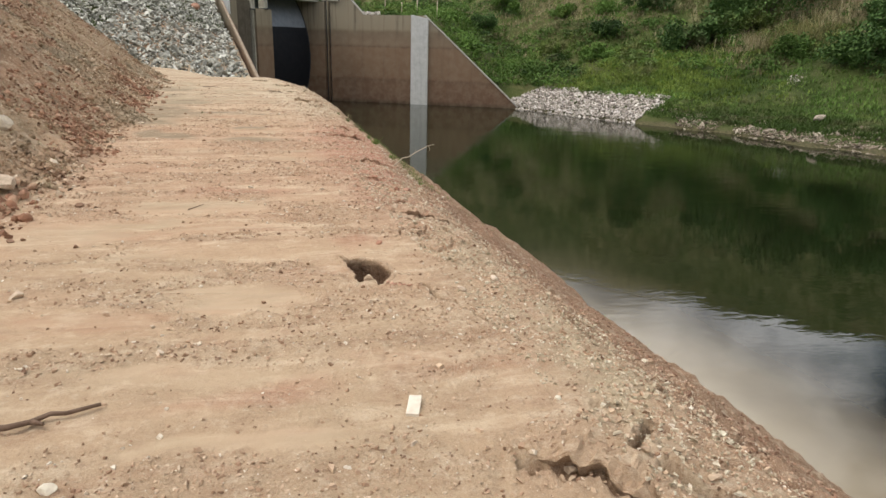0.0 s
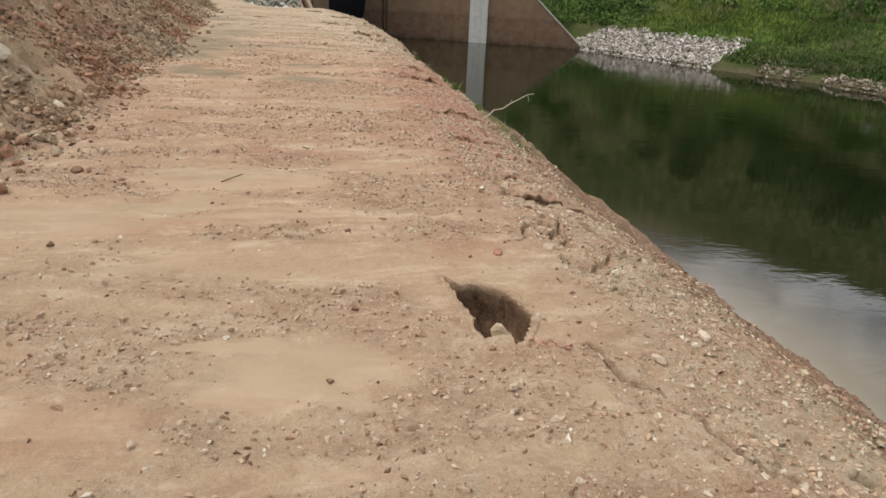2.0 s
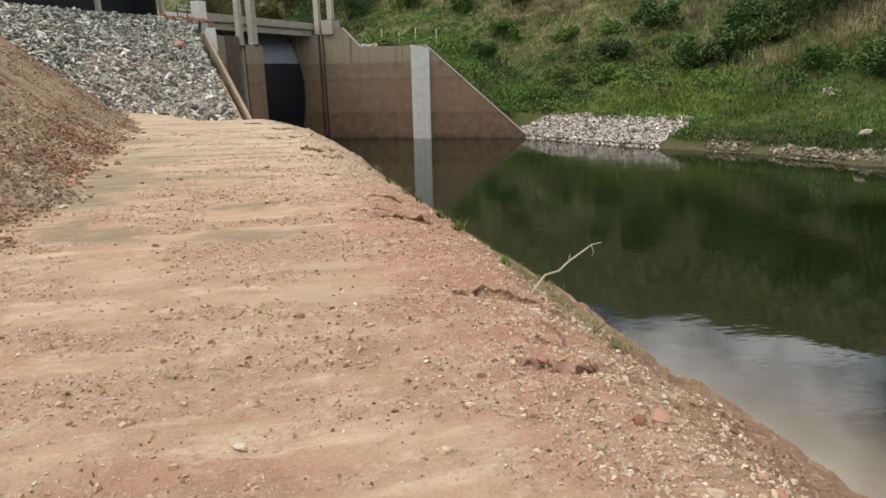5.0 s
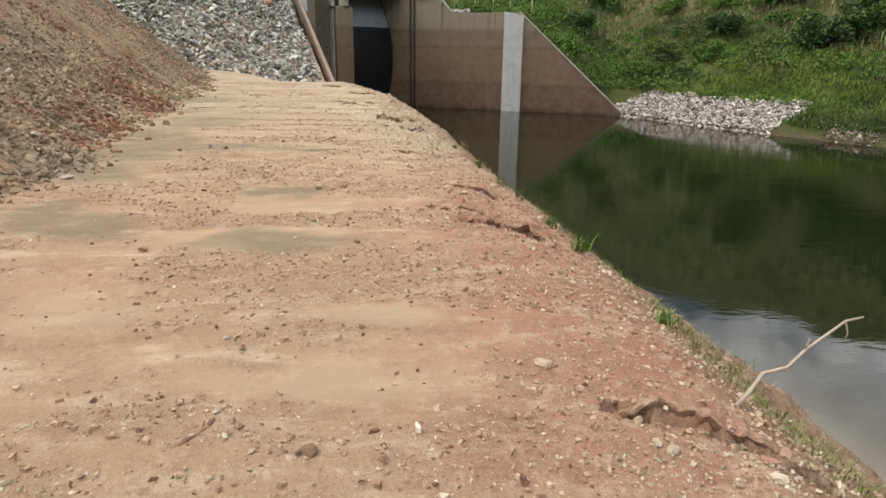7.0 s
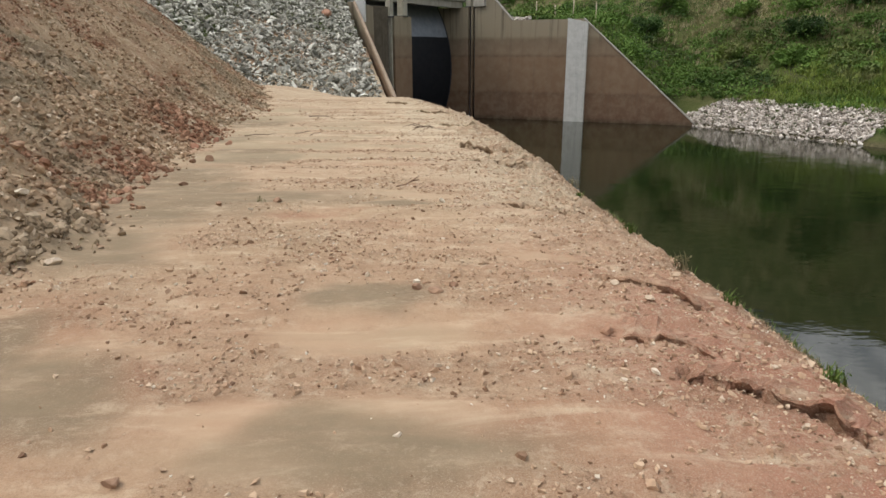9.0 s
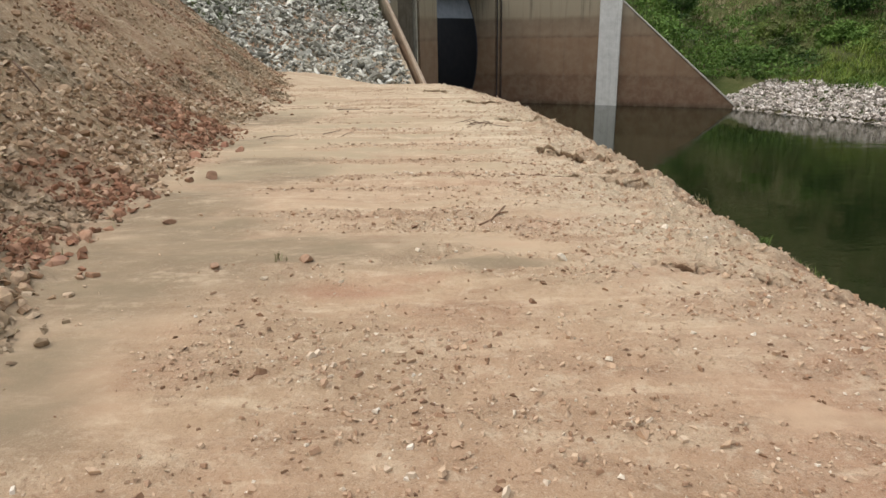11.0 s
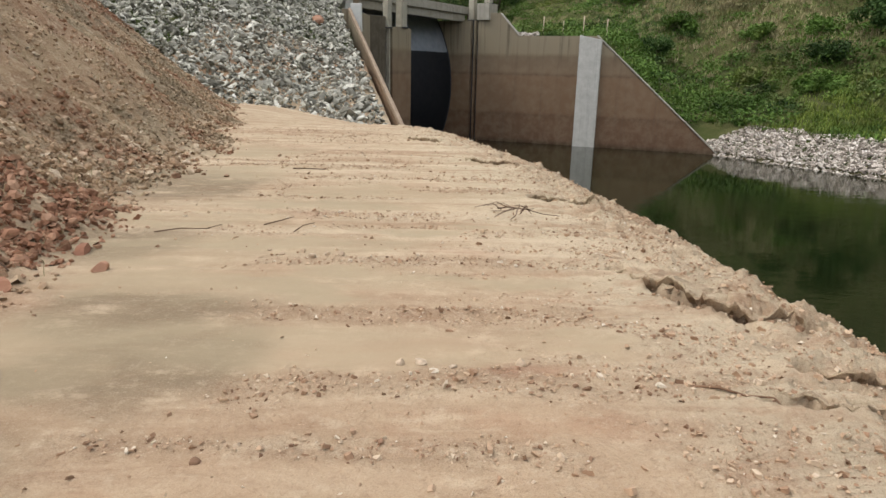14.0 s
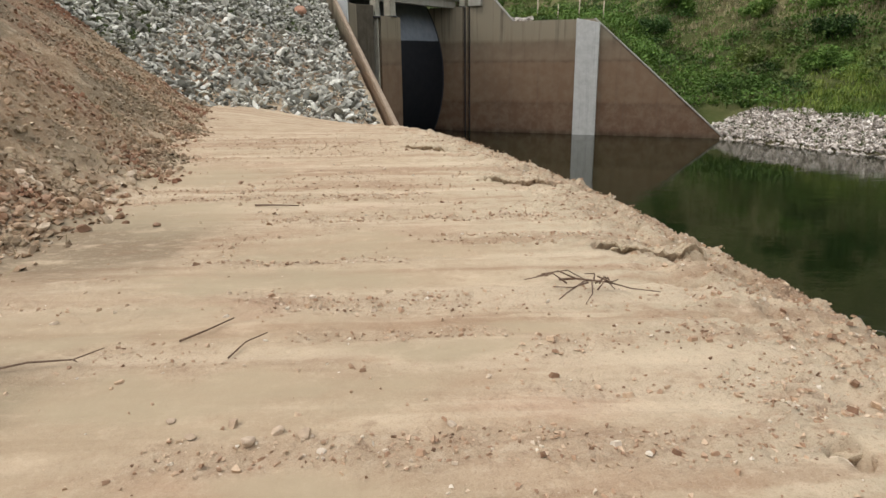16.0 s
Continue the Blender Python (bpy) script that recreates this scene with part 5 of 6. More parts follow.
for x, y, r in ((-0.51, 3.21, 0.055), (-2.5, 7.95, 0.06), (-2.7, 8.6, 0.07), (-2.6, 9.0, 0.06), (-1.30, 5.18, 0.075), (1.69, 5.12, 0.06), (1.51, 3.51, 0.028), (1.29, 6.06, 0.06), (1.41, 4.96, 0.05), (-0.10, 8.21, 0.05), (0.63, 7.97, 0.05), (1.43, 7.51, 0.05), (0.99, 10.06, 0.06),
                (1.50, 9.33, 0.05), (1.24, 9.46, 0.035), (1.62, 9.28, 0.03), (-2.26, 13.70, 0.085), (-2.80, 14.39, 0.08), (0.68, 16.04, 0.05), (0.84, 15.99, 0.055), (0.93, 15.90, 0.045), (0.08, 15.33, 0.07), (0.44, 15.20, 0.06), (0.21, 15.28, 0.06),
                (-0.48, 17.74, 0.05), (-0.90, 17.74, 0.045), (-0.98, 17.74, 0.04), (-0.77, 17.68, 0.03), (-0.85, 17.63, 0.035), (-0.27, 22.42, 0.055), (0.29, 19.05, 0.055), (-0.90, 19.32, 0.03), (-1.76, 19.29, 0.035), (-1.57, 19.25, 0.05), (-1.48, 19.31, 0.04),
                (-1.38, 19.27, 0.045), (-1.64, 19.37, 0.04), (-1.32, 19.19, 0.03), (-1.86, 19.41, 0.03), (1.07, 13.00, 0.05), (0.96, 13.24, 0.045), (1.12, 7.06, 0.045), (1.37, 6.79, 0.05), (1.29, 7.11, 0.055), (1.62, 6.72, 0.03), (0.66, 6.57, 0.045), (-0.42, 4.59, 0.03), (-0.21, 4.69, 0.03)):
    stone(x, y, r, PALE_STONE, PALE_L)
for x, y, r in ((-1.59, 7.51, 0.07), (-1.85, 5.6, 0.09), (-1.75, 6.35, 0.05), (-1.68, 6.42, 0.04), (-1.25, 6.18, 0.04), (0.22, 6.30, 0.03), (0.08, 6.29, 0.028), (0.15, 9.51, 0.045), (-0.96, 11.57, 0.05), (0.00, 13.11, 0.07), (-0.10, 13.20, 0.05), (0.09, 13.25, 0.045), (-2.55, 17.56, 0.11), (-2.69, 17.42, 0.08), (-2.89, 16.95, 0.10), (-2.98, 17.33, 0.12),
                (-1.75, 15.24, 0.06), (-1.28, 15.30, 0.07), (-2.90, 22.24, 0.06), (-3.38, 22.15, 0.10), (-3.18, 22.37, 0.05), (-2.39, 9.54, 0.07), (-2.06, 10.74, 0.045), (-1.90, 8.65, 0.04), (-2.37, 16.19, 0.07), (-0.74, 15.98, 0.045), (-1.59, 17.03, 0.03), (-2.68, 23.94, 0.05)):
    stone(x, y, r, BROWN_STONE, BROWN_L)
for x, y, r in ((0.99, 6.00, 0.055), (0.9, 11.2, 0.055), (1.56, 8.06, 0.10), (1.45, 8.03, 0.07), (1.28, 8.65, 0.06), (-2.72, 18.93, 0.09), (-3.00, 19.31, 0.11), (-3.06, 18.56, 0.12), (-2.63, 15.35, 0.08), (1.52, 7.36, 0.08), (1.72, 7.56, 0.07)):
    stone(x, y, r, RED_ROCK, RED_L)
for x, y, r in ((1.30, 3.04, 0.035), (1.36, 3.02, 0.045), (1.33, 2.93, 0.028), (1.44, 2.98, 0.04), (1.52, 2.95, 0.032), (1.47, 3.06, 0.03), (1.23, 3.10, 0.03), (1.66, 2.99, 0.045), (1.79, 2.98, 0.05), (1.88, 2.86, 0.045)):
    stone(x, y, r, TAN_LUMP, "tan earth lump in the broken track edge")
stone(-2.36, 7.86, 0.17, PALE_STONE, "large tan boulder at the foot of the spoil slope", "", 0.8, 0.1, "boulder")
stone(-2.85, 9.5, 0.14, PALE_STONE, "tan boulder at the foot of the spoil slope", "", 0.8, 0.1, "boulder")
stone(38.2, 43.2, 0.55, BANK_ROCK, "weathered brown boulder on the grassy shore", "", 0.8, 0.1, "boulder")

# ---------------------------------------------------------------- weeds along the edge


def blades(rng, pos, height, width, lean, mat, name):
    """Grass blades as bent strips of two quads' width tapering to a point."""
    n = len(pos)
    h = height * rng.uniform(0.5, 1.3, n)
    a = rng.uniform(0, 2 * np.pi, n)
    d = np.stack([np.cos(a), np.sin(a), np.zeros(n)], -1)
    side = np.stack([-np.sin(a), np.cos(a), np.zeros(n)], -1) * (width * rng.uniform(0.6, 1.2, n))[:, None]
    k = (lean * rng.uniform(0.2, 1.2, n) * h)[:, None]
    up = np.array((0, 0, 1.0))
    p0, p1, p2 = pos, pos + up * (0.55 * h)[:, None] + d * k * 0.35, pos + up * h[:, None] * 0.95 + d * k
    v = np.stack([p0 - side, p0 + side, p1 + side * 0.7, p1 - side * 0.7, p2], 1).reshape(-1, 3)
    i = (np.arange(n) * 5)[:, None]
    f = np.concatenate([i + np.array([[0, 1, 2]]), i + np.array([[0, 2, 3]]), i + np.array([[3, 2, 4]])])
    return mesh_from(name, v, f, mat, True)


def weed(x, y, n, h, seed, mat=GRASS_GREEN, label="small green weed on the bank edge"):
    rng = np.random.RandomState(seed)
    h *= 0.6
    o = np.array((x, y, gz(x, y)))
    t = thing("weed", tuple(o), label, "weed", "weeds along the bank edge")
    pos = rng.normal(0, h * 0.25, (n, 3)) * (1, 1, 0)
    ob = new("leaves", blades(rng, pos, h, 0.006, 0.7, mat, "leaves"))
    ob.parent = t
    lv = rng.normal(0, h * 0.3, (n * 2, 3)) * (1, 1, 0.5) + (0, 0, h * 0.6)
    ob = new("leaflet", leaf_mesh(rng, lv, h * 0.16, LEAF_MID if mat is GRASS_GREEN else mat, "leaflet"))
    ob.parent = t
    tagged(ob, kind="stuff")
    return t


def leaf_mesh(rng, pos, size, mat, name):
    """Small folded leaves, each two triangles, turned every way."""
    n = len(pos)
    s = size * rng.uniform(0.5, 1.4, n) if np.ndim(size) == 0 else size * rng.uniform(0.6, 1.3, n)
    R = rots(rng, n, 1.1)
    base = np.array(((-0.5, 0, 0), (0, -0.32, 0.08), (0.6, 0, -0.05), (0, 0.32, 0.08)))
    v = (np.einsum("nij,vj->nvi", R, base) * s[:, None, None] + pos[:, None, :]).reshape(-1, 3)
    i = (np.arange(n) * 4)[:, None]
    f = np.concatenate([i + np.array([[0, 1, 2]]), i + np.array([[0, 2, 3]])])
    return mesh_from(name, v, f, mat, True)


weed(4.79, 8.36, 40, 0.30, 1)
weed(1.90, 9.08, 20, 0.12, 2)
weed(1.77, 10.71, 24, 0.14, 3)
weed(1.64, 11.69, 30, 0.16, 4)
weed(1.60, 12.28, 26, 0.15, 5)
weed(1.55, 13.13, 20, 0.12, 6)
weed(1.43, 14.54, 22, 0.14, 7)
weed(1.73, 9.43, 16, 0.1, 8)
weed(1.31, 15.66, 18, 0.1, 9)
weed(1.53, 13.79, 18, 0.18, 10, GRASS_DRY, "dry upright weed on the bank edge")
weed(1.70, 17.64, 14, 0.22, 11, GRASS_DRY, "dry upright weed on the bank edge")
weed(-1.43, 15.33, 9, 0.09, 12, GRASS_DRY, "tiny dry weed on the track")

rng = np.random.RandomState(21)
n = 20000
gy = 2 + 24 * rng.rand(n) ** 1.4
gx = np.interp(gy, EDGE_Y, EDGE_X) + 0.12 + np.abs(rng.normal(0, 0.7, n))
keep = (fbm(gy * 1.1, gx * 0 + 4, 3) > 0.40) & (gy > 7.0 + rng.rand(n))
gx, gy = gx[keep], gy[keep]
pos = np.stack([gx, gy, land_z(gx, gy, True) - 0.01], -1)
tagged(new("dry_edge_grass", blades(rng, pos, 0.035, 0.0025, 1.8, GRASS_DRY, "dry_edge_grass")), "short dry grass and roots along the bank edge", "grass", kind="stuff")
sel = rng.rand(len(pos)) < 0.05
tagged(new("green_edge_grass", blades(rng, pos[sel] + (0.05, 0, -0.03), 0.045, 0.003, 1.1, GRASS_GREEN, "green_edge_grass")), "short green grass along the bank edge", "grass", kind="stuff")

n = 9000
gy = rng.uniform(9.3, 17, n)
gx = np.interp(gy, EDGE_Y, EDGE_X) + rng.normal(0.10, 0.10, n)
keep = fbm(gy * 1.6 + 30, gx * 2, 3) > 0.42
pos = np.stack([gx, gy, land_z(gx, gy, True) - 0.005], -1)[keep]
green = rng.rand(len(pos)) < 0.16
tagged(new("dry_edge_grass", blades(rng, pos[~green], 0.036, 0.003, 1.4, GRASS_DRY, "dry_edge_grass")), "pale dry grass fringe along the bank edge", "grass", kind="stuff")
tagged(new("green_edge_grass", blades(rng, pos[green] + (0.06, 0, -0.02), 0.045, 0.0032, 1.0, GRASS_GREEN, "green_edge_grass")), "green grass fringe along the bank edge", "grass", kind="stuff")

# ---------------------------------------------------------------- far bank: undergrowth, shrubs, grass
rng = np.random.RandomState(33)


def rocky(p):
    """On the pale rock bank beside the wing wall."""
    return (0.48 * p[:, 0] - 0.88 * p[:, 1] < -32.5) & (p[:, 2] < -3.05) & (p[:, 0] > 18)


def bank_points(n, d0, d1, power=1.0):
    """Random places on the far hillside, d0..d1 metres up from the shore."""
    out = []
    while sum(len(o) for o in out) < n:
        x, y = rng.uniform(5, 105, n * 2), rng.uniform(25, 165, n * 2)
        d = shore_dist(x, y)
        s = (x - SLOT[0]) * WING[0] + (y - SLOT[1]) * WING[1]
        b = (x - SLOT[0]) * WING_BACK[0] + (y - SLOT[1]) * WING_BACK[1]
        free = (d > d0) | ((b > 1.0) & (s > 1.5) & (s < 21))
        ok = free & (d < d1) & (rng.rand(n * 2) < (1 - np.clip(d, 0, d1) / d1 * 0.75) ** power) & (x / (y + 1) > 0.02)
        out.append(np.stack([x[ok], y[ok]], -1))
    p = np.concatenate(out)[:n]
    p = np.column_stack([p, land_z(p[:, 0], p[:, 1])])
    return p[~rocky(p)]


def lawn(p):
    """Low grass between the shore and the shrubs."""
    wob = 5 * (fbm(p[:, 0] * 0.2, p[:, 1] * 0.2, 3) - 0.5)
    return (shore_dist(p[:, 0], p[:, 1]) + wob < 13.5) & (p[:, 1] + wob < 66) & (p[:, 0] > 27)


def parched(p):
    """How dry the slope is: grey-brown grass high up, with few leaves."""
    wob = 0.5 * (fbm(p[:, 0] * 0.11 + 4, p[:, 1] * 0.11, 3) - 0.5)
    return np.clip(sstep(shore_dist(p[:, 0], p[:, 1]), 17, 27) + wob, 0, 1) * sstep(p[:, 0], 24, 31)


# leafy undergrowth in low mounds
c = np.concatenate([bank_points(7200, 2.2, 80), bank_points(3600, 1.5, 34)])
c = c[~lawn(c) & (rng.rand(len(c)) > 0.72 * parched(c))]
lush = fbm(c[:, 0] * 0.09, c[:, 1] * 0.09, 4)
c, lush = c[lush > 0.28], lush[lush > 0.28]
per = 25
r = rng.gamma(2.2, 0.26, len(c)) * (0.6 + 1.6 * np.clip(lush - 0.3, 0, 0.4)) + 0.15
off = rng.normal(0, 1, (len(c), per, 3))
off /= np.linalg.norm(off, axis=2, keepdims=True)
off[:, :, 2] = np.abs(off[:, :, 2]) * 0.75
lv = (c[:, None, :] + off * r[:, None, None] * rng.uniform(0.75, 1.05, (len(c), per, 1))).reshape(-1, 3)
mids = (np.repeat(fbm(c[:, 0] * 0.05 + 50, c[:, 1] * 0.05, 3), per) + rng.normal(0, 0.05, len(lv))) > 0.5
tagged(new("undergrowth", leaf_mesh(rng, lv[mids], 0.22, LEAF_MID, "undergrowth")), "dense bright green leafy undergrowth on the hillside", "undergrowth", kind="stuff")
tagged(new("undergrowth", leaf_mesh(rng, lv[~mids], 0.22, LEAF_DARK, "undergrowth")), "dense dark green leafy undergrowth on the hillside", "undergrowth", kind="stuff")

# larger leafy mounds
c = bank_points(330, 5, 80)
c = c[~lawn(c) & (rng.rand(len(c)) > 0.6 * parched(c))]
per = 330
r = rng.uniform(1.0, 2.4, len(c))
off = rng.normal(0, 1, (len(c), per, 3))
off /= np.linalg.norm(off, axis=2, keepdims=True)
off[:, :, 2] = np.abs(off[:, :, 2]) * 0.6
lump = 0.75 + 0.5 * fbm(off[:, :, 0] * 2 + c[:, :1], off[:, :, 1] * 2 + c[:, 1:2], 2)
lv = (c[:, None, :] + off * r[:, None, None] * lump[:, :, None] * rng.uniform(0.7, 1.05, (len(c), per, 1))).reshape(-1, 3)
kind_of = np.repeat(rng.rand(len(c)) < 0.6, per)
tagged(new("thicket", leaf_mesh(rng, lv[kind_of], 0.24, LEAF_MID, "thicket")), "mid-green leafy thickets on the hillside", "thicket", kind="stuff")
tagged(new("thicket", leaf_mesh(rng, lv[~kind_of], 0.24, LEAF_DARK, "thicket")), "dark green leafy thickets on the hillside", "thicket", kind="stuff")

# low grass near the shore, in soft swells of brighter and duller green
c = bank_points(15000, 0.9, 26)
c = c[lawn(c)]
tone = fbm(c[:, 0] * 0.16 + 3, c[:, 1] * 0.16, 3) + rng.normal(0, 0.035, len(c))
for sel, mat, h, lab in ((tone > 0.56, GRASS_GREEN, 0.20, "bright green low grass above the shore"), ((tone <= 0.56) & (tone > 0.44), LAWN, 0.26, "green low grass above the shore"), (tone <= 0.44, LEAF_MID, 0.3, "dull green low growth above the shore")):
    cc = c[sel]
    off = rng.normal(0, 0.28, (len(cc), 7, 3)) * (1, 1, 0)
    tagged(new("grass", blades(rng, (cc[:, None] + off).reshape(-1, 3), h, 0.035, 1.0, mat, "grass")), lab, "grass", kind="stuff")
# parched grass high on the slope
c = bank_points(9000, 14, 75)
c = c[rng.rand(len(c)) < parched(c)]
off = rng.normal(0, 0.4, (len(c), 9, 3)) * (1, 1, 0)
tagged(new("grass", blades(rng, (c[:, None] + off).reshape(-1, 3), 0.5, 0.045, 1.1, GRASS_PARCHED, "grass")), "grey-brown parched grass high on the hillside", "grass", kind="stuff")

# grass in tufts
c = bank_points(4600, 0.6, 70)
c = c[~lawn(c)]
g = fbm(c[:, 0] * 0.08 + 20, c[:, 1] * 0.08, 4) - 0.3 * sstep(c[:, 2], 7, 1)
for sel, mat, h, lab in ((g < 0.54, GRASS_GREEN, 0.55, "bright green grass tufts on the far bank"), (g >= 0.54, GRASS_DRY, 0.75, "dry straw-coloured grass tufts on the hillside")):
    cc = c[sel]
    k = 11
    off = rng.normal(0, 0.32, (len(cc), k, 3)) * (1, 1, 0)
    tagged(new("grass", blades(rng, (cc[:, None] + off).reshape(-1, 3), h, 0.03, 0.7, mat, "grass")), lab, "grass", kind="stuff")
# named grounds of the hillside: bright grass, dry grass
for cx, cy, sx, sy, m, h, mat, lab in ((33.5, 64.5, 3.2, 2.6, 420, 0.38, GRASS_BRIGHT, "bright yellow-green grass on the lower slope"), (37.5, 58.5, 3.2, 3.5, 420, 0.38, GRASS_BRIGHT, "bright yellow-green grass on the lower slope"),
                                       (48.5, 60.0, 3.0, 2.4, 170, 0.9, GRASS_DRY, "tall dry grey grass on the hillside"), (47.0, 80.0, 9.0, 5.0, 520, 0.7, GRASS_DRY, "dry grey-brown grass high on the hillside"), (34.0, 96.0, 6.0, 6.0, 420, 0.7, GRASS_DRY, "dry grey-brown grass high on the hillside"), (57.0, 60.0, 5.0, 5.0, 420, 0.7, GRASS_DRY, "dry grey-brown grass high on the hillside")):
    gx, gy = rng.normal(cx, sx, m), rng.normal(cy, sy, m)
    ok = shore_dist(gx, gy) > 2.0
    gp = np.column_stack([gx, gy, land_z(gx, gy)])[ok]
    gp = gp[~rocky(gp)]
    off = rng.normal(0, 0.3, (len(gp), 16, 3)) * (1, 1, 0)
    tagged(new("grass", blades(rng, (gp[:, None] + off).reshape(-1, 3), h, 0.035, 0.7, mat, "grass")), lab, "grass", kind="stuff")
# bright grass strip along the shore
m = 2600
sy = rng.uniform(28, 62, m)
shx = np.interp(sy, [p[1] for p in SHORE[::-1]], [p[0] for p in SHORE[::-1]]) + 1.7 + np.abs(rng.normal(0, 2.2, m))
sp = np.column_stack([shx, sy, land_z(shx, sy)])
sp = sp[~rocky(sp)]
off = rng.normal(0, 0.22, (len(sp), 12, 3)) * (1, 1, 0)
tagged(new("shore_grass", blades(rng, (sp[:, None] + off).reshape(-1, 3), 0.24, 0.03, 0.9, LAWN, "shore_grass")), "bright green grass strip above the shore", "grass", kind="stuff")


def shrub(x, y, w, h, seed, mat, label, group="shrubs on the far hillside"):
    """A shrub or small tree: forked stems and a ragged crown of leaves."""
    q = np.random.RandomState(seed)
    z = float(land_z(np.array([x]), np.array([y]))[0])
    t = thing("shrub" if h < 4.5 else "tree", (x, y, z - 0.1), label, "shrub" if h < 4.5 else "tree", group)
    bm = bmesh.new()
    lobes = []
    for i in range(7):
        a = i * 2.4 + q.uniform(-0.4, 0.4)
        e = Vector((math.cos(a) * w * q.uniform(0.15, 0.36), math.sin(a) * w * q.uniform(0.15, 0.36), h * q.uniform(0.45, 0.85)))
        twig_bm([(0, 0, -0.1), (e.x * 0.3, e.y * 0.3, e.z * 0.4), tuple(e)], 0.05 * h * 0.35, 0.02, 5, bm)
        lobes.append(e)
    part("trunk", bm, BARK, t)
    lobes += [Vector((q.uniform(-0.4, 0.4) * w, q.uniform(-0.4, 0.4) * w, h * q.uniform(0.2, 0.6))) for _ in range(9)]
    P = []
    for e in lobes:
        k = int(80 + 95 * min(w, 6) / 3)
        o = q.normal(0, 1, (k, 3))
        o = o / np.linalg.norm(o, axis=1, keepdims=True) * q.uniform(0.5, 1.05, (k, 1)) * (w * 0.20 * q.uniform(0.5, 1.5))
        P.append(o * (1, 1, 0.85) + np.array(e))
    P = np.concatenate(P)
    P[:, 2] = np.maximum(P[:, 2], 0.15)
    ob = new("crown", leaf_mesh(q, P, 0.22 if w < 4 else 0.29, mat, "crown"))
    ob.parent = t
    return t


DK, MD = "dense dark green leafy shrub on the hillside", "leafy mid-green shrub on the hillside"
for i, (x, y, w, h, dark) in enumerate((
    (48.6, 64.6, 10, 8.2, 1), (53.0, 63.2, 8, 7, 1), (47.0, 65.2, 5, 4.4, 1), (46.4, 67.8, 5, 4, 1), (41.4, 75.9, 6.5, 4.4, 1), (35.6, 74.4, 4.5, 3.4, 1), (40.3, 65.8, 4.5, 3.0, 1), (43.1, 64.9, 4.5, 3.0, 1), (35.1, 86.2, 4.5, 3, 0), (46.5, 48.7, 5, 3.0, 1), (49.8, 50.6, 5.5, 4, 1),
    (28.1, 109.8, 5, 4, 0), (35.0, 102.8, 5.5, 4, 1), (45.9, 84.5, 6, 4.4, 1), (53.3, 78.4, 6, 4, 1), (58.7, 69.7, 6, 4.4, 1), (62.3, 61.3, 6.5, 4.4, 1), (57.4, 54.3, 5, 4, 1), (53.4, 42.2, 5, 3.6, 1), (30.2, 77.2, 3.4, 2.2, 0), (32.4, 70.5, 3, 1.8, 0), (38.3, 80.8, 4, 2.6, 0),
    (42.2, 89.9, 5, 3.6, 1), (49.8, 92.6, 6, 4.2, 1), (29.2, 94.0, 4, 2.6, 0), (24.3, 86.9, 3.6, 2.4, 1), (58.1, 85.4, 6, 4.4, 0), (67.2, 72.2, 6, 4.4, 1), (45.7, 56.1, 3.4, 2.2, 0), (47.7, 41.1, 3.5, 2.2, 0), (14.7, 140.3, 11, 9, 1), (8.8, 150.1, 9, 7, 1), (-0.6, 151.6, 9, 5, 0), (22.4, 126.4, 6, 4.4, 0),
)):
    if y > 72 and x > 30:
        w, h = 0.75 * w, 0.7 * h
    shrub(x, y, w, h, 300 + i, LEAF_DARK if dark else LEAF_MID, DK if dark else MD)
# trees and shrubs added to darken the slope seen over the deck
for i, (x, y, w, h) in enumerate(((1, 116, 10, 9), (-6, 113, 10, 8), (7, 122, 10, 9), (-13, 112, 10, 8), (13, 132, 9, 7))):
    shrub(x, y, w, h, 380 + i, LEAF_DARK, "dark leafy tree beyond the dam", "trees beyond the dam")
for i, (x, y, w, h) in enumerate(((-13, 146, 9, 5), (-7.5, 141, 9, 5), (-2.5, 140.5, 8, 4), (3, 141, 9, 5), (-10, 152, 9, 6), (-3.5, 149, 9, 6))):
    shrub(x, y, w, h, 420 + i, LEAF_OLIVE, "dark olive shrub on the slope beyond the bridge", "shrubs beyond the bridge")
# dry reeds below the big tree
for x, y in ((44.9, 61.3), (46.3, 60.2), (47.6, 58.9), (48.8, 58.0), (45.6, 62.2)):
    q = np.random.RandomState(int(x * 10))
    z = float(land_z(np.array([x]), np.array([y]))[0])
    t = thing("reed_clump", (x, y, z), "tall dry straw-coloured reeds on the hillside", "reeds", "dry reeds")
    ob = new("stalk_tuft", blades(q, q.normal(0, 1.0, (120, 3)) * (1, 1, 0), 1.6, 0.022, 0.7, GRASS_DRY, "stalk_tuft"))
    tagged(ob, kind="stuff")
    ob.parent = t
# pale flowering bush near the shore
t = thing("shrub", (41.4, 50.3, float(land_z(np.array([41.4]), np.array([50.3]))[0])), "small bush with pale whitish leaves near the shore", "shrub")
ob = new("crown", leaf_mesh(np.random.RandomState(5), np.random.RandomState(6).normal(0, 0.35, (110, 3)) + (0, 0, 0.6), 0.12, PALE_ROCK, "crown"))
ob.parent = t
# marker posts behind the wing wall
for i, (s, b, h) in enumerate(((4.2, 5, 1.9), (5.6, 6.5, 1.5), (7.6, 5.5, 1.9), (9.2, 8, 1.6))):
    x, y = on_wing(s, b)
    z = float(land_z(np.array([x]), np.array([y]))[0])
    t = thing("marker_post", (x, y, z), "thin pale marker post in the grass behind the wall", "post", "marker posts")
    part("shaft", twig_bm([(0, 0, -0.2), (0.02, 0.01, h)], 0.06, 0.05), PALE_WOOD, t)

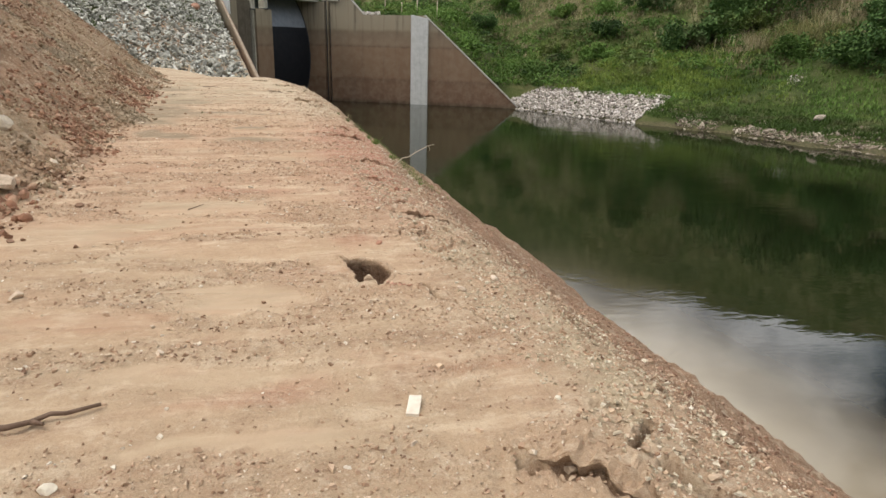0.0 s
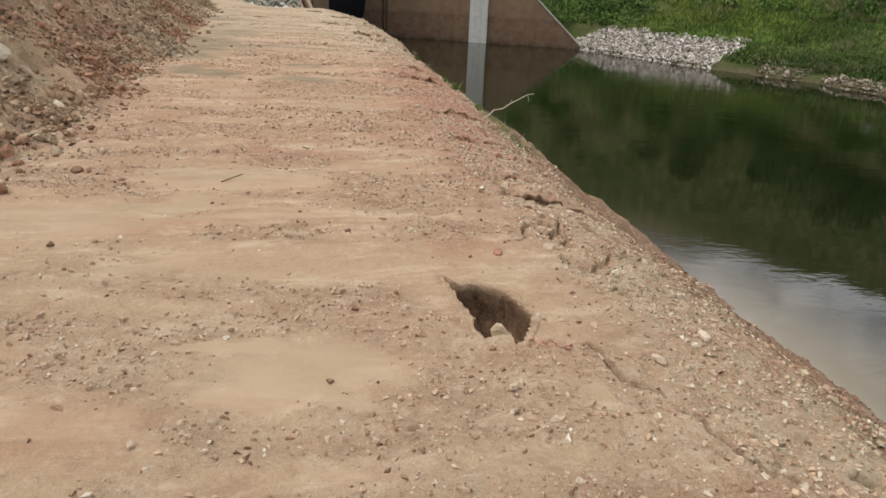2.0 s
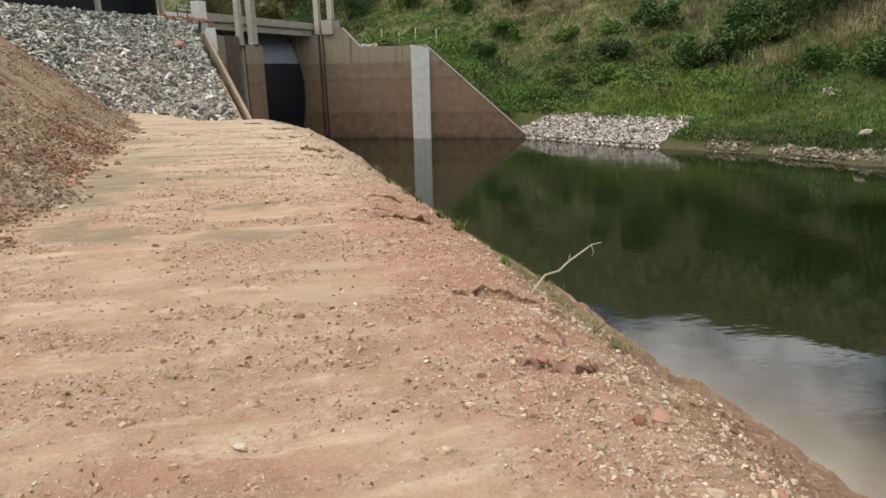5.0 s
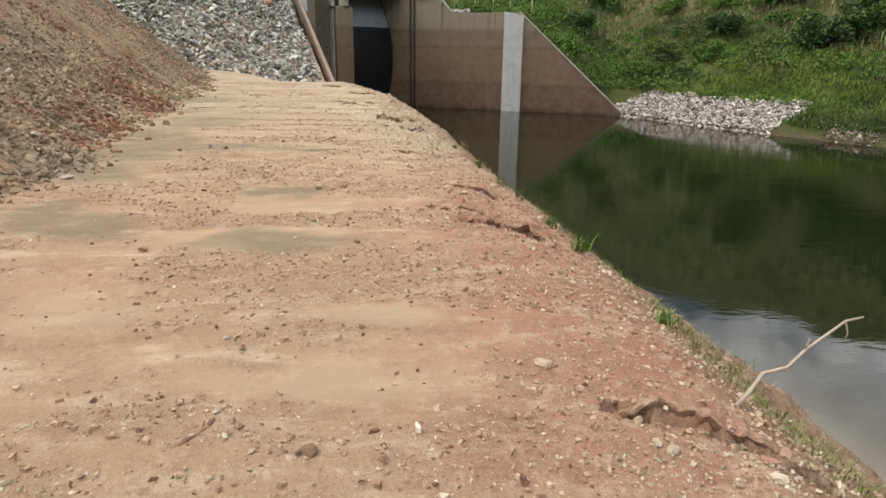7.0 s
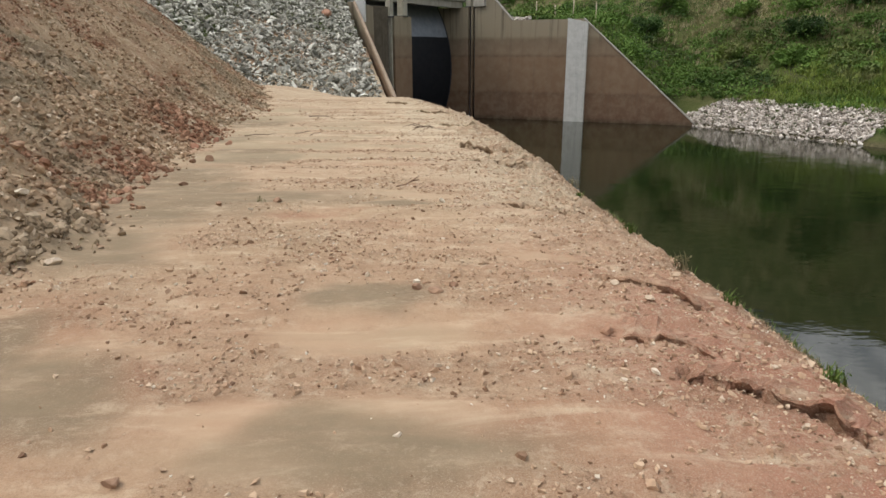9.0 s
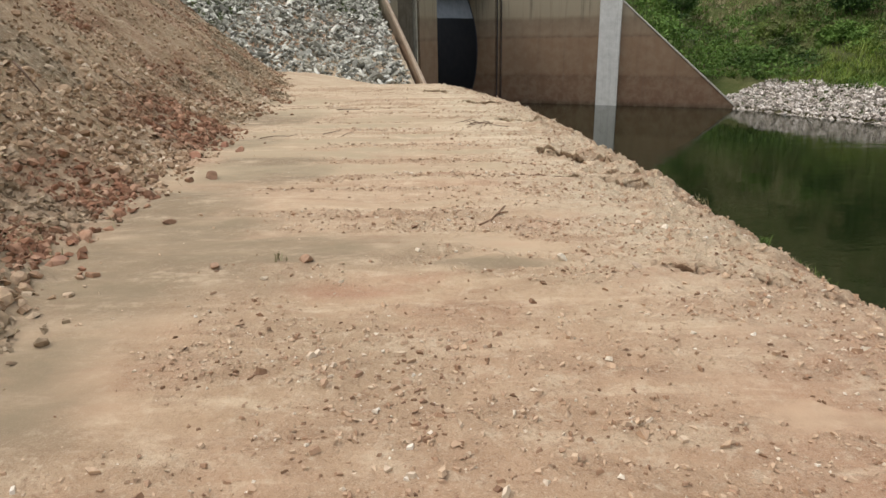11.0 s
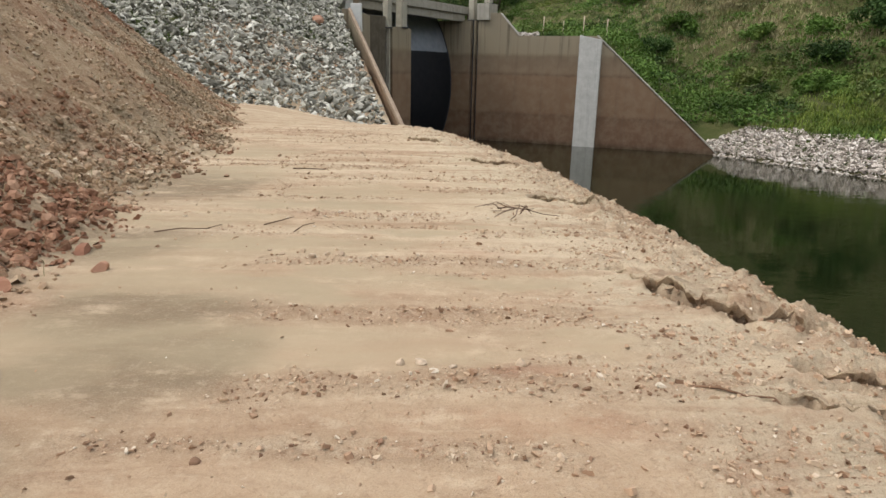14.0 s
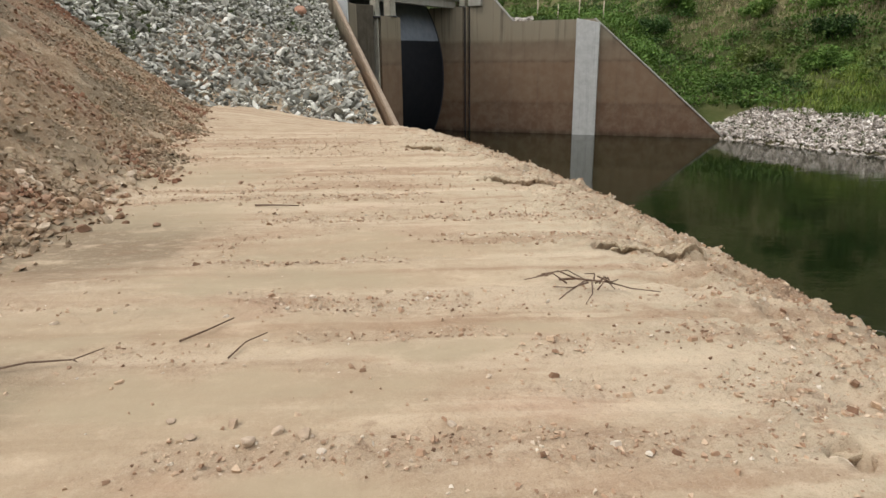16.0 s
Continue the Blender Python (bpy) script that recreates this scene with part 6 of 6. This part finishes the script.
# ---------------------------------------------------------------- gravel and clods
rng = np.random.RandomState(51)
SMALL = [rock_base(200 + i, 1, 0.26, 0.9, 4) for i in range(8)]


CHIPS = [chip_base(600 + i) for i in range(8)]


def track_points(n, y0, y1):
    y = y0 + (y1 - y0) * rng.rand(n) ** 1.15
    lo, hi = np.interp(y, TOE_Y, TOE_X), np.interp(y, EDGE_Y, EDGE_X) + 0.25
    x = lo + (hi - lo) * rng.rand(n)
    # gathered where the surface is loose
    w = 0.006 + 0.95 * crumb(x, y) ** 2.6
    k = (rng.rand(n) < np.clip(w, 0, 1)) & ~in_hole(x, y)
    return x[k], y[k]


FLAKES = [flake_base(640 + i) for i in range(14)]
for count, y1, bases, lo, grow, shape, cap, mat, lab in (
    (96000, 30, CHIPS, 0.0036, 0.0030, 0.8, 0.016, PEBBLE, "fine tan and brown gravel scattered over the track"),
    (80000, 28, FLAKES, 0.0060, 0.0039, 1.0, 0.026, PEBBLE, "flat tan and cream stone flakes scattered over the track"),
    (3800, 28, FLAKES, 0.011, 0.005, 1.2, 0.03, PEBBLE, "coarse tan and brown flakes scattered over the track"),
    (7500, 28, FLAKES, 0.0050, 0.0040, 1.0, 0.022, BROWN_STONE, "dark soil crumbs and bark bits scattered over the track"),
):
    x, y = track_points(count, 1.8, y1)
    size = np.minimum((lo + grow * rng.gamma(shape, 0.9, len(x))) * (1 + 0.010 * y), cap)
    pos = np.stack([x, y, land_z(x, y, True) + size * 0.24], -1)
    dark = mat is BROWN_STONE
    tagged(new("crumbs" if dark else "gravel", scatter_mesh("crumbs" if dark else "gravel", bases, pos, size, mat, rng, 0.45)), lab, "soil crumbs" if dark else "gravel", kind="stuff")

# coarse flakes covering the crumbling edge, red crumbs down the shoulder
for n, lo, hi, mat, kind, lab in ((13000, -0.85, 0.05, RIM_STONE, "gravel", "coarse olive-tan flakes covering the crumbling bank edge"), (12000, -0.05, 0.95, SHOULDER, "crumbs", "reddish brown soil crumbs on the shoulder of the bank")):
    y = 1.9 + 7.6 * rng.rand(n) ** 1.3
    x = np.interp(y, EDGE_Y, EDGE_X) + rng.uniform(lo, hi, n)
    k = fbm(x * 5, y * 4, 4, 0.7) > 0.44
    x, y = x[k], y[k]
    size = np.minimum(0.005 + 0.0045 * rng.gamma(1.0, 0.9, len(x)), 0.026)
    pos = np.stack([x, y, land_z(x, y, True) + size * 0.2], -1)
    tagged(new(kind, scatter_mesh(kind, FLAKES, pos, size, mat, rng, 0.6)), lab, "gravel" if kind == "gravel" else "soil crumbs", kind="stuff")

# crust slabs lifted along the cracks


def crust_slab(pts, lift, seed):
    """A tongue of dried crust whose broken lip overhangs the crack."""
    q = np.random.RandomState(seed)
    pts = np.array(pts)
    seg = np.r_[0, np.cumsum(np.hypot(*np.diff(pts, axis=0).T))]
    n = max(14, int(seg[-1] / 0.022))
    s = np.linspace(0, 1, n)
    cx, cy = np.interp(s * seg[-1], seg, pts[:, 0]), np.interp(s * seg[-1], seg, pts[:, 1])
    d = np.stack([np.gradient(cx), np.gradient(cy)], -1)
    d /= np.linalg.norm(d, axis=1, keepdims=True)
    nrm = np.stack([-d[:, 1], d[:, 0]], -1)
    cell = s * seg[-1] * 17 + 0.6 * fbm(s * seg[-1] * 9, s * 0 + seed, 2)
    jag = (q.rand(400)[np.floor(cell).astype(int) % 400] - 0.5) * 0.045 + (fbm(s * seg[-1] * 7 + seed * 3.7, s * 0 + 1, 4, 0.65) - 0.5) * 0.08
    env = np.clip(np.minimum(s, 1 - s) * 5, 0, 1) ** 0.7 * np.clip(2.6 * fbm(s * seg[-1] * 5 + seed, s * 0, 3) - 0.45, 0.3, 1.1) * (0.7 + 0.6 * q.rand(400)[np.floor(cell).astype(int) % 400])
    reach = 0.22 + 0.16 * fbm(s * 3 + seed * 2, s * 0 + 7, 2)
    rows = []
    for back, fall in ((0.14, -0.15), (0.02, -0.05), (0.0, -0.012), (0.02, 0.0), (0.10, 0), (0.28, 0), (0.5, 0), (0.75, 0), (1.0, -0.03)):
        off = jag + (back if fall < -0.04 else back * reach)
        x, y = cx + nrm[:, 0] * off, cy + nrm[:, 1] * off
        v = 0 if fall < -0.04 else back
        z = land_z(x, y, True) - breaks(x, y) + (0.6 if pts[0, 1] < 12 else 0.85) * lift * env * (1 - v) ** 1.3 + fall + 0.045 * (fbm(x * 22, y * 22, 3, 0.7) - 0.5) - 0.02 * (1 - np.clip(env * 3, 0, 1))
        rows.append(np.stack([x, y, z], -1))
    m = len(rows)
    i = np.arange(m * n).reshape(m, n)
    f = np.stack([i[:-1, :-1], i[:-1, 1:], i[1:, 1:], i[1:, :-1]], -1).reshape(-1, 4)
    me = mesh_from("crust_slab", np.concatenate(rows), f, EARTH, False)
    me.attributes.new("crumb", "FLOAT", "POINT").data.foreach_set("value", np.full(m * n, 0.9, np.float32))
    # painted shade on the underside and face of the lip
    me.attributes.new("recess_shade", "FLOAT", "POINT").data.foreach_set("value", np.repeat((0.7, 0.4, 0.0, 0, 0, 0, 0, 0, 0), n).astype(np.float32))
    ob = new("crust_slab", me)
    ob.parent = path
    return ob


for i, (pts, w, deep, lift) in enumerate(BREAKS):
    if lift >= 0.03:
        crust_slab(pts, lift, i)


def hollow():
    """The washed-out hole: a broken rim over an undercut chamber."""
    q = np.array(HOLE + HOLE[:1])
    seg = np.r_[0, np.cumsum(np.hypot(*np.diff(q, axis=0).T))]
    n = 110
    s = np.linspace(0, seg[-1], n, endpoint=False)
    ring = np.stack([np.interp(s, seg, q[:, 0]), np.interp(s, seg, q[:, 1])], -1)
    c = np.array((0.86, 5.5))
    out = (ring - c) / np.linalg.norm(ring - c, axis=1, keepdims=True)
    rows = []
    for i, (grow, fall, jag) in enumerate(((0.055, -0.012, 0), (0.04, 0.005, 0), (0.012, 0.008, 0.012), (-0.004, -0.008, 0.02), (0.008, -0.045, 0.03), (0.03, -0.11, 0.05), (0.035, -0.18, 0.06), (0.0, -0.27, 0.06))):
        wob = (fbm(s * 26 + i * 0.8, s * 0 + i * 0.6, 4, 0.65) - 0.5) * jag * 1.6
        r = ring + out * (grow + wob)[:, None]
        z = land_z(r[:, 0], r[:, 1], True) - breaks(r[:, 0], r[:, 1]) + fall + (fbm(s * 30 + 7, s * 0 + i, 3) - 0.5) * jag
        rows.append(np.column_stack([r, z]))
    for f, z in ((0.55, -0.31), (0.05, -0.34)):
        rows.append(np.column_stack([c + (ring - c) * f, np.full(n, z) + (fbm(ring[:, 0] * 20, ring[:, 1] * 20, 3) - 0.5) * 0.08]))
    m = len(rows)
    i = np.arange(m * n).reshape(m, n)
    j = np.roll(i, -1, axis=1)
    f = np.stack([i[:-1], j[:-1], j[1:], i[1:]], -1).reshape(-1, 4)
    me = mesh_from("hollow", np.concatenate(rows), f, EARTH, True)
    me.attributes.new("crumb", "FLOAT", "POINT").data.foreach_set("value", np.full(m * n, 0.7, np.float32))
    # painted shade, deepening from the rim down into the chamber
    me.attributes.new("recess_shade", "FLOAT", "POINT").data.foreach_set("value", np.repeat((0, 0, 0.05, 0.45, 0.85, 1, 1, 1, 1, 1), n).astype(np.float32))
    ob = new("hollow", me)
    ob.parent = path
    tagged(ob, "hole washed out of the track, its inside coloured dark for shade")


hollow()
stone(0.845, 5.205, 0.085, TAN_LUMP, "tan earth lump standing in the washed-out hole", "", 1.3, 0.75, "earth_lump")
for x, y, r in ((0.95, 5.15, 0.024), (0.975, 5.13, 0.03), (1.00, 5.13, 0.022), (1.02, 5.10, 0.028), (1.05, 5.09, 0.02), (1.08, 5.08, 0.024), (0.93, 5.11, 0.018), (1.10, 5.10, 0.016), (0.985, 5.10, 0.018), (1.03, 5.14, 0.016), (0.96, 5.09, 0.014), (1.06, 5.12, 0.014)):
    stone(x, y, r, RED_ROCK, "crumbling reddish lump beside the washed-out hole", "soil lumps by the hole")

# broken lumps lying along the cracks
LUMP_MESH = [mesh_from("lump", *rock_base(260 + i, 2, 0.2, 1.0), EARTH, False) for i in range(8)]
for i, (pts, w, deep, lift) in enumerate(BREAKS):
    if lift < 0.03:
        continue
    pts = np.array(pts)
    for j in range(int(5 + 50 * lift)):
        f = rng.rand() * (len(pts) - 1)
        a = int(f)
        c = pts[a] + (pts[a + 1] - pts[a]) * (f - a) + rng.normal(0, 0.035, 2)
        r = min(0.007 + 0.008 * rng.gamma(1.2, 0.8), 0.026)
        ob = new("lump", LUMP_MESH[(i + j) % 8])
        ob.scale = (r * rng.uniform(0.8, 1.5), r, r * rng.uniform(0.6, 1.0))
        ob.rotation_euler = tuple(rng.uniform(-0.6, 0.6, 2)) + (rng.uniform(0, 6.28),)
        ob.location = (c[0], c[1], gz(c[0], c[1]) + r * 0.3)
        ob.parent = path

# rubble on the spoil slope
bank = thing("spoil_slope", (-3, 15, 0), "slope of loose red and brown rubble beside the track", "slope", kind="structure")


def slope_points(n, y0, y1, top):
    y = y0 + (y1 - y0) * rng.rand(n) ** 1.15
    up = top * rng.rand(n) ** 1.5
    x = np.interp(y, TOE_Y, TOE_X) + (fbm(y * 0.7 + 31, y * 0 + 8, 3) - 0.5) * 0.7 + 0.06 + 0.32 * rng.rand(n) ** 2 * (rng.rand(n) < 0.35) - up
    return x, y, up


for count, bases, lo, grow, cap, word in ((65000, CHIPS, 0.009, 0.007, 0.035, "finest"), (46000, FLAKES, 0.011, 0.010, 0.045, "fine"), (12000, SMALL, 0.014, 0.013, 0.06, "coarse")):
    x, y, up = slope_points(count, 2, 36, 6.0)
    clump = fbm(x * 0.8, y * 0.8, 3)
    k = rng.rand(len(x)) < np.clip(0.40 + 2.4 * (clump - 0.42) + 0.25 * np.exp(-up / 0.6), 0.10, 1)
    x, y, up = x[k], y[k], up[k]
    size = np.minimum((lo + grow * rng.gamma(1.0, 0.9, len(x))) * (1 + 0.35 * np.exp(-up / 0.7)) * (1 + 0.015 * y), cap)
    pos = np.stack([x, y, land_z(x, y, True) + size * 0.22], -1)
    rub = new("rubble", scatter_mesh("rubble", bases, pos, size, CLOD, rng, 0.9))
    rub.parent = bank
    rub.location = -bank.location
    tagged(rub, word + " red and tan rubble lying loose", kind="stuff")
x, y, up = slope_points(300, 7, 26, 1.3)
CLOD_MESH = [mesh_from("clod", *rock_base(230 + i, 2, 0.24, 1.1, 5, 0.55, 0.9), CLOD, False) for i in range(8)]
for i in range(300):
    r = min(0.02 + 0.014 * rng.gamma(1.3, 0.9), 0.066)
    ob = new("clod", CLOD_MESH[i % len(CLOD_MESH)])
    ob.scale = (r, r, r * 0.85)
    ob.rotation_euler = tuple(rng.uniform(-1, 1, 2)) + (rng.uniform(0, 6.28),)
    ob.parent = bank
    ob.location = Vector((x[i], y[i], gz(x[i], y[i]) + r * 0.25)) - bank.location

# fine dry stalks on the spoil slope
x, y, up = slope_points(11000, 4, 34, 5.8)
pos = np.stack([x, y, land_z(x, y, True)], -1)
tagged(new("dry_stalk", blades(rng, pos, 0.075, 0.003, 2.6, GRASS_DRY, "dry_stalk")), "dry stalks lying on the spoil slope", "grass", kind="stuff")

# ---------------------------------------------------------------- riprap on the dam face
rip = thing("riprap", (-5, 45, 2), "bank of loose grey angular riprap below the dam crest", "riprap", kind="structure")
n = 50000
a = rng.uniform(-2, 34, n)
d = rng.uniform(-0.4, 20, n)
p = CREST + np.array((2.2, 3.1)) - a[:, None] * ACROSS + d[:, None] * UP
x, y = p[:, 0], p[:, 1]
rz = riprap_z(x, y)
wx = np.interp(y, (38.5, 54.5, 63.2), (-1.85, -5.15, -5.9))
ok = (x < wx) & (rz > path_z(x, y, False) - 0.25) & (rz > -1.3)
x, y, rz = x[ok], y[ok], rz[ok]
size = np.clip(0.05 + 0.05 * rng.gamma(1.4, 0.75, len(x)), 0.05, 0.36)
pos = np.stack([x, y, rz + rng.uniform(-0.05, 0.17, len(x))], -1)
BIG = [(v * (1.28, 0.85, 0.75), f) for v, f in (rock_base(400 + i, 1, 0.32, 0.8) for i in range(12))]
order = np.argsort(y + 0.6 * x)
near, rest = order[:300], order[300:]
mesh_rest = new("stones", scatter_mesh("stones", BIG, pos[rest], size[rest], RIPRAP, rng, 0.9))
mesh_rest.parent = rip
mesh_rest.location = -rip.location
tagged(mesh_rest, "grey and white angular stones", kind="stuff")
RIP_MESH = [mesh_from("riprap_stone", v, f, RIPRAP, False) for v, f in BIG]
for i in near:
    ob = new("riprap_stone", RIP_MESH[i % len(RIP_MESH)])
    ob.scale = (size[i],) * 3
    ob.rotation_euler = tuple(rng.uniform(-0.9, 0.9, 2)) + (rng.uniform(0, 6.28),)
    ob.parent = rip
    ob.location = Vector(pos[i]) - rip.location
stone_red = new("boulder", mesh_from("boulder", *ROCKS[3], RED_ROCK, False))
stone_red.scale = (0.36, 0.36, 0.3)
stone_red.location = (-5.7, 49.5, float(riprap_z(np.array(-5.7), np.array(49.5))) + 0.18)
tagged(stone_red, "rust-red boulder among the grey riprap", "boulder")

m = 260
a, d = rng.uniform(0.2, 5.0, m), rng.uniform(-0.5, 0.5, m)
q = CREST + np.array((2.2, 3.1)) - a[:, None] * ACROSS + d[:, None] * UP
pos = np.column_stack([q, riprap_z(q[:, 0], q[:, 1]) + 0.12 + rng.uniform(0, 0.1, m)])
tagged(new("red_soil", scatter_mesh("red_soil", BIG, pos, rng.uniform(0.08, 0.2, m), RED_ROCK, rng, 0.9)), "lumps of red soil along the crest edge", "soil", kind="stuff")

# ---------------------------------------------------------------- pale rocks on the far shore
n = 25000
x, y = rng.uniform(20, 36, n), rng.uniform(48, 67, n)
z = land_z(x, y)
top = -2.85 + 0.5 * (fbm(x * 0.5, y * 0.5, 3) - 0.5)
b = (x - SLOT[0]) * WING_BACK[0] + (y - SLOT[1]) * WING_BACK[1]
s = (x - SLOT[0]) * WING[0] + (y - SLOT[1]) * WING[1]
ok = (z > WATER_Z - 0.25) & (z < top) & (shore_dist(x, y) < 5.2) & ((s > 19.3) | (b > 0.5)) & (0.48 * x - 0.88 * y < -32.5 + 1.6 * (fbm(x * 0.6, y * 0.6, 2) - 0.5))
x, y, z = x[ok], y[ok], z[ok]
pos = np.stack([x, y, z + rng.uniform(0.0, 0.14, len(x))], -1)
size = np.clip(0.06 + 0.05 * rng.gamma(1.5, 0.75, len(x)), 0.06, 0.32)
tagged(new("shore_rocks", scatter_mesh("shore_rocks", BIG, pos, size, PALE_ROCK, rng, 0.9)), "bank of pale broken rocks at the water's edge", "rocks", kind="stuff")
n = 11000
y = rng.uniform(24, 54, n)
x = np.interp(y, [q[1] for q in SHORE[::-1]], [q[0] for q in SHORE[::-1]]) + rng.uniform(-0.6, 4.2, n)
z = land_z(x, y)
ok = (z > WATER_Z - 0.12) & (z < -3.6 + 0.9 * (fbm(x * 0.8, y * 0.8, 2) - 0.5)) & (fbm(x * 0.5, y * 0.5, 3) > 0.40) & (rng.rand(n) < 0.7)
x, y, z = x[ok], y[ok], z[ok]
pos = np.stack([x, y, z + 0.03], -1)
tagged(new("shore_rocks", scatter_mesh("shore_rocks", BIG, pos, np.clip(0.05 + 0.055 * rng.gamma(1.0, 0.8, len(x)), 0.05, 0.34), BANK_ROCK, rng, 0.9)), "scattered pale rocks and mud along the shore", "rocks", kind="stuff")
# rocks behind the notch of the wing wall
n = 120
s, b = rng.uniform(2.6, 4.6, n), rng.uniform(0.8, 2.6, n)
x, y = SLOT[0] + s * WING[0] + b * WING_BACK[0], SLOT[1] + s * WING[1] + b * WING_BACK[1]
pos = np.stack([x, y, np.full(n, 3.75) + rng.uniform(-0.3, 0.35, n)], -1)
tagged(new("notch_rocks", scatter_mesh("notch_rocks", BIG, pos, rng.uniform(0.12, 0.3, n), PALE_ROCK, rng, 0.9)), "pale broken rocks heaped behind the wall", "rocks", kind="stuff")
